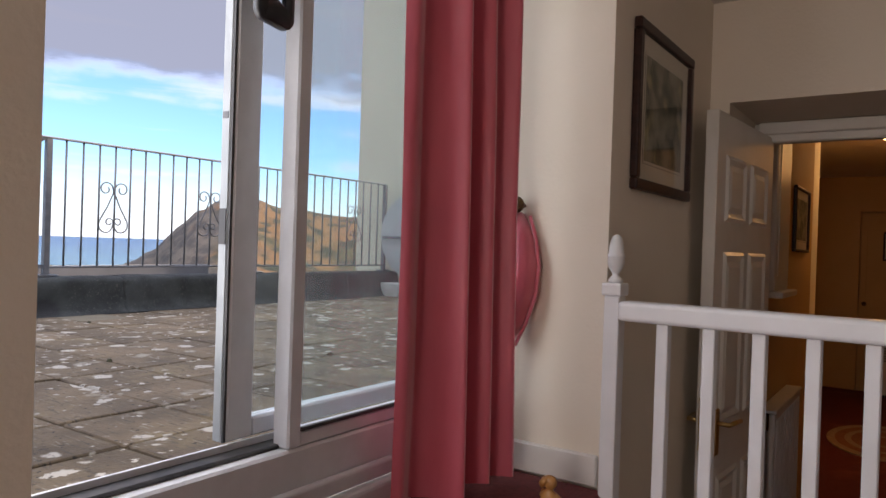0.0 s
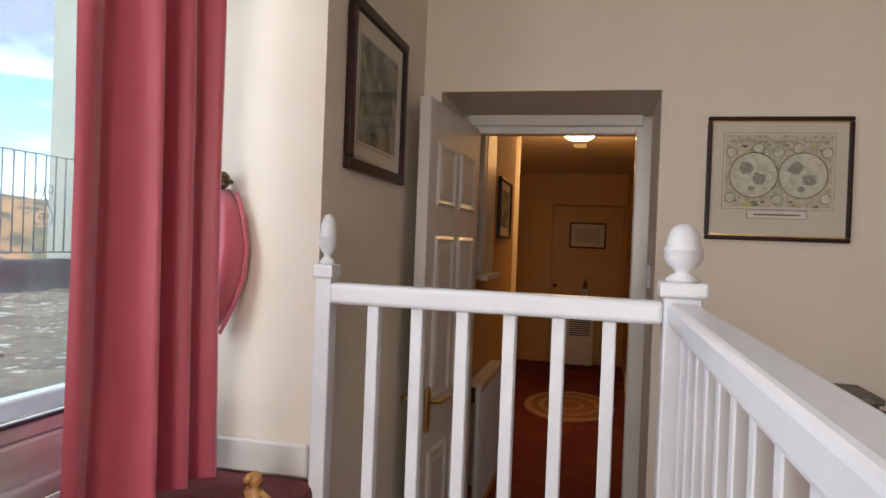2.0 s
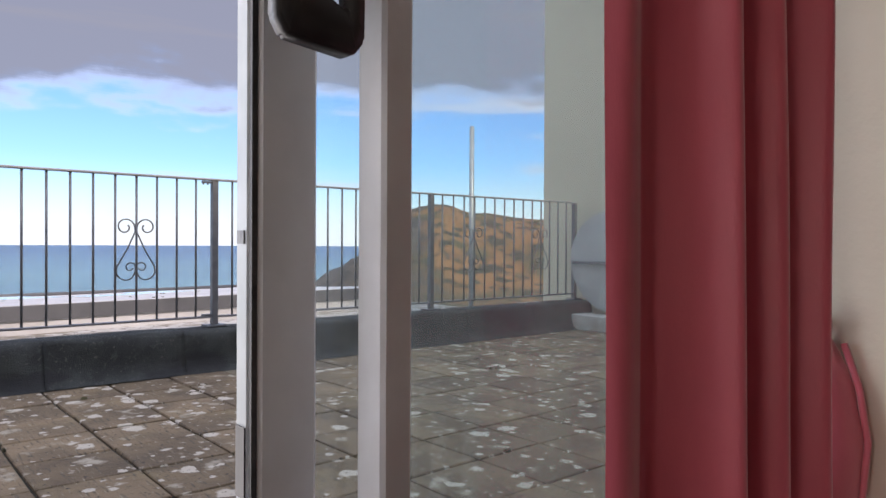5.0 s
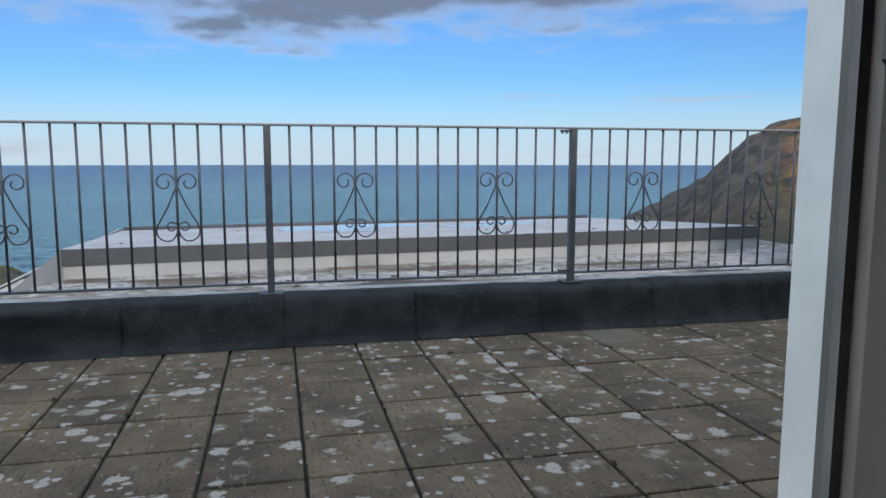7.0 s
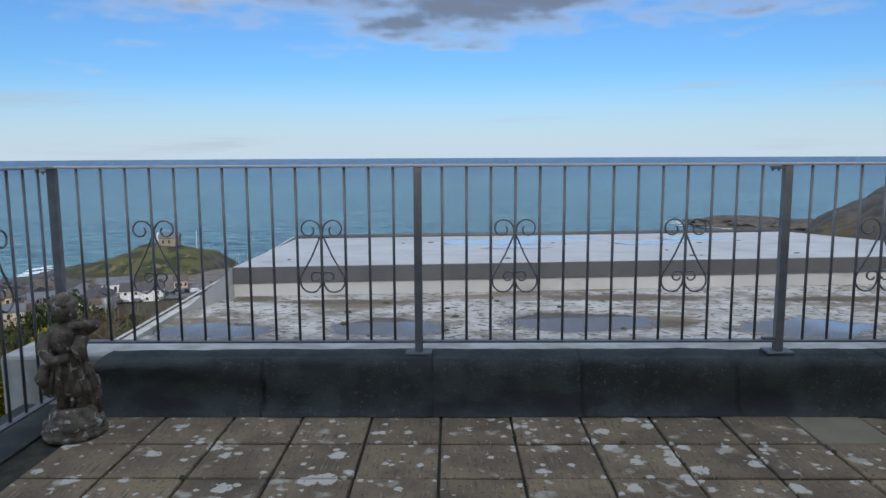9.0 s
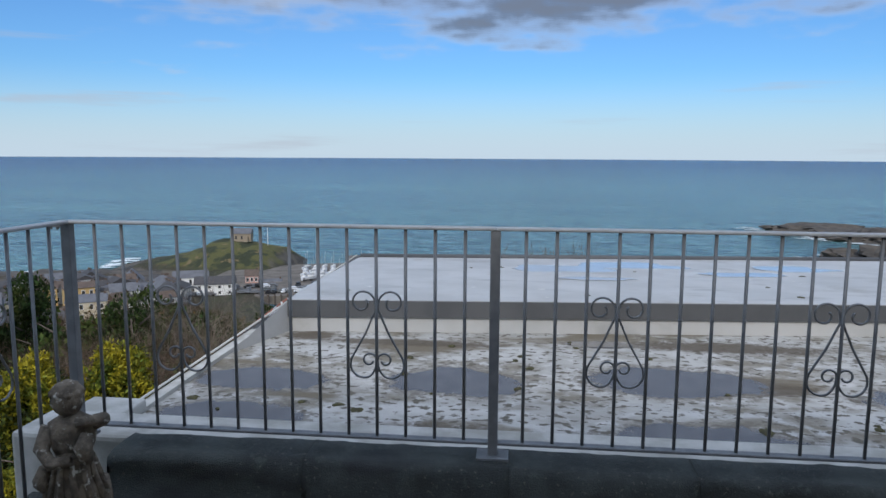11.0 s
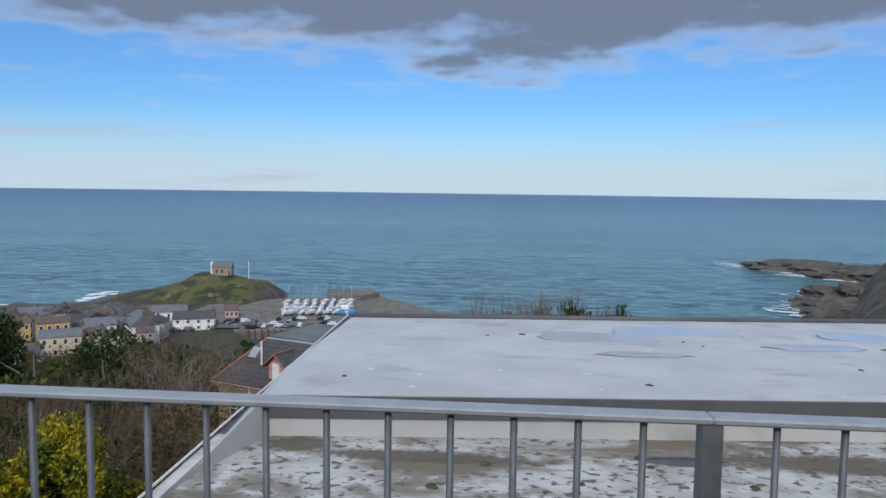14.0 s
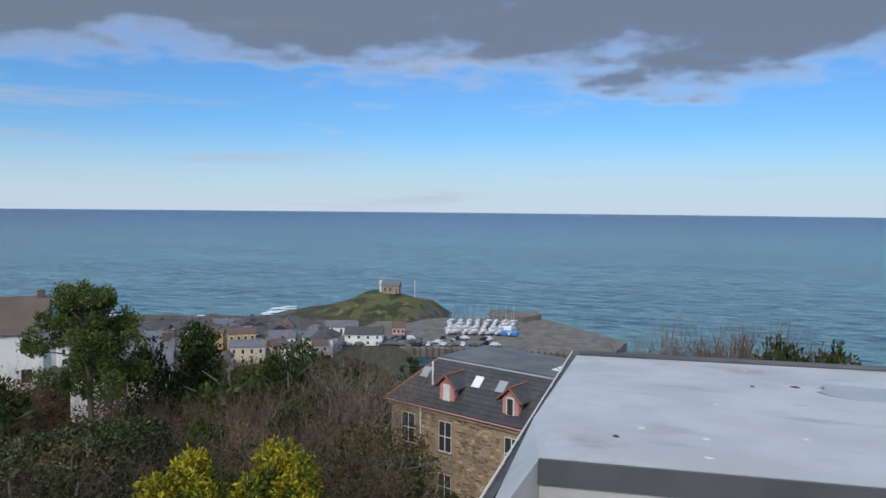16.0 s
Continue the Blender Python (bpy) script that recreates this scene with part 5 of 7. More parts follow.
# terrace tiles, each a piece of its own
tf = tagged(new("terrace_floor"), "brown lichen-spotted promenade tiles with mossy joints", "paving", kind="structure")
TW = 0.3045
trng = random.Random(5)
TILE_MES = []
for v in range(5):
    bm = bmesh.new()
    h = TW / 2 - 0.0055
    quad_box(bm, -h, h, -h, h, -0.03, 0.0, 0.004)
    for vv in bm.verts:
        if vv.co.z > -0.005:
            vv.co.z += trng.uniform(-0.0012, 0.0012)
    TILE_MES.append(mesh_of("tile", bm, M_TILE))
M_PALETILE = mat("pale_replacement_tile", (0.22, 0.19, 0.125), 0.85, second=(0.19, 0.165, 0.11), scale=6, bump=0.3, bump_scale=60)
PALE_ME = mesh_of("tile", box(-TW / 2 + 0.004, TW / 2 - 0.004, -TW / 2 + 0.004, TW / 2 - 0.004, -0.03, 0.0, 0.004), M_PALETILE)
count = 0
for j in range(-1, 10):
    yc = -0.48 - TW / 2 - TW * j
    for i in range(-4, 19):
        xc = -0.505 + TW / 2 + TW * i
        if xc < -1.5 or xc > 4.95 or yc - TW / 2 < OUT_Y - 0.02:
            continue
        me = PALE_ME if (i, j) == (7, -1) else trng.choice(TILE_MES)
        part("tile", me, None, tf, at=pose(xc, yc, trng.uniform(-0.002, 0.002), trng.uniform(-0.25, 0.25), trng.uniform(-0.25, 0.25), 90 * trng.randrange(4) + trng.uniform(-0.3, 0.3)))
        count += 1

# ---- land and sea ----
SEA = -53.0


def ramp1(x, pts):
    if x <= pts[0][0]:
        return pts[0][1]
    for (a, va), (b, vb) in zip(pts, pts[1:]):
        if x <= b:
            f = (x - a) / (b - a)
            f = f * f * (3 - 2 * f)
            return va + (vb - va) * f
    return pts[-1][1]


def land(x, y):
    """Height of the land: the wooded slope, the harbour flats, the chapel hill and the headland."""
    r = math.hypot(x, y)
    az = math.degrees(math.atan2(x, y))
    z = ramp1(r, [(0, -6.2), (8, -6.4), (20, -10.5), (35, -14.5), (52, -19.5), (100, -33), (170, -44), (235, -49.3), (290, -50.2)])
    coast = ramp1(az, [(-120, 600), (-60, 430), (-45, 366), (-33, 345), (-28, 325), (-20, 330), (-12, 322), (-4, 262), (0, 205), (14, 190), (24, 220), (26.5, 430), (28.5, 480), (32, 560), (60, 800), (120, 900)])
    coast += 14 * noise.noise((az * 0.22, 0.0, 3.0)) + 6 * noise.noise((az * 0.8, 1.0, 3.0))
    edge = ramp1(r - coast, [(-8, 0), (14, 1)])
    # headland
    crest = ramp1(az, [(25.3, -7.0), (27.2, -4.9), (29.7, -4.0), (31.7, -2.7), (33.6, -1.1), (35.2, 0.6), (36.7, 1.9), (38.6, 2.9), (40.2, 3.1), (43.4, 2.3), (49.8, 2.0), (58, 3.0), (80, 4.0)])
    if az > 24:
        top = 390 * math.tan(radians(crest)) + 1.0
        f = ramp1(r, [(110, 0), (250, 0.42), (390, 1.0), (470, 0.93)])
        land_in = ramp1(az, [(24.5, 0), (28, 1)])
        zz = z + (max(top, z) - z) * f * land_in
        zz += (4.5 * noise.noise((x * 0.02, y * 0.02, 5)) + 4.0 * noise.noise((x * 0.06, y * 0.06, 5)) + 2.6 * abs(noise.noise((x * 0.15, y * 0.15, 8)))) * f * (1 - 0.55 * ramp1(r, [(300, 0), (380, 1)]))
        z = zz
    z += 0.5 * noise.noise((x * 0.09, y * 0.09, 2)) * min(1, r / 40)
    # chapel hill
    hy = (y - 325) / 30.0
    hill = 0.0
    if abs(hy) < 1 and -200 < x < -104:
        hill = ramp1(x, [(-200, 0), (-188, 1.6), (-176, 4.4), (-165, 6.4), (-153, 10.0), (-142, 14.4), (-133, 14.2), (-125, 12.0), (-116, 11.0), (-110, 5.5), (-105, 0)])
        hill *= max(0.0, 1 - hy * hy) ** 0.6
        hill += (1.6 * noise.noise((x * 0.10, y * 0.10, 0)) + 0.9 * noise.noise((x * 0.27, y * 0.27, 4))) * min(1, hill / 4)
    z = z * (1 - edge) + (SEA - 6) * edge
    # the harbour basin in front of the quay
    basin = ramp1(az, [(-21.5, 0), (-19.8, 1), (-4, 1), (-2, 0)]) * ramp1(r, [(208, 0), (222, 1)])
    z = z * (1 - basin) + min(z, SEA - 1.0) * basin
    return max(z, SEA - 1 + hill) if hill > 0.05 else z


def ground_mesh():
    bm = bmesh.new()
    azs = [-180 + 6 * k for k in range(20)] + [-60 + 0.7 * k for k in range(172)] + [60 + 6 * k for k in range(1, 20)]
    azs = sorted(set(round(a, 3) for a in azs if -180 <= a < 180))
    rs = [0.5, 4, 8, 12, 16, 20, 25, 30, 36, 42, 50, 60, 72, 86, 100, 120, 140, 160, 180, 200, 215, 230, 245, 258, 270, 280, 290, 298, 306, 314, 322, 330, 338, 346, 355, 365, 376, 388, 400, 415, 430, 450, 480, 520, 580, 660, 780, 940]
    grid = []
    for a in azs:
        s, c = math.sin(radians(a)), math.cos(radians(a))
        grid.append([bm.verts.new((r * s, r * c, land(r * s, r * c))) for r in rs])
    for k in range(len(grid)):
        a, b = grid[k], grid[(k + 1) % len(grid)]
        for j in range(len(rs) - 1):
            bm.faces.new((a[j], b[j], b[j + 1], a[j + 1]))
    return bm


M_GROUND = mat("rough_grass_and_scrub", (0.055, 0.058, 0.024), 0.95, second=(0.030, 0.028, 0.016), scale=0.35, third=(0.058, 0.045, 0.026), third_scale=0.03, third_cut=(0.42, 0.60), bump=1.0, bump_scale=1.5)


def ground_material():
    """Grass and scrub, bracken on the headland, bare rock on steep and low ground."""
    nt = M_GROUND.node_tree
    b = nt.nodes["Principled BSDF"]
    base = b.inputs["Base Color"].links[0].from_socket
    geo = nt.nodes.new("ShaderNodeNewGeometry")
    sp = nt.nodes.new("ShaderNodeSeparateXYZ")
    nt.links.new(geo.outputs["Position"], sp.inputs[0])
    sn = nt.nodes.new("ShaderNodeSeparateXYZ")
    nt.links.new(geo.outputs["Normal"], sn.inputs[0])

    def rng_(src, a, c):
        n = nt.nodes.new("ShaderNodeMapRange")
        n.interpolation_type = "SMOOTHSTEP"
        n.inputs["From Min"].default_value, n.inputs["From Max"].default_value = a, c
        nt.links.new(src, n.inputs["Value"])
        return n.outputs[0]

    def mixc(f, a, col):
        n = nt.nodes.new("ShaderNodeMix")
        n.data_type = "RGBA"
        nt.links.new(f, n.inputs["Factor"])
        nt.links.new(a, n.inputs["A"])
        if isinstance(col, tuple):
            n.inputs["B"].default_value = (*col, 1)
        else:
            nt.links.new(col, n.inputs["B"])
        return n.outputs["Result"]

    def nz(s):
        n = nt.nodes.new("ShaderNodeTexNoise")
        n.inputs["Scale"].default_value, n.inputs["Detail"].default_value = s, 9
        nt.links.new(geo.outputs["Position"], n.inputs["Vector"])
        return n.outputs[0]
    # bracken slopes on the headland
    brack = nt.nodes.new("ShaderNodeMix")
    brack.data_type = "RGBA"
    brack.inputs["A"].default_value, brack.inputs["B"].default_value = (0.21, 0.105, 0.04, 1), (0.085, 0.072, 0.032, 1)
    nt.links.new(rng_(nz(0.05), 0.45, 0.62), brack.inputs["Factor"])
    scrub = nt.nodes.new("ShaderNodeMix")
    scrub.data_type = "RGBA"
    scrub.inputs["B"].default_value = (0.030, 0.034, 0.018, 1)
    nt.links.new(brack.outputs["Result"], scrub.inputs["A"])
    nt.links.new(rng_(nz(0.14), 0.50, 0.60), scrub.inputs["Factor"])
    # gorse and turf on the chapel hill
    turf = nt.nodes.new("ShaderNodeMix")
    turf.data_type = "RGBA"
    turf.inputs["A"].default_value, turf.inputs["B"].default_value = (0.090, 0.088, 0.026, 1), (0.030, 0.037, 0.015, 1)
    nt.links.new(rng_(nz(0.11), 0.46, 0.56), turf.inputs["Factor"])
    turf2 = mixc(rng_(nz(0.21), 0.60, 0.68), turf.outputs["Result"], (0.17, 0.125, 0.06))
    high = nt.nodes.new("ShaderNodeMath")
    high.operation = "MULTIPLY"
    nt.links.new(rng_(sp.outputs[1], 285, 297), high.inputs[0])
    nt.links.new(rng_(sp.outputs[2], -50.2, -48.5), high.inputs[1])
    base = mixc(high.outputs[0], base, turf2)
    col = mixc(rng_(sp.outputs[0], 150, 200), base, scrub.outputs["Result"])
    rock = nt.nodes.new("ShaderNodeMix")
    rock.data_type = "RGBA"
    rock.inputs["A"].default_value, rock.inputs["B"].default_value = (0.045, 0.042, 0.038, 1), (0.11, 0.095, 0.075, 1)
    nt.links.new(rng_(nz(0.12), 0.4, 0.6), rock.inputs["Factor"])
    m2 = nt.nodes.new("ShaderNodeMath")
    m2.operation = "ADD"
    nt.links.new(sn.outputs[2], m2.inputs[0])
    m3 = nt.nodes.new("ShaderNodeMath")
    m3.operation = "MULTIPLY"
    m3.inputs[1].default_value = 0.5
    nt.links.new(nz(0.08), m3.inputs[0])
    nt.links.new(m3.outputs[0], m2.inputs[1])
    steep = nt.nodes.new("ShaderNodeMath")
    steep.operation = "SUBTRACT"
    steep.inputs[0].default_value = 1.0
    nt.links.new(rng_(m2.outputs[0], 0.98, 1.10), steep.inputs[1])
    col = mixc(steep.outputs[0], col, rock.outputs["Result"])
    # the seaward face of the headland is bare rock
    ratio = nt.nodes.new("ShaderNodeMath")
    ratio.operation = "DIVIDE"
    nt.links.new(sp.outputs[0], ratio.inputs[0])
    nt.links.new(sp.outputs[1], ratio.inputs[1])
    rn = nt.nodes.new("ShaderNodeMath")
    rn.operation = "MULTIPLY_ADD"
    rn.inputs[1].default_value = 0.5
    nt.links.new(nz(0.03), rn.inputs[0])
    nt.links.new(ratio.outputs[0], rn.inputs[2])
    cliff = nt.nodes.new("ShaderNodeMath")
    cliff.operation = "SUBTRACT"
    cliff.inputs[0].default_value = 1.0
    nt.links.new(rng_(rn.outputs[0], 1.00, 1.12), cliff.inputs[1])
    face = nt.nodes.new("ShaderNodeMath")
    face.operation = "MULTIPLY"
    nt.links.new(cliff.outputs[0], face.inputs[0])
    nt.links.new(rng_(sp.outputs[0], 150, 190), face.inputs[1])
    col = mixc(face.outputs[0], col, rock.outputs["Result"])
    low = nt.nodes.new("ShaderNodeMath")
    low.operation = "SUBTRACT"
    low.inputs[0].default_value = 1.0
    nt.links.new(rng_(sp.outputs[2], -51.6, -50.6), low.inputs[1])
    col = mixc(low.outputs[0], col, rock.outputs["Result"])
    nt.links.new(col, b.inputs["Base Color"])


ground_material()
M_GROUND.node_tree.nodes["Bump"].inputs["Distance"].default_value = 0.8
structure("ground", ground_mesh(), M_GROUND, "wooded slope, harbour flats and bracken headland", "ground", True)


def sea_mesh():
    bm = bmesh.new()
    rings = []
    for r, z in ((60, SEA), (200, SEA), (400, SEA), (900, SEA), (1800, SEA + 3), (3000, SEA + 14), (4800, SEA + 33)):
        rings.append([bm.verts.new((r * math.sin(2 * math.pi * k / 96), r * math.cos(2 * math.pi * k / 96), z)) for k in range(96)])
    for a, b in zip(rings, rings[1:]):
        for k in range(96):
            bm.faces.new((a[k], b[k], b[(k + 1) % 96], a[(k + 1) % 96]))
    return bm


# the darker second colour puts ripple shade into the water in streaks
M_SEA = mat("sea_water", (0.062, 0.150, 0.168), 0.22, second=(0.020, 0.062, 0.088), scale=0.06, detail=12, lo=0.42, hi=0.58, third=(0.074, 0.165, 0.170), third_scale=0.004, third_cut=(0.42, 0.66), spec=0.2, stretch=(0.4, 1.5, 1))
nt = M_SEA.node_tree
sb = nt.nodes["Principled BSDF"]
geo = nt.nodes.new("ShaderNodeNewGeometry")
mp = nt.nodes.new("ShaderNodeMapping")
mp.inputs["Scale"].default_value = (0.55, 1.0, 1.0)
mp.inputs["Rotation"].default_value = (0, 0, radians(8))
nt.links.new(geo.outputs["Position"], mp.inputs["Vector"])
prev = None
for s, dist in ((0.06, 1.9), (0.22, 0.9), (0.6, 0.3)):
    nn = nt.nodes.new("ShaderNodeTexNoise")
    nn.inputs["Scale"].default_value, nn.inputs["Detail"].default_value = s, 5
    nt.links.new(mp.outputs[0], nn.inputs["Vector"])
    bp = nt.nodes.new("ShaderNodeBump")
    bp.inputs["Strength"].default_value, bp.inputs["Distance"].default_value = 1.0, dist * 1.6
    nt.links.new(nn.outputs[0], bp.inputs["Height"])
    if prev:
        nt.links.new(prev.outputs[0], bp.inputs["Normal"])
    prev = bp
nt.links.new(prev.outputs[0], sb.inputs["Normal"])
# ripple glints and dark troughs put into the colour over the bumps
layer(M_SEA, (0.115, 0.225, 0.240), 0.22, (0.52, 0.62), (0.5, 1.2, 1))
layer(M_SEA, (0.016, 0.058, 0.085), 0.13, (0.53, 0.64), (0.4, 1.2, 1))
# deep blue put into the colour, growing with distance
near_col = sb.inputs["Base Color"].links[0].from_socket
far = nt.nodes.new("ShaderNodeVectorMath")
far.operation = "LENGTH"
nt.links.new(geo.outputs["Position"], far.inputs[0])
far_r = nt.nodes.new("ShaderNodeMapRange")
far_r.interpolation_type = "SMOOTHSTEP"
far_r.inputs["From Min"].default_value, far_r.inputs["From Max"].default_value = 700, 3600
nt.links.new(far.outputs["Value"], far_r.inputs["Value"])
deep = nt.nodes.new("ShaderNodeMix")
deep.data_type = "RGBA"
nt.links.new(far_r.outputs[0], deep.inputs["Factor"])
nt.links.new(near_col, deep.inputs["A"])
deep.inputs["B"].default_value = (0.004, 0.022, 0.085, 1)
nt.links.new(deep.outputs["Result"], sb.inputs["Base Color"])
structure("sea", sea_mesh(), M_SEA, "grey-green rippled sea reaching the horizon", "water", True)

# ---- stone house down the slope ----
M_STONE = mat("buff_rubble_stone", (0.36, 0.265, 0.17), 0.9, second=(0.26, 0.20, 0.14), scale=2.2, bump=0.8, bump_scale=8, vary=0.30)
M_STONESLATE = mat("dark_rubble_stone", (0.15, 0.115, 0.085), 0.9, second=(0.10, 0.08, 0.065), scale=4, bump=0.8, bump_scale=8, vary=0.25)
M_STONEMIX = island_vary(mat("mixed_rubble_stone", (0.40, 0.30, 0.19), 0.9, second=(0.27, 0.205, 0.14), scale=1.2, bump=0.8, bump_scale=8), 0.55)
M_STONEDARK = mat("buff_rubble_wall", (0.39, 0.295, 0.185), 0.9, second=(0.27, 0.205, 0.135), scale=1.2, bump=0.6, bump_scale=8)
M_SLATE = mat("grey_slate", (0.040, 0.038, 0.039), 0.6, second=(0.064, 0.057, 0.054), scale=1.5, bump=0.4, bump_scale=6, vary=0.2)
M_TERRA = mat("terracotta_ridge", (0.29, 0.11, 0.07), 0.8, second=(0.22, 0.085, 0.06), scale=3)
M_LEAD = mat("grey_lead_roof", (0.085, 0.09, 0.085), 0.5, second=(0.14, 0.14, 0.13), scale=0.5)
M_PINK = mat("pink_dormer_paint", (0.55, 0.27, 0.24), 0.7)
M_WHITE = mat("white_paint", (0.78, 0.77, 0.74), 0.5, second=(0.72, 0.71, 0.68), scale=2)
M_SKYLIGHT = mat("grey_skylight_glass", (0.30, 0.31, 0.32), 0.15, spec=0.6)
M_PANE = mat("dark_window_pane", (0.05, 0.052, 0.055), 0.08, spec=0.8)


def sash_window(parent, m, w, h, surround):
    wd = part("window", box(-w / 2, w / 2, -0.03, 0.04, 0, h), M_WHITE, parent, at=m)
    for x in (-w / 4, w / 4):
        for z0, z1 in ((0.08, h / 2 - 0.04), (h / 2 + 0.04, h - 0.08)):
            part("pane", box(x - w / 4 + 0.06, x + w / 4 - 0.03, -0.045, -0.031, z0, z1), M_PANE, wd)
    part("sill", box(-w / 2 - 0.12, w / 2 + 0.12, -0.12, -0.0302, -0.10, 0.0), surround, wd)
    part("lintel", box(-w / 2 - 0.12, w / 2 + 0.12, -0.06, -0.0302, h, h + 0.18), surround, wd)


def stone_house():
    """The front runs along local x from its near left corner; the eaves stand at 8.5."""
    ang = math.degrees(math.atan2(42.6 - 47.3, -9.1 + 21.1))
    base = land(-17, 45)
    eave = -12.3 - base
    hs = thing("stone_house", pose(-20.38, 47.12, base, 0, 0, ang), "buff rubble stone house with slate roof and pink dormers", "house")
    L, W = 17.5, 11.0
    part("wall", box(0, L, 0, W, -3, eave), M_STONEDARK, hs)
    rf = bmesh.new()
    b_ = [rf.verts.new(p) for p in ((-0.35, -0.35, eave), (L + 0.35, -0.35, eave), (L + 0.35, W + 0.35, eave), (-0.35, W + 0.35, eave))]
    t_ = [rf.verts.new(p) for p in ((2.3, 2.6, eave + 2.75), (L - 0.5, 2.6, eave + 2.75), (L - 0.5, W - 2.6, eave + 2.75), (2.3, W - 2.6, eave + 2.75))]
    for k in range(4):
        rf.faces.new((b_[k], b_[(k + 1) % 4], t_[(k + 1) % 4], t_[k]))
    rf.faces.new(t_)
    rf.faces.new(b_[::-1])
    roof = part("roof", rf, M_SLATE, hs)
    part("flat_roof", box(2.4, L - 0.6, 2.7, W - 2.7, eave + 2.752, eave + 2.95), M_LEAD, roof, "grey flat lead roof")
    part("roof_sheet", box(11.0, 15.6, 4.2, 7.6, eave + 2.952, eave + 2.99), M_WHITE, roof, "pale weathered sheet on the flat roof")
    for k in range(5):
        part("sheet_batten", box(11.2, 15.4, 4.5 + k * 0.7, 4.58 + k * 0.7, eave + 2.9905, eave + 3.03), M_LEAD, roof)
    # courses of slates on the front slope
    for c in range(11):
        f0, f1 = c / 11, (c + 1) / 11 + 0.02
        bm = bmesh.new()
        pts = []
        for f in (f0, f1):
            y, z = -0.35 + 2.95 * f, eave + 2.75 * f
            pts.append((-0.35 + 2.65 * f, L + 0.35 - 0.85 * f, y, z))
        up_n = 0.03
        (xa, xb, y0, z0), (xc, xd, y1, z1) = pts
        v = [bm.verts.new(p) for p in ((xa, y0, z0 + 0.05), (xb, y0, z0 + 0.05), (xd, y1, z1 + up_n * 0.3), (xc, y1, z1 + up_n * 0.3), (xa, y0, z0), (xb, y0, z0))]
        bm.faces.new(v[:4])
        bm.faces.new((v[4], v[5], v[1], v[0]))
        part("slate_course", bm, M_SLATE, roof)
    for p, q in (((-0.35, -0.35, eave), (2.3, 2.6, eave + 2.75)), ((-0.35, W + 0.35, eave), (2.3, W - 2.6, eave + 2.75))):
        part("hip_tile", tube([p, q], 0.10, 8), M_TERRA, roof)
    part("ridge", tube([(2.3, 2.6, eave + 2.78), (L - 0.5, 2.6, eave + 2.78)], 0.08, 8), M_GALV, roof)
    part("gutter", tube([(-0.4, -0.42, eave - 0.05), (L + 0.4, -0.42, eave - 0.05)], 0.045, 8), M_PINK, hs)
    part("cornice", box(-0.15, L + 0.15, -0.18, -0.002, eave - 0.42, eave - 0.16), M_STONE, hs)
    for x in (1.1, 4.5, 10.0, 14.0):
        sash_window(hs, pose(x + 0.6, -0.001, eave - 3.0), 1.1 if x > 2 else 1.25, 2.2, M_STONE)
    for x in (4.5, 10.1, 14.0):
        sash_window(hs, pose(x + 0.6, -0.001, eave - 6.4), 1.15, 1.9, M_STONE)
    # rubble stones on the face
    rng = random.Random(3)
    stones = [mesh_of("stone", box(-a / 2, a / 2, -0.05, 0.03, -b / 2, b / 2, 0.03), M_STONE) for a, b in ((0.40, 0.13), (0.30, 0.11), (0.52, 0.14), (0.24, 0.17))]
    stones += [mesh_of("stone", box(-a / 2, a / 2, -0.045, 0.03, -b / 2, b / 2, 0.02), M_STONESLATE) for a, b in ((0.45, 0.10), (0.32, 0.09))]
    wins = [(1.0, 2.4, -3.2, -0.5), (4.4, 5.8, -3.2, -0.5), (9.9, 11.3, -3.2, -0.5), (4.4, 5.8, -6.6, -4.2), (10.0, 11.4, -6.6, -4.2)]
    rest = bmesh.new()
    z = eave - 0.6
    n = 0
    while z > eave - 7.2:
        x = rng.uniform(0.1, 0.5)
        while x < 13.4:
            if not any(a - 0.3 < x < b + 0.3 and eave + c - 0.15 < z < eave + d_ + 0.15 for a, b, c, d_ in wins):
                if n < 295 and rng.random() < 0.30:
                    part("stone", rng.choice(stones), None, hs, at=pose(x, 0.0, z + rng.uniform(-0.03, 0.03)))
                    n += 1
                else:
                    a, b = rng.uniform(0.08, 0.2), rng.uniform(0.04, 0.085)
                    z_ = z
                    z = z + rng.uniform(-0.05, 0.05)
                    quad_box(rest, x - a, x + a, -0.035 - rng.uniform(0, 0.015), -0.0005, z - b, z + b)
                    z = z_
            x += rng.uniform(0.34, 0.60)
        z -= rng.uniform(0.16, 0.20)
    tagged(part("rubble_facing", rest, M_STONEMIX, hs, "small mixed rubble stones"), kind="stuff")
    part("downpipe", tube([(2.95, -0.14, eave - 0.1), (2.95, -0.14, eave - 8)], 0.06, 8), M_WHITE, hs)
    dish = part("satellite_dish", lathe([(0.02, 0), (0.2, 0.03), (0.33, 0.1), (0.34, 0.11), (0.2, 0.05), (0.02, 0.02)], 16), M_LEAD, hs, at=pose(3.25, -0.35, eave - 2.6, 70, 0, -30))
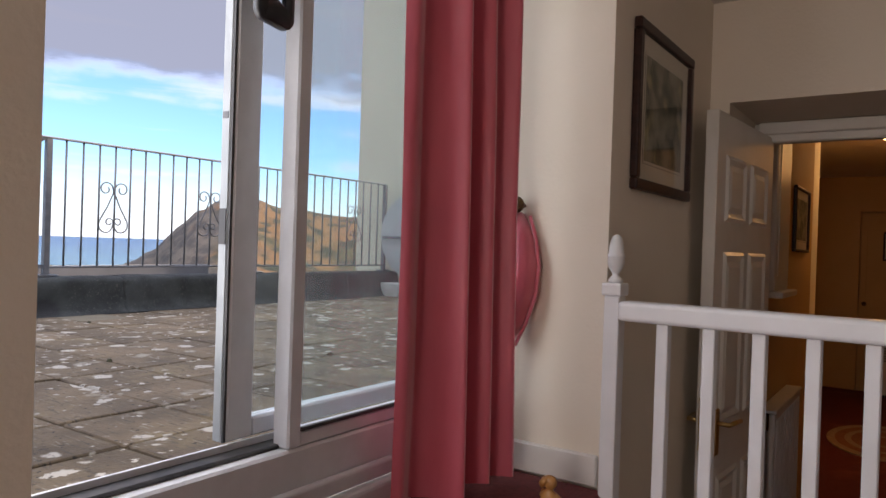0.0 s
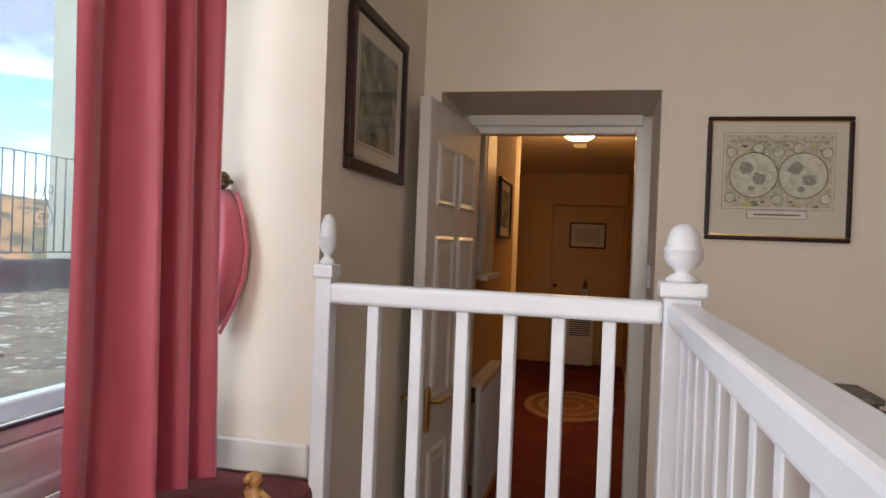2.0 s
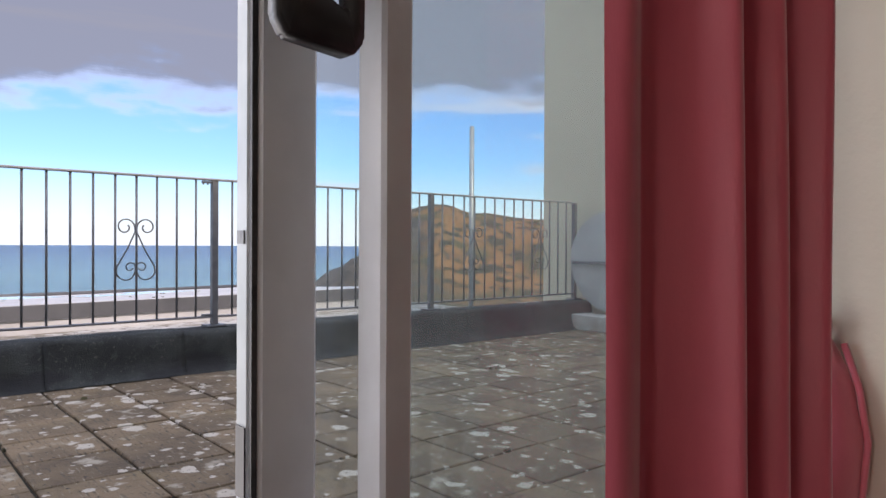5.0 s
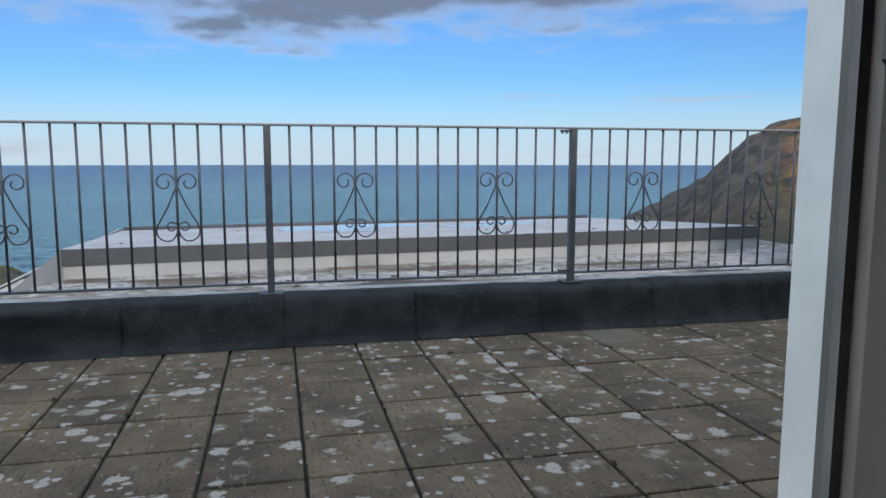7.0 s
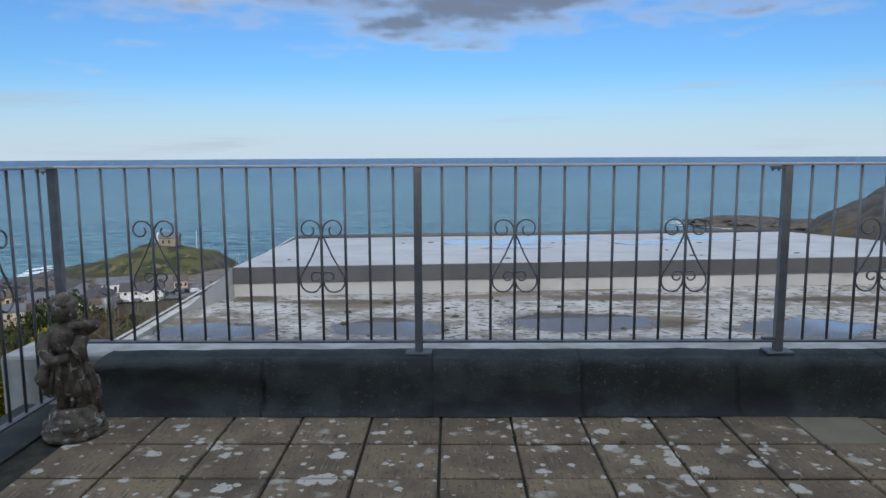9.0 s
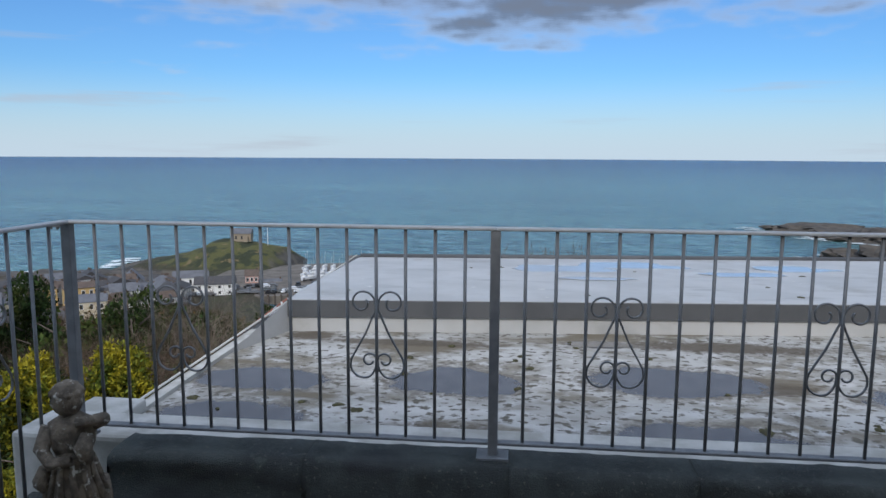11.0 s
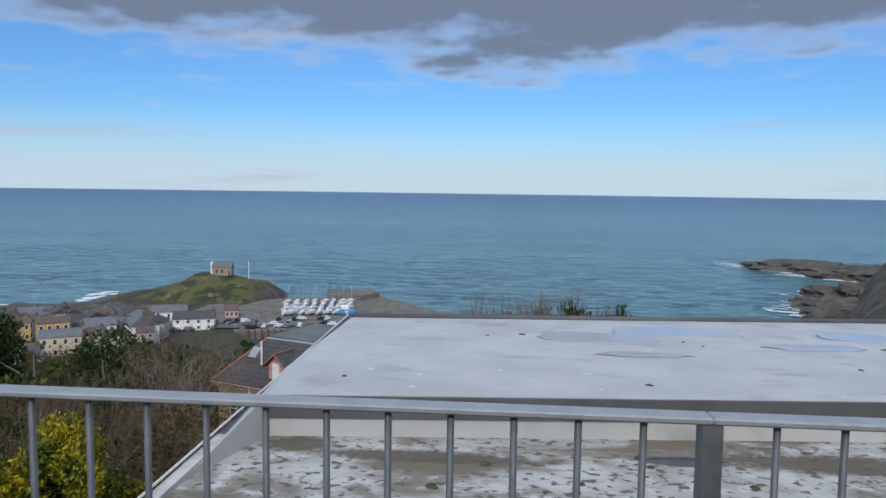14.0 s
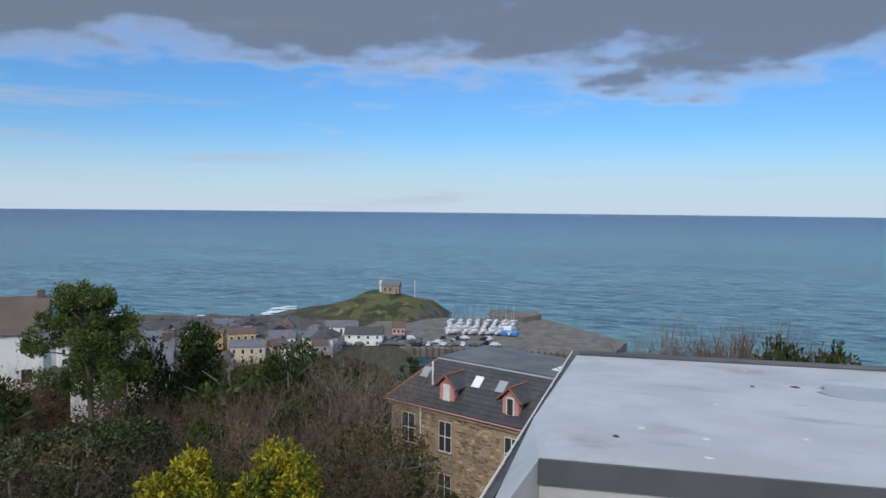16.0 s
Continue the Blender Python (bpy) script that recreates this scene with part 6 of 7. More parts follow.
    for x in (5.0, 10.3):
        dm = part("dormer", box(x - 0.62, x + 0.62, 0.25, 2.2, eave + 0.35, eave + 1.75), M_PINK, roof, "pink painted gabled dormer")
        rb = bmesh.new()
        for s in (-1, 1):
            a = [rb.verts.new(p) for p in ((x + s * 0.95, 0.0, eave + 1.5), (x, 0.0, eave + 2.35), (x, 2.6, eave + 2.35), (x + s * 0.95, 2.2, eave + 1.5))]
            b2 = [rb.verts.new((v.co.x, v.co.y, v.co.z - 0.12)) for v in a]
            rb.faces.new(a)
            rb.faces.new(b2[::-1])
            for k in range(4):
                rb.faces.new((a[k], a[(k + 1) % 4], b2[(k + 1) % 4], b2[k]))
        gb = bmesh.new()
        gv = [gb.verts.new(p) for p in ((x - 0.62, 0.26, eave + 1.75), (x + 0.62, 0.26, eave + 1.75), (x, 0.26, eave + 2.28))]
        gb.faces.new(gv)
        part("gable", gb, M_PINK, dm)
        part("dormer_roof", rb, M_SLATE, dm)
        for s in (-1, 1):
            part("bargeboard", tube([(x + s * 0.97, -0.02, eave + 1.46), (x, -0.02, eave + 2.36)], 0.07, 6), M_TERRA, dm)
        part("dormer_ridge", tube([(x, 0.0, eave + 2.38), (x, 2.5, eave + 2.38)], 0.07, 6), M_TERRA, dm)
        part("dormer_window", box(x - 0.30, x + 0.30, 0.20, 0.26, eave + 0.5, eave + 1.7), M_WHITE, dm)
        part("dormer_pane", box(x - 0.22, x + 0.22, 0.185, 0.199, eave + 0.58, eave + 1.62), M_PANE if x > 5 else M_WHITE, dm)
    for x, f in ((2.0, 0.66), (6.7, 0.66), (8.7, 0.66)):
        part("skylight", box(-0.34, 0.34, -0.46, 0.46, 0, 0.08), M_WHITE if x == 6.7 else M_SKYLIGHT, roof, at=pose(x, -0.35 + 2.95 * f, eave + 2.75 * f + 0.05, 43, 0, 0))
    for x in (3.1, 12.9):
        part("vent_pipe", tube([(x, 1.0, eave + 1.2), (x, 1.0, eave + 2.9)], 0.07, 8), M_WHITE, roof)


stone_house()

# ---- plants ----
M_BARK = mat("grey_brown_bark", (0.085, 0.065, 0.05), 0.95, second=(0.13, 0.105, 0.085), scale=5, bump=0.6, bump_scale=20)
M_TWIG = mat("bare_brown_twigs", (0.075, 0.048, 0.032), 0.95, second=(0.125, 0.092, 0.068), scale=0.8, vary=0.45, spec=0.1)
M_TWIGPALE = mat("bare_pale_twigs", (0.20, 0.165, 0.125), 0.95, second=(0.13, 0.10, 0.075), scale=0.8, vary=0.3, spec=0.1)
M_PINE = island_vary(mat("dark_pine_needles", (0.050, 0.085, 0.024), 0.8, second=(0.095, 0.120, 0.034), scale=0.8, spec=0.12), 0.5)
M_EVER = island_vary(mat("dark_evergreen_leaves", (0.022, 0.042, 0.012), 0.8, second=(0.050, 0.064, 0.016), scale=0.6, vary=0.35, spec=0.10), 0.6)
M_OLIVE = island_vary(mat("grey_green_leaves", (0.062, 0.066, 0.030), 0.8, second=(0.020, 0.027, 0.010), scale=1.1, vary=0.3, spec=0.10), 0.75)
M_GOLDLEAF = island_vary(mat("golden_green_leaves", (0.30, 0.245, 0.016), 0.6, second=(0.07, 0.10, 0.014), scale=3.2, spec=0.15), 0.5)
M_RUSSET = island_vary(mat("russet_leaves", (0.135, 0.080, 0.026), 0.8, second=(0.060, 0.050, 0.018), scale=0.7, vary=0.35, spec=0.1), 0.6)


def leaf_mesh(name, lobes, n, size, material, seed, shell=0.55, long=1.6):
    """Many small leaf blades spread through ragged lobes."""
    rg = np.random.default_rng(seed)
    vol = np.array([l[3] * l[4] * l[5] for l in lobes]) ** 0.67
    pick = rg.choice(len(lobes), n, p=vol / vol.sum())
    lb = np.array(lobes)[pick]
    d = rg.normal(size=(n, 3))
    d /= np.linalg.norm(d, axis=1)[:, None]
    lump = np.array([noise.noise((*(v * 2.1 + k * 3.7),)) for v, k in zip(d, pick)])
    rad = (shell + (1 - shell) * rg.random(n) ** 0.6) * (1 + 0.45 * lump)
    c = lb[:, :3] + d * lb[:, 3:6] * rad[:, None]
    a = d + rg.normal(size=(n, 3)) * 0.9 + np.array((0, 0, 0.35))
    a /= np.linalg.norm(a, axis=1)[:, None]
    b = np.cross(a, rg.normal(size=(n, 3)))
    b /= np.linalg.norm(b, axis=1)[:, None]
    s = size * rg.uniform(0.55, 1.35, n)[:, None]
    v = np.stack([c - a * s * long * 0.5, c + b * s * 0.42, c + a * s * long * 0.5, c - b * s * 0.42], 1).reshape(-1, 3)
    me = bpy.data.meshes.new(name)
    me.from_pydata(v.tolist(), [], (np.arange(n * 4).reshape(-1, 4)).tolist())
    me.materials.append(material)
    return me


def twig_mesh(name, height, stems, depth, material, seed, spread=0.5, thick=0.035):
    """A bare crown: stems that fork again and again into thin twigs."""
    rg = random.Random(seed)
    vs, fs = [], []

    def seg(p, q, r0, r1):
        d = (q - p).normalized()
        s = d.orthogonal().normalized()
        u = d.cross(s)
        k = len(vs)
        for c, r in ((p, r0), (q, r1)):
            for a in (0, 2.094, 4.189):
                vs.append(tuple(c + s * (math.cos(a) * r) + u * (math.sin(a) * r)))
        for j in range(3):
            fs.append((k + j, k + (j + 1) % 3, k + 3 + (j + 1) % 3, k + 3 + j))

    def grow(p, d, ln, r, lev):
        for _ in range(2):
            q = p + d * (ln / 2)
            seg(p, q, r, r * 0.85)
            p, r = q, r * 0.85
            d = (d + Vector((rg.gauss(0, 0.12), rg.gauss(0, 0.12), rg.gauss(0.05, 0.1)))).normalized()
        if lev == 0:
            return
        for _ in range(3 if lev > 1 else 4):
            nd = (d + Vector((rg.gauss(0, spread), rg.gauss(0, spread), rg.gauss(0.12, 0.3)))).normalized()
            grow(p, nd, ln * rg.uniform(0.6, 0.85), r * 0.62, lev - 1)
    for _ in range(stems):
        a = rg.uniform(0, 6.283)
        tilt = rg.uniform(0.1, 0.55)
        d = Vector((math.cos(a) * tilt, math.sin(a) * tilt, 1)).normalized()
        grow(Vector((math.cos(a) * 0.2, math.sin(a) * 0.2, 0)), d, height * 0.36, thick, depth)
    me = bpy.data.meshes.new(name)
    me.from_pydata(vs, [], fs)
    me.materials.append(material)
    return me


def trunk_mesh(h, r, limbs, seed):
    rg = random.Random(seed)
    bm = tube([(0, 0, 0), (rg.uniform(-.1, .1) * h * 0.3, 0, h * 0.35), (rg.uniform(-.1, .1) * h * 0.3, 0.02 * h, h * 0.7), (0.03 * h, 0.0, h * 0.95)], [r, r * 0.8, r * 0.5, r * 0.15], 8)
    for k in range(limbs):
        a = 6.283 * k / limbs + rg.uniform(-0.4, 0.4)
        z = h * rg.uniform(0.35, 0.8)
        ln = h * rg.uniform(0.22, 0.4)
        add_tube(bm, [(0, 0, z), (math.cos(a) * ln * 0.5, math.sin(a) * ln * 0.5, z + ln * 0.2), (math.cos(a) * ln, math.sin(a) * ln, z + ln * 0.45)], [r * 0.4, r * 0.25, r * 0.08], 6)
    return mesh_of("trunk", bm, M_BARK, True)


def ragged_lobes(seed, n, w, z0, z1, lump):
    rg = random.Random(seed)
    out_ = [(0, 0, (z0 + z1) / 2, w * 0.6, w * 0.6, (z1 - z0) * 0.42)]
    for _ in range(n):
        a, f = rg.uniform(0, 6.283), rg.random()
        rr = w * math.sqrt(rg.random()) * (1 - 0.45 * f)
        s = lump * rg.uniform(0.6, 1.2)
        out_.append((math.cos(a) * rr, math.sin(a) * rr, z0 + (z1 - z0) * f, s * 1.15, s * 1.15, s * 0.8))
    return out_


def tree(kind, x, y, height, proto, label, group, turn, wide=1.0):
    me_trunk, me_crown, own_h = proto
    t_ = thing(kind, Matrix.LocRotScale((x, y, land(x, y) - 0.15), Euler((0, 0, turn)), None), label, "tree" if "tree" in kind else "shrub", group)
    s = height / own_h
    for nm, me in (("trunk", me_trunk), ("crown", me_crown)):
        if me is not None:
            part(nm, me, None, t_, at=Matrix.Diagonal((s * wide, s * wide, s, 1)))
    return t_


EVER = [(trunk_mesh(6, 0.16, 6, k), leaf_mesh("crown", ragged_lobes(k, 16, 2.0, 1.2, 5.6, 0.85), 5400, 0.125, M_EVER, k), 6.0) for k in (11, 12)]
EVER_FAR = [(trunk_mesh(6, 0.16, 6, k), leaf_mesh("crown", ragged_lobes(k, 16, 2.0, 1.0, 5.6, 0.85), 1900, 0.22, M_EVER, k), 6.0) for k in (13, 14)]
OLIVE = [(trunk_mesh(5, 0.12, 6, k), leaf_mesh("crown", ragged_lobes(k, 18, 2.3, 0.6, 4.6, 0.8), 4800, 0.115, M_OLIVE, k), 5.0) for k in (21, 22)]
OLIVE_NEAR = [(trunk_mesh(5, 0.12, 6, k), leaf_mesh("crown", ragged_lobes(k, 26, 2.3, 0.4, 4.6, 0.62), 19000, 0.058, M_OLIVE, k), 5.0) for k in (23, 24)]
RUSSET = [(trunk_mesh(5, 0.08, 6, k), leaf_mesh("crown", ragged_lobes(k, 14, 2.0, 0.5, 4.6, 0.8), 2600, 0.09, M_RUSSET, k, shell=0.2), 5.0) for k in (31, 32)]
BARE = [(None, twig_mesh("crown", 5.2, 5, 4, M_TWIG, k, thick=0.045), 5.6) for k in (41, 42)]
DENSE = [(None, twig_mesh("crown", 5.2, 9, 4, M_TWIG, k, 0.5, 0.12), 5.0) for k in (45, 46)]
PALE = [(None, twig_mesh("crown", 6.0, 4, 4, M_TWIGPALE, k, 0.55, 0.06), 6.2) for k in (51,)]
FINE = [(None, twig_mesh("crown", 4.6, 12, 3, M_TWIG, k, 0.4, 0.026), 4.6) for k in (61, 62)]


def sky_line(az):
    """How high, as an angle, the wood may stand against the town."""
    return ramp1(az, [(-62, -9.5), (-50, -10.6), (-46, -10.8), (-40, -10.8), (-36, -11.3), (-33, -11.1), (-30.5, -10.4), (-27, -10.3), (-25, -11.4), (-23.5, -13.2), (-22.4, -15.0), (-18, -19.5), (-14, -21)])


vrng = random.Random(77)


def plant(protos, kind, label, group, az, r, el=None, wide=1.0, hmin=1.6, hmax=9.0):
    x, y = -0.8 + r * math.sin(radians(az)), -0.7 + r * math.cos(radians(az))
    top = 1.5 + r * math.tan(radians(sky_line(az) if el is None else el))
    h = min(hmax, max(hmin, top - land(x, y)))
    tree(kind, x, y, h, vrng.choice(protos), label, group, vrng.uniform(0, 6.28), wide)


# the wood: bare scrub over most of the slope, evergreens and russet shrubs between
for k in range(235):
    az = vrng.uniform(-62, -15)
    r = 15 + 47 * vrng.random() ** 0.8
    if az > -25 and r > 36:
        continue
    el = sky_line(az) - vrng.uniform(0.3, 3.0) - max(0, (38 - r)) * 0.30
    u = vrng.random()
    if u < 0.27:
        plant(FINE, "bare_shrub", "bare brown twiggy winter shrub", "bare shrubs", az, r, el, 1.15, 2.0, 6.5)
    elif u < 0.44:
        plant(BARE if vrng.random() < 0.7 else PALE, "bare_tree", "leafless grey-brown tree on the slope", "bare trees", az, r, el, 1.0, 2.5, 8)
    elif u < 0.60:
        plant(RUSSET, "russet_shrub", "russet brown leafy shrub on the slope", "russet shrubs", az, r, el, 1.1, 2.0, 6)
    elif u < 0.82:
        plant(EVER, "evergreen_tree", "dark evergreen tree with dense leaves", "evergreen trees", az, r, el - 0.8, 0.9, 2.5, 6)
    else:
        plant(OLIVE, "olive_shrub", "grey-green leafy shrub on the slope", "grey-green shrubs", az, r, el, 1.1, 2.0, 5)
for k in range(120):
    az = vrng.uniform(-60, -23)
    r = vrng.uniform(50, 120) if az < -27 else vrng.uniform(62, 120)
    el = sky_line(az) + vrng.uniform(-1.4, 0.5)
    u = vrng.random()
    if u < 0.40:
        plant(BARE, "bare_tree", "leafless grey-brown tree on the slope", "bare trees", az, r, el, 1.0, 3, 15)
    elif u < 0.55:
        plant(RUSSET, "russet_shrub", "russet brown leafy shrub on the slope", "russet shrubs", az, r, el - 0.4, 1.0, 2.0, 12)
    elif u < 0.85:
        plant(EVER_FAR, "evergreen_tree", "dark evergreen tree with dense leaves", "evergreen trees", az, r, el - 0.3, 0.95, 2.5, 12)
    else:
        plant(FINE, "bare_shrub", "bare brown twiggy winter shrub", "bare shrubs", az, r, el - 0.3, 0.9, 2, 12)
for k in range(70):
    az = vrng.uniform(-34, -13)
    r = vrng.uniform(120, 215)
    el = -11.4 - vrng.uniform(0, 1.2) - (1.0 if az > -20 else 0)
    plant(EVER_FAR, "evergreen_tree", "distant garden tree above the harbour", "harbour trees", az, r, el, 0.9, 3, 9)
# dark undergrowth and garden trees that close the slope behind the wood
for k in range(110):
    az = vrng.uniform(-60, -21)
    r = vrng.uniform(62, 205)
    if az > -25 and r < 75:
        continue
    plant(EVER_FAR if vrng.random() < 0.6 else RUSSET, "evergreen_tree", "dark garden tree on the slope above the town", "slope trees", az, r, sky_line(min(az, -24)) - vrng.uniform(0.1, 2.2), 1.0, 3, 10)
for az, r, el in ((-40.3, 58, -9.6), (-37.4, 60, -8.9), (-30.5, 52, -10.6), (-29.2, 55, -11.0), (-52, 40, -10.5), (-58, 44, -9.6)):
    plant(EVER, "evergreen_tree", "dark evergreen tree with dense leaves", "evergreen trees", az, r, el, 0.75, 3, 14)
for az, r, el in ((-27.0, 46, -10.4), (-25.3, 47, -11.2), (-24.0, 44, -12.0)):
    plant(PALE, "bare_tree", "pale leafless spreading tree", "bare trees", az, r, el, 1.1, 3, 13)
for az, r, el in ((-47, 17, -19.0), (-43, 19, -18.6), (-50.5, 20, -17.0), (-54, 18, -18.5), (-45, 24, -15.5), (-49, 28, -14.0)):
    plant(OLIVE_NEAR, "olive_shrub", "grey-green leafy shrub on the slope", "grey-green shrubs", az, r, el, 1.25, 2.0, 7)
for az, r, el in ((-22, 30, -21.0), (-19.5, 31, -22.5), (-17.5, 28, -22.0), (-24.5, 28, -20.0), (-27, 26, -20.5), (-15.5, 30, -23.5)):
    plant(FINE if r % 2 else RUSSET, "bare_shrub", "bare brown twiggy winter shrub", "bare shrubs", az, r, el, 1.1, 1.5, 6.0)
for az, r, el in ((1.9, 24, -10.3), (2.7, 23, -10.0), (3.5, 24, -9.95), (4.3, 23, -10.1), (5.2, 24, -10.3), (6.2, 25, -10.4)):
    plant(DENSE, "bare_tree", "leafless grey-brown tree beyond the roof", "bare trees", az, r, el, 0.7, 3, 14)
for az, r, el in ((7.4, 24, -9.75), (8.6, 24, -9.6), (9.8, 24, -9.55), (11.0, 25, -9.7), (12.0, 25, -10.0)):
    plant(EVER, "evergreen_tree", "dark evergreen tree beyond the roof", "evergreen trees", az, r, el, 0.55, 3, 12)


def pine():
    x, y = -37.0, 35.4
    base = land(x, y)
    h = -3.15 - base
    pn = thing("pine_tree", pose(x, y, base - 0.1), "tall dark green pine with an open spreading crown", "tree")
    rg = random.Random(9)
    lobes = []
    for _ in range(74):
        f = rg.random()
        a = rg.uniform(0, 6.283)
        w = 3.5 * math.sin(math.pi * (0.34 + 0.56 * f)) * math.sqrt(rg.random())
        lobes.append((math.cos(a) * w, math.sin(a) * w, h - 7.0 + 6.5 * f, rg.uniform(0.55, 1.0), rg.uniform(0.55, 1.0), rg.uniform(0.5, 0.85)))
    bm = tube([(0, 0, 0), (0.3, 0.1, h * 0.4), (0.0, 0.2, h * 0.75), (0.1, 0.0, h - 0.8)], [0.26, 0.21, 0.14, 0.04], 8)
    for l in lobes[:26]:
        add_tube(bm, [(0.1, 0.1, max(h * 0.35, l[2] - 1.3)), (l[0] * 0.5, l[1] * 0.5, l[2] - 0.5), (l[0], l[1], l[2] - 0.1)], [0.07, 0.05, 0.02], 5)
    part("trunk", mesh_of("trunk", bm, M_BARK, True), None, pn)
    part("crown", leaf_mesh("crown", lobes, 38000, 0.10, M_PINE, 5, shell=0.3, long=2.2), None, pn)


pine()


def golden_conifer(x, y, top, w, seed):
    base = land(x, y)
    h = top - base
    gc = thing("golden_conifer", pose(x, y, base - 0.05), "bushy golden yellow conifer close below the terrace", "shrub", "golden conifers")
    part("trunk", trunk_mesh(h * 0.8, 0.09, 6, seed), None, gc)
    rg = random.Random(seed)
    lobes = []
    for _ in range(60):
        a, f = rg.uniform(0, 6.283), rg.random()
        rr = w * math.sqrt(rg.random()) * (1.0 - 0.75 * f ** 1.8)
        lobes.append((math.cos(a) * rr, math.sin(a) * rr, h * (0.50 + 0.45 * f), 0.20, 0.20, 0.27))
    part("crown", leaf_mesh("crown", lobes, 30000, 0.034, M_GOLDLEAF, seed, shell=0.55, long=2.0), None, gc)
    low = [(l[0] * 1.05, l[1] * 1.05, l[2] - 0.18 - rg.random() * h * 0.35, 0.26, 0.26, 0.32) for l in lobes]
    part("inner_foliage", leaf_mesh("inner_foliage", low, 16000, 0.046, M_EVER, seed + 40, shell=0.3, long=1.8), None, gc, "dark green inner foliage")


golden_conifer(-6.55, 6.12, -1.30, 1.05, 3)
golden_conifer(-5.6, 6.72, -1.25, 1.2, 4)
golden_conifer(-7.7, 5.4, -1.9, 0.8, 6)
golden_conifer(-5.1, 7.5, -2.4, 0.8, 8)

# ---- harbour, town and shore ----
M_QUAY = mat("harbour_stone", (0.17, 0.15, 0.125), 0.9, second=(0.10, 0.088, 0.075), scale=0.2, bump=0.5, bump_scale=1)
M_HULL = mat("white_boat_hull", (0.55, 0.56, 0.57), 0.35)
M_HULLBLUE = mat("blue_boat_hull", (0.06, 0.20, 0.42), 0.4)
M_ROCK = mat("dark_shore_rock", (0.050, 0.045, 0.040), 0.85, second=(0.10, 0.085, 0.068), scale=0.15, bump=1.0, bump_scale=0.6)
M_FOAM = mat("white_surf", (0.75, 0.78, 0.78), 0.8, second=(0.45, 0.55, 0.56), scale=0.25)
TOWN_WALLS = [mat("town_wall_" + n, c, 0.85, second=tuple(v * 0.88 for v in c), scale=0.3) for n, c in
              (("white", (0.78, 0.77, 0.73)), ("cream", (0.58, 0.50, 0.36)), ("stone", (0.30, 0.24, 0.17)), ("grey", (0.38, 0.38, 0.37)), ("ochre", (0.50, 0.34, 0.14)), ("pink", (0.52, 0.32, 0.27)))]
M_TOWNROOF = [M_SLATE, mat("brown_roof", (0.12, 0.085, 0.065), 0.8, second=(0.09, 0.065, 0.05), scale=0.5), mat("grey_roof", (0.13, 0.135, 0.145), 0.7, second=(0.10, 0.10, 0.11), scale=0.5)]


def town_house(x, y, w, dpt, h, rise, turn, wall, roof_m, label, group="town houses", floors=2, cols=3, z=None):
    z = land(x, y) if z is None else z
    hs = thing("town_house", pose(x, y, z - 1.0, 0, 0, turn), label, "house", group)
    part("wall", box(-w / 2, w / 2, -dpt / 2, dpt / 2, 0, h + 1), wall, hs)
    bm = bmesh.new()
    o = 0.35
    v = [bm.verts.new(p) for p in ((-w / 2 - o, -dpt / 2 - o, h + 0.9), (w / 2 + o, -dpt / 2 - o, h + 0.9), (w / 2 + o, dpt / 2 + o, h + 0.9), (-w / 2 - o, dpt / 2 + o, h + 0.9), (-w / 2 - o, 0, h + 1 + rise), (w / 2 + o, 0, h + 1 + rise))]
    for f in ((0, 1, 5, 4), (2, 3, 4, 5), (1, 2, 5), (3, 0, 4), (3, 2, 1, 0)):
        bm.faces.new([v[i] for i in f])
    rf = part("roof", bm, roof_m, hs)
    part("chimney", box(w / 2 - 0.75, w / 2 - 0.1, -0.3, 0.3, h + 1, h + rise + 1.6), M_TOWNROOF[1], rf)
    fh = h / floors
    for fl in range(floors):
        for c in range(cols):
            xc = -w / 2 + w * (c + 0.5) / cols
            wn_ = part("window", box(xc - 0.55, xc + 0.55, -dpt / 2 - 0.06, -dpt / 2 - 0.001, 1 + fl * fh + fh * 0.25, 1 + fl * fh + fh * 0.80), M_WHITE, hs)
            part("pane", box(xc - 0.45, xc + 0.45, -dpt / 2 - 0.09, -dpt / 2 - 0.061, 1 + fl * fh + fh * 0.30, 1 + fl * fh + fh * 0.76), M_PANE, wn_)


hrng = random.Random(21)
NAMES = ("white", "cream", "stone", "grey", "ochre", "pink")
for k in range(46):
    az = hrng.uniform(-52, -27.5)
    r = hrng.uniform(222, 300) if az < -33 else hrng.uniform(235, 285)
    wi = hrng.choice((0, 0, 0, 0, 0, 0, 1, 1, 2, 2, 3, 3, 4, 5))
    x, y = r * math.sin(radians(az)), r * math.cos(radians(az))
    town_house(x, y, hrng.uniform(4, 8), hrng.uniform(4, 6), hrng.uniform(2.8, 5.0), hrng.uniform(1.4, 2.6), -az + hrng.uniform(-40, 40), TOWN_WALLS[wi], hrng.choice(M_TOWNROOF),
               "small %s harbour town house with pitched roof" % NAMES[wi], floors=2, cols=hrng.choice((2, 3, 4)))
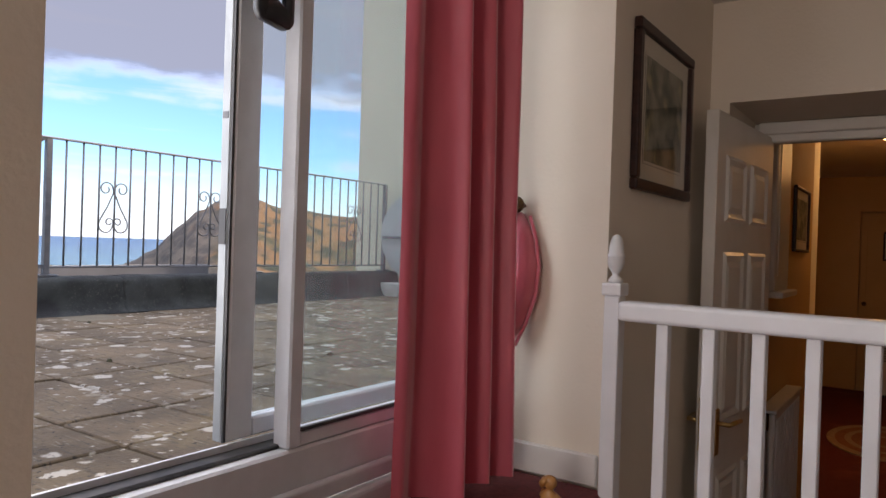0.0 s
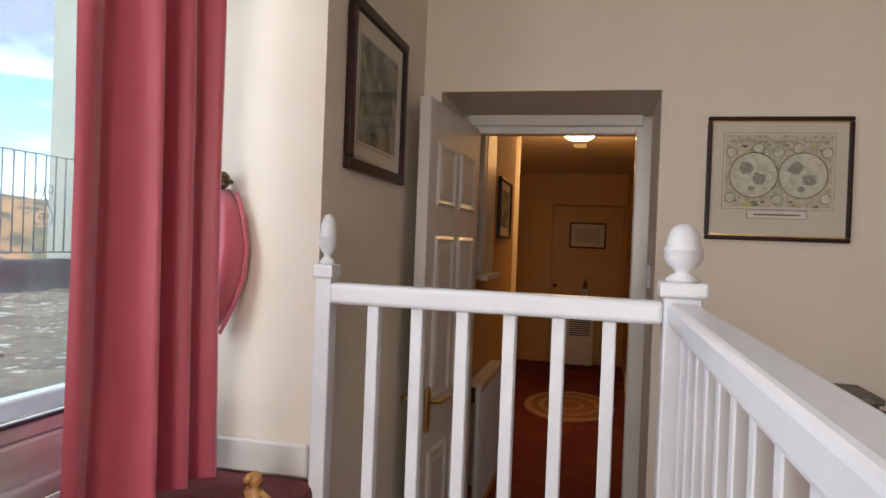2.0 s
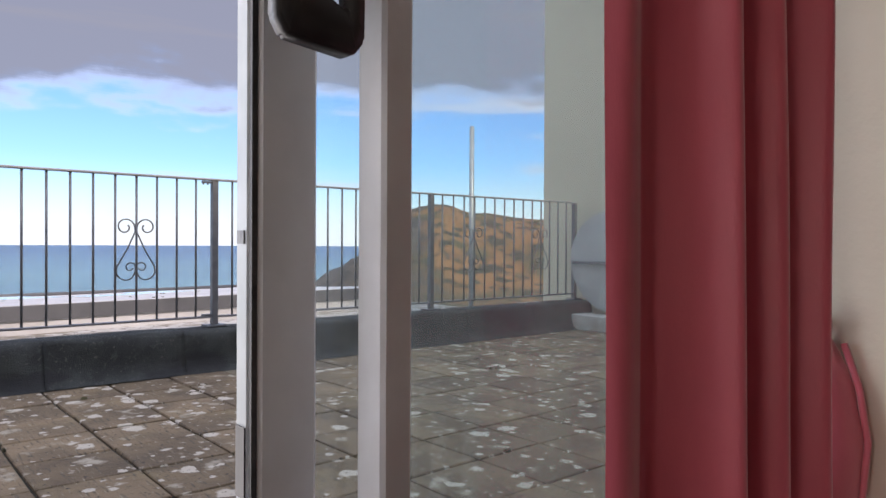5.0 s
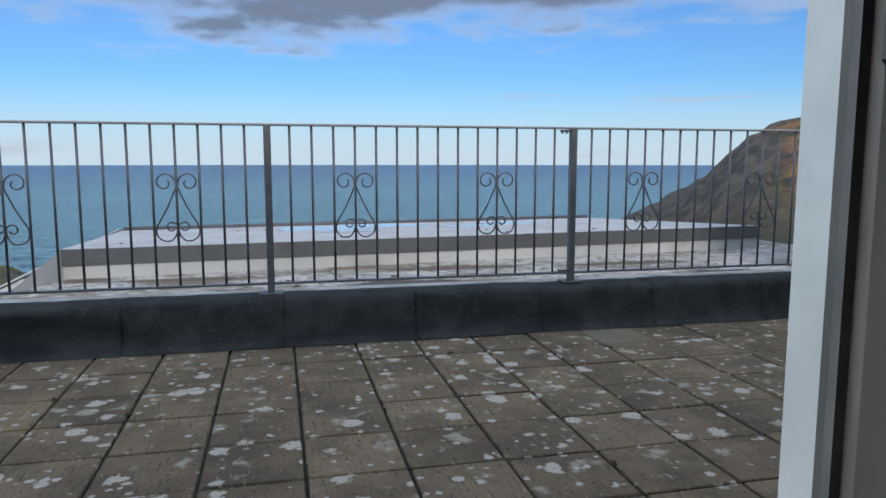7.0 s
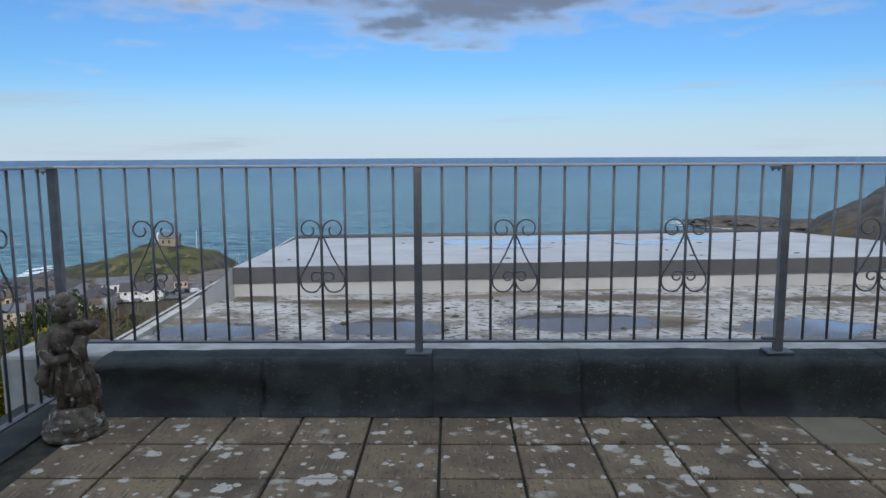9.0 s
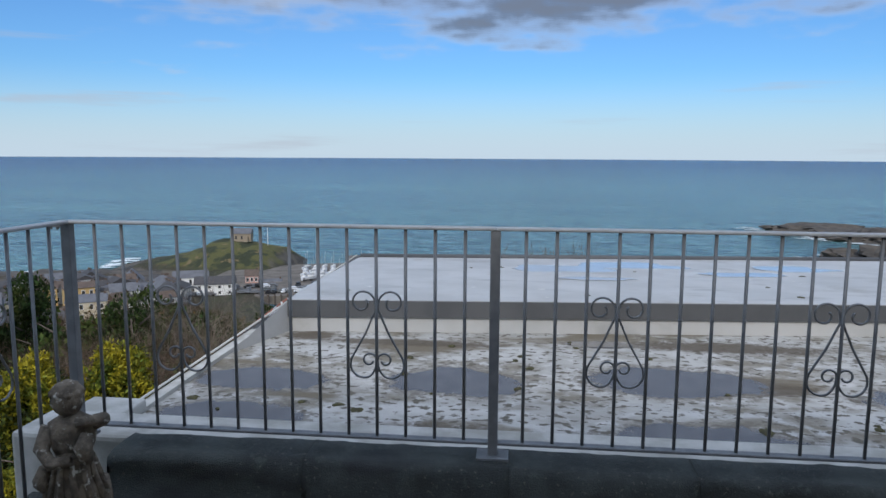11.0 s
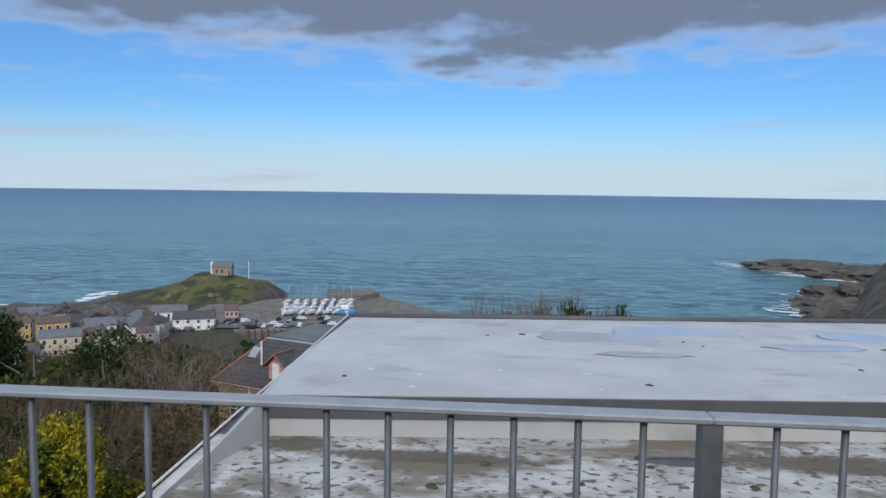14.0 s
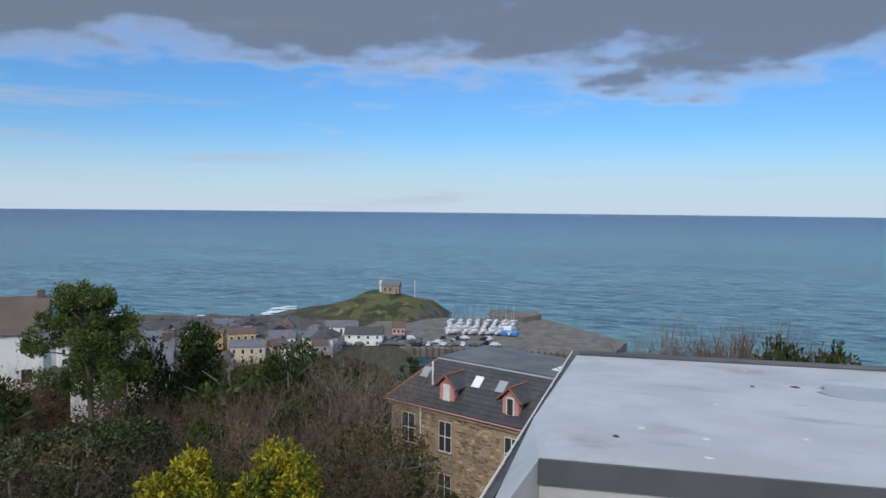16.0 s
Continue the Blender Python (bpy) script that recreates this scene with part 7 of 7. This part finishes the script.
for az, r, w, dpt, h, rise, turn, wi, ri, label in ((-30.4, 285, 8, 8, 4.6, 3.6, -62, 0, 2, "white gabled house at the foot of the hill"), (-32.4, 290, 9, 6, 3.6, 2.0, 30, 0, 2, "low white harbour house"),
                                                  (-26.2, 292, 13, 6, 3.4, 2.4, 22, 0, 2, "white boat shed with a grey roof"), (-21.6, 290, 5, 6, 3.2, 2.2, 20, 5, 1, "small pink harbour building"),
                                                  (-20.2, 290, 9, 6, 2.8, 1.8, 20, 0, 2, "low white harbour office"), (-36.2, 268, 7, 6, 6.2, 1.6, 36, 4, 1, "tall ochre town house")):
    town_house(r * math.sin(radians(az)), r * math.cos(radians(az)), w, dpt, h, rise, turn, TOWN_WALLS[wi], M_TOWNROOF[ri], label, "harbour buildings", 1 if h < 4 else 2, 3)
# the denser rows along the shore and round the foot of the hill
for k in range(58):
    az = -48.5 + 21.0 * k / 57 + hrng.uniform(-0.5, 0.5)
    r = hrng.uniform(250, 298) if az < -33 else hrng.uniform(245, 282)
    wi = hrng.choice((0, 0, 0, 0, 0, 1, 1, 3, 4))
    town_house(r * math.sin(radians(az)), r * math.cos(radians(az)), hrng.uniform(5, 8), hrng.uniform(5, 8), hrng.uniform(4.6, 7.0), hrng.uniform(1.0, 2.0), -az + hrng.choice((0, 90, 90)) + hrng.uniform(-25, 25),
               TOWN_WALLS[wi], hrng.choice(M_TOWNROOF), "%s rendered shore house with a pitched roof" % NAMES[wi], "shore houses", 2, hrng.choice((2, 3)))
for az, r, w, dpt, h, rise, turn, wi, ri, label in ((-28.2, 245, 8, 9, 6.4, 3.6, -50, 0, 2, "tall white gabled house above the harbour"), (-34.1, 252, 9, 8, 8.4, 1.4, 38, 4, 1, "tall ochre rendered block above the shore"),
                                                  (-33.6, 236, 11, 8, 6.2, 1.8, 30, 1, 2, "broad cream rendered house above the shore"), (-36.8, 214, 13, 9, 4.4, 2.6, 36, 0, 0, "white house under a large slate roof"),
                                                  (-31.0, 256, 9, 7, 5.4, 2.4, 34, 0, 2, "white rendered house with a grey roof"), (-40.5, 250, 12, 8, 5.6, 2.4, 44, 0, 0, "long white rendered terrace house"),
                                                  (-24.4, 268, 14, 8, 4.2, 2.4, 18, 0, 0, "long harbour shed with a dark roof")):
    town_house(r * math.sin(radians(az)), r * math.cos(radians(az)), w, dpt, h, rise, turn, TOWN_WALLS[wi], M_TOWNROOF[ri], label, "large town houses", 2, 4)
town_house(-64, 50, 11, 8, 5.6, 3.0, 42, TOWN_WALLS[0], M_TOWNROOF[1], "white rendered house with a brown tiled roof", "near houses", 2, 4, z=-16.0)
town_house(-48.5, 51.5, 8, 6, 3.2, 2.2, 36, TOWN_WALLS[0], M_TOWNROOF[2], "low white cottage with a grey roof", "near houses", 1, 3, z=-16.2)


def chapel():
    x, y = -132.6, 325.0
    ch = thing("hill_chapel", pose(x, y, land(x, y) - 0.5, 0, 0, 8), "small grey stone chapel on top of the hill", "chapel")
    part("wall", box(-4.5, 4.5, -2.5, 2.5, 0, 4.0), TOWN_WALLS[2], ch)
    bm = bmesh.new()
    v = [bm.verts.new(p) for p in ((-4.8, -2.9, 3.9), (4.8, -2.9, 3.9), (4.8, 2.9, 3.9), (-4.8, 2.9, 3.9), (-4.8, 0, 6.3), (4.8, 0, 6.3))]
    for f in ((0, 1, 5, 4), (2, 3, 4, 5), (1, 2, 5), (3, 0, 4), (3, 2, 1, 0)):
        bm.faces.new([v[i] for i in f])
    part("roof", bm, M_TOWNROOF[2], ch)
    part("lantern_tower", box(-5.7, -4.51, -0.7, 0.7, 0, 6.2), M_WHITE, ch)
    part("porch", box(1.5, 3.4, -4.2, -2.51, 0, 2.6), TOWN_WALLS[2], ch)
    for xx in (-2.5, 0.2):
        part("window", box(xx - 0.4, xx + 0.4, -2.56, -2.501, 1.2, 2.8), M_PANE, ch)
    fl = thing("flagpole", pose(-120, 325, land(-120, 325)), "white flagpole on the hill", "flagpole")
    part("pole", tube([(0, 0, 0), (0, 0, 8.5)], 0.12, 8), M_WHITE, fl)


chapel()


def boat_proto():
    bm = bmesh.new()
    prev_ = None
    for k in range(9):
        f = k / 8
        x = -4.2 + 8.4 * f
        w = 1.35 * math.sin(math.pi * (0.16 + 0.80 * f) ** 0.9) if f < 0.98 else 0.05
        ring = [bm.verts.new(p) for p in ((x, -w, 2.3 + 0.3 * f), (x, -w * 0.8, 1.3), (x, 0, 0.75), (x, w * 0.8, 1.3), (x, w, 2.3 + 0.3 * f))]
        if prev_:
            for j in range(4):
                bm.faces.new((prev_[j], ring[j], ring[j + 1], prev_[j + 1]))
            bm.faces.new((prev_[4], ring[4], ring[0], prev_[0]))
        else:
            bm.faces.new(ring)
        prev_ = ring
    bt = thing("yacht", pose(-80, 300, -50), "white sailing yacht laid up ashore with a bare mast", "boat", "laid-up yachts")
    part("hull", bm, M_HULL, bt)
    part("cabin", box(-1.6, 1.6, -0.75, 0.75, 2.45, 3.1, 0.15), M_WHITE, bt)
    part("keel", box(-0.8, 0.8, -0.12, 0.12, 0.0, 0.85), M_BLACK, bt)
    part("mast", tube([(0.6, 0, 3.0), (0.6, 0, 11.5)], 0.09, 6), M_GALV, bt)
    for s in (-1, 1):
        part("prop", tube([(0, s * 1.7, 0), (0, s * 1.05, 1.4)], 0.07, 6), M_STEEL, bt)
    return bt


yacht = boat_proto()
yacht.scale = (0.75, 0.75, 0.75)
brng = random.Random(2)
first = True
for row in range(4):
    for k in range(8):
        az = -17.6 + 0.72 * k + brng.uniform(-0.1, 0.1) + row * 0.12
        r = 288 + row * 9
        x, y = r * math.sin(radians(az)), r * math.cos(radians(az))
        m = pose(x, y, max(land(x, y), -49.9), 0, 0, 70 + brng.uniform(-25, 25))
        if first:
            yacht.matrix_basis = m @ Matrix.Diagonal((0.75, 0.75, 0.75, 1))
            first = False
        else:
            copy_thing(yacht, m)
slab("harbour_quay", [(-124, 234), (-88, 243), (-60, 250), (-20, 254), (-16, 284), (-33, 303), (-58, 333), (-100, 318), (-128, 300)], [-49.9] * 9, -56, M_QUAY, "grey stone harbour quay", "quay")
slab("stone_pier", [(-80, 318), (-64, 318), (-58, 330), (-62, 338), (-84, 333)], [-47.6] * 5, -56, M_QUAY, "old stone pier wall", "pier")
for k in range(32):
    x = -90 + 2.25 * k
    yq = 250 - max(0, -60 - x) * 0.25 + max(0, x + 60) * 0.05 - 0.6
    tagged(part("timber_post", tube([(x, yq, -56), (x, yq, -49.2)], 0.35, 6), M_BARK), "dark timber pile along the pier", "pile", "pier piles")
wb = thing("work_boat", pose(-64, 281, -49.9), "blue hulled work boat on the quay", "boat")
part("hull", box(-5, 5, -1.6, 1.6, 0.0, 2.2, 0.5), M_HULLBLUE, wb)
part("cabin", box(-1, 2.4, -1.1, 1.1, 2.2, 3.9, 0.2), M_WHITE, wb)
CAR_ME = {}
for k, m_ in enumerate((M_HULL, M_LEAD, M_BLACK, M_STEEL)):
    CAR_ME[k] = mesh_of("body", quad_box(box(-2.1, 2.1, -0.85, 0.85, 0.3, 0.9, 0.15), -1.2, 1.3, -0.78, 0.78, 0.9, 1.45, 0.2), m_)
WHEEL_ME = mesh_of("wheel", tube([(0, -0.1, 0), (0, 0.1, 0)], 0.32, 10), M_BLACK)
for k in range(60):
    az = brng.uniform(-27, -13.5)
    r = brng.choice((264, 269, 277)) + brng.uniform(-0.8, 0.8)
    x, y = r * math.sin(radians(az)), r * math.cos(radians(az))
    c_ = thing("parked_car", pose(x, y, max(land(x, y), -49.9), 0, 0, brng.choice((10, 100)) + brng.uniform(-8, 8)), "small parked car by the harbour", "car", "harbour cars")
    part("body", CAR_ME[k % 4], None, c_)
    for wx in (-1.3, 1.3):
        for wy in (-0.8, 0.8):
            part("wheel", WHEEL_ME, None, c_, at=pose(wx, wy, 0.32))


def rock(x, y, w, dpt, h, seed, group="shore rocks"):
    bm = bmesh.new()
    bmesh.ops.create_icosphere(bm, subdivisions=4, radius=1.0)
    for v in bm.verts:
        c = v.co
        k = 1 + 0.38 * noise.noise(c * 1.6 + Vector((seed * 3.3, 0, 0))) + 0.22 * noise.noise(c * 4.2 + Vector((seed, 5, 0))) + 0.10 * noise.noise(c * 10)
        v.co = Vector((c.x * w * k, c.y * dpt * k, max(-0.6, c.z) * h * k))
    ob = part("shore_rock", bm, M_ROCK)
    ob.matrix_basis = pose(x, y, SEA)
    tagged(ob, "dark jagged rock rising from the sea", "rock", group)


def surf(x, y, w, dpt, seed, turn=0):
    bm = bmesh.new()
    rg = random.Random(seed)
    for k in range(26):
        a = rg.uniform(0, 6.283)
        cx, cy = math.cos(a) * w * rg.uniform(0.8, 1.12), math.sin(a) * dpt * rg.uniform(0.8, 1.12)
        ring = []
        sx, sy = rg.uniform(0.06, 0.2) * w, rg.uniform(0.05, 0.12) * dpt
        for j in range(9):
            b = 2 * math.pi * j / 9
            q = rg.uniform(0.5, 1.1)
            ring.append(bm.verts.new((cx + math.cos(b) * sx * q, cy + math.sin(b) * sy * q, 0)))
        bm.faces.new(ring)
    ob = part("surf", bm, M_FOAM)
    ob.matrix_basis = pose(x, y, SEA + 0.25, 0, 0, turn)
    tagged(ob, "white surf breaking round the rocks", "surf", "surf patches", "stuff")


for k, (az, r, w, dpt, h) in enumerate(((20.9, 590, 26, 14, 5), (22.5, 575, 34, 16, 6.5), (25.0, 560, 34, 18, 7), (27.5, 545, 40, 20, 8), (23.9, 440, 12, 8, 5.5), (25.2, 430, 20, 10, 6.5),
                                       (27.2, 425, 26, 12, 9), (24.3, 385, 16, 9, 4.5), (26.0, 372, 24, 12, 6.5), (28.0, 365, 30, 14, 9), (30.0, 380, 30, 18, 14), (22.6, 405, 7, 5, 2.2))):
    x, y = r * math.sin(radians(az)), r * math.cos(radians(az))
    rock(x, y, w, dpt, h, k + 1)
    surf(x - 3, y - 4, w * 1.4, dpt * 1.5, k + 1, -az)
for k, (az, r) in enumerate(((-47, 376), (-44, 370), (-41.5, 366), (-39, 361), (-36, 355), (-33.5, 348), (-31.5, 340))):
    x, y = r * math.sin(radians(az)), r * math.cos(radians(az))
    for q, (f, dx) in enumerate(((0.985, 0), (0.93, 7), (0.89, -6))):
        rock(x * f + dx, y * f, 20, 12, 2.6 + 0.5 * q, 60 + 3 * k + q)


def shore_line(az0, az1, step, seed):
    """Broken white water along the edge of the land."""
    rg = random.Random(seed)
    bm = bmesh.new()
    az = az0
    while az < az1:
        s, c = math.sin(radians(az)), math.cos(radians(az))
        r = 600.0
        while r > 200 and land(r * s, r * c) < SEA:
            r -= 2
        for _ in range(3):
            rr = r + rg.uniform(2, 20) * rg.random() + 3
            sx, sy = rg.uniform(1.5, 5.5), rg.uniform(0.8, 3.2)
            ring = []
            for j in range(9):
                b = 2 * math.pi * j / 9
                q = rg.uniform(0.5, 1.15)
                u, v = math.cos(b) * sx * q, math.sin(b) * sy * q
                ring.append(bm.verts.new((rr * s + u * c + v * s, rr * c - u * s + v * c, 0.3 + rg.uniform(0, 0.25))))
            bm.faces.new(ring)
        az += step
    ob = part("surf", bm, M_FOAM)
    ob.matrix_basis = pose(0, 0, SEA)
    tagged(ob, "white surf breaking along the rocky shore", "surf", "surf patches", "stuff")


shore_line(-47, -30, 0.22, 5)
shore_line(21, 30, 0.25, 6)


# ---- small litter on the roofs ----
M_DROP = mat("white_bird_droppings", (0.62, 0.61, 0.58), 0.8)
M_MOSS = mat("dark_moss_clump", (0.045, 0.042, 0.022), 0.95, second=(0.08, 0.075, 0.03), scale=30, bump=0.8, bump_scale=80)


def blob(name, x, y, z, r, h, material, seed, label, cat, group):
    rg = random.Random(seed)
    bm = bmesh.new()
    n = 10
    a0 = [bm.verts.new((math.cos(6.283 * k / n) * r * rg.uniform(0.6, 1.2), math.sin(6.283 * k / n) * r * rg.uniform(0.4, 1.0), 0)) for k in range(n)]
    a1 = [bm.verts.new((v.co.x * 0.6, v.co.y * 0.6, h * rg.uniform(0.6, 1.1))) for v in a0]
    for k in range(n):
        bm.faces.new((a0[k], a0[(k + 1) % n], a1[(k + 1) % n], a1[k]))
    bm.faces.new(a1)
    ob = part(name, bm, material, smooth=True)
    ob.matrix_basis = pose(x, y, z, 0, 0, rg.uniform(0, 360))
    tagged(ob, label, cat, group, "stuff")


srng = random.Random(31)


def upper_z(x, y):
    return 0.137 - 0.191 * (y - 3.20 - 0.09 * (x + 1.855)) / 3.86


for k in range(34):
    y = srng.uniform(3.5, 6.8)
    x = srng.uniform(-1.6, 4.2)
    if srng.random() < 0.6:
        blob("bird_dropping", x, y, upper_z(x, y) + 0.001, srng.uniform(0.012, 0.035), 0.002, M_DROP, k, "white bird dropping on the roof", "dropping", "bird droppings")
    else:
        blob("moss_clump", x, y, upper_z(x, y) + 0.001, srng.uniform(0.015, 0.05), 0.008, M_MOSS, k, "dark clump of moss on the roof", "moss", "moss clumps")
for k in range(30):
    x, y = srng.uniform(-1.9, 3.0), srng.uniform(0.5, 3.1)
    blob("moss_clump", x, y, -0.134, srng.uniform(0.015, 0.06), 0.010, M_MOSS, 100 + k, "dark clump of moss on the roof", "moss", "moss clumps")
for k in range(26):
    x, y = srng.uniform(-1.3, 3.8), srng.uniform(-3.2, -0.3)
    x, y = (-0.505 + TW * round((x + 0.505) / TW), y) if srng.random() < 0.5 else (x, -0.48 - TW * round((-0.48 - y) / TW))
    blob("moss_clump", x, y, 0.0, srng.uniform(0.008, 0.022), 0.012, M_MOSS, 200 + k, "small clump of moss in a tile joint", "moss", "moss clumps")
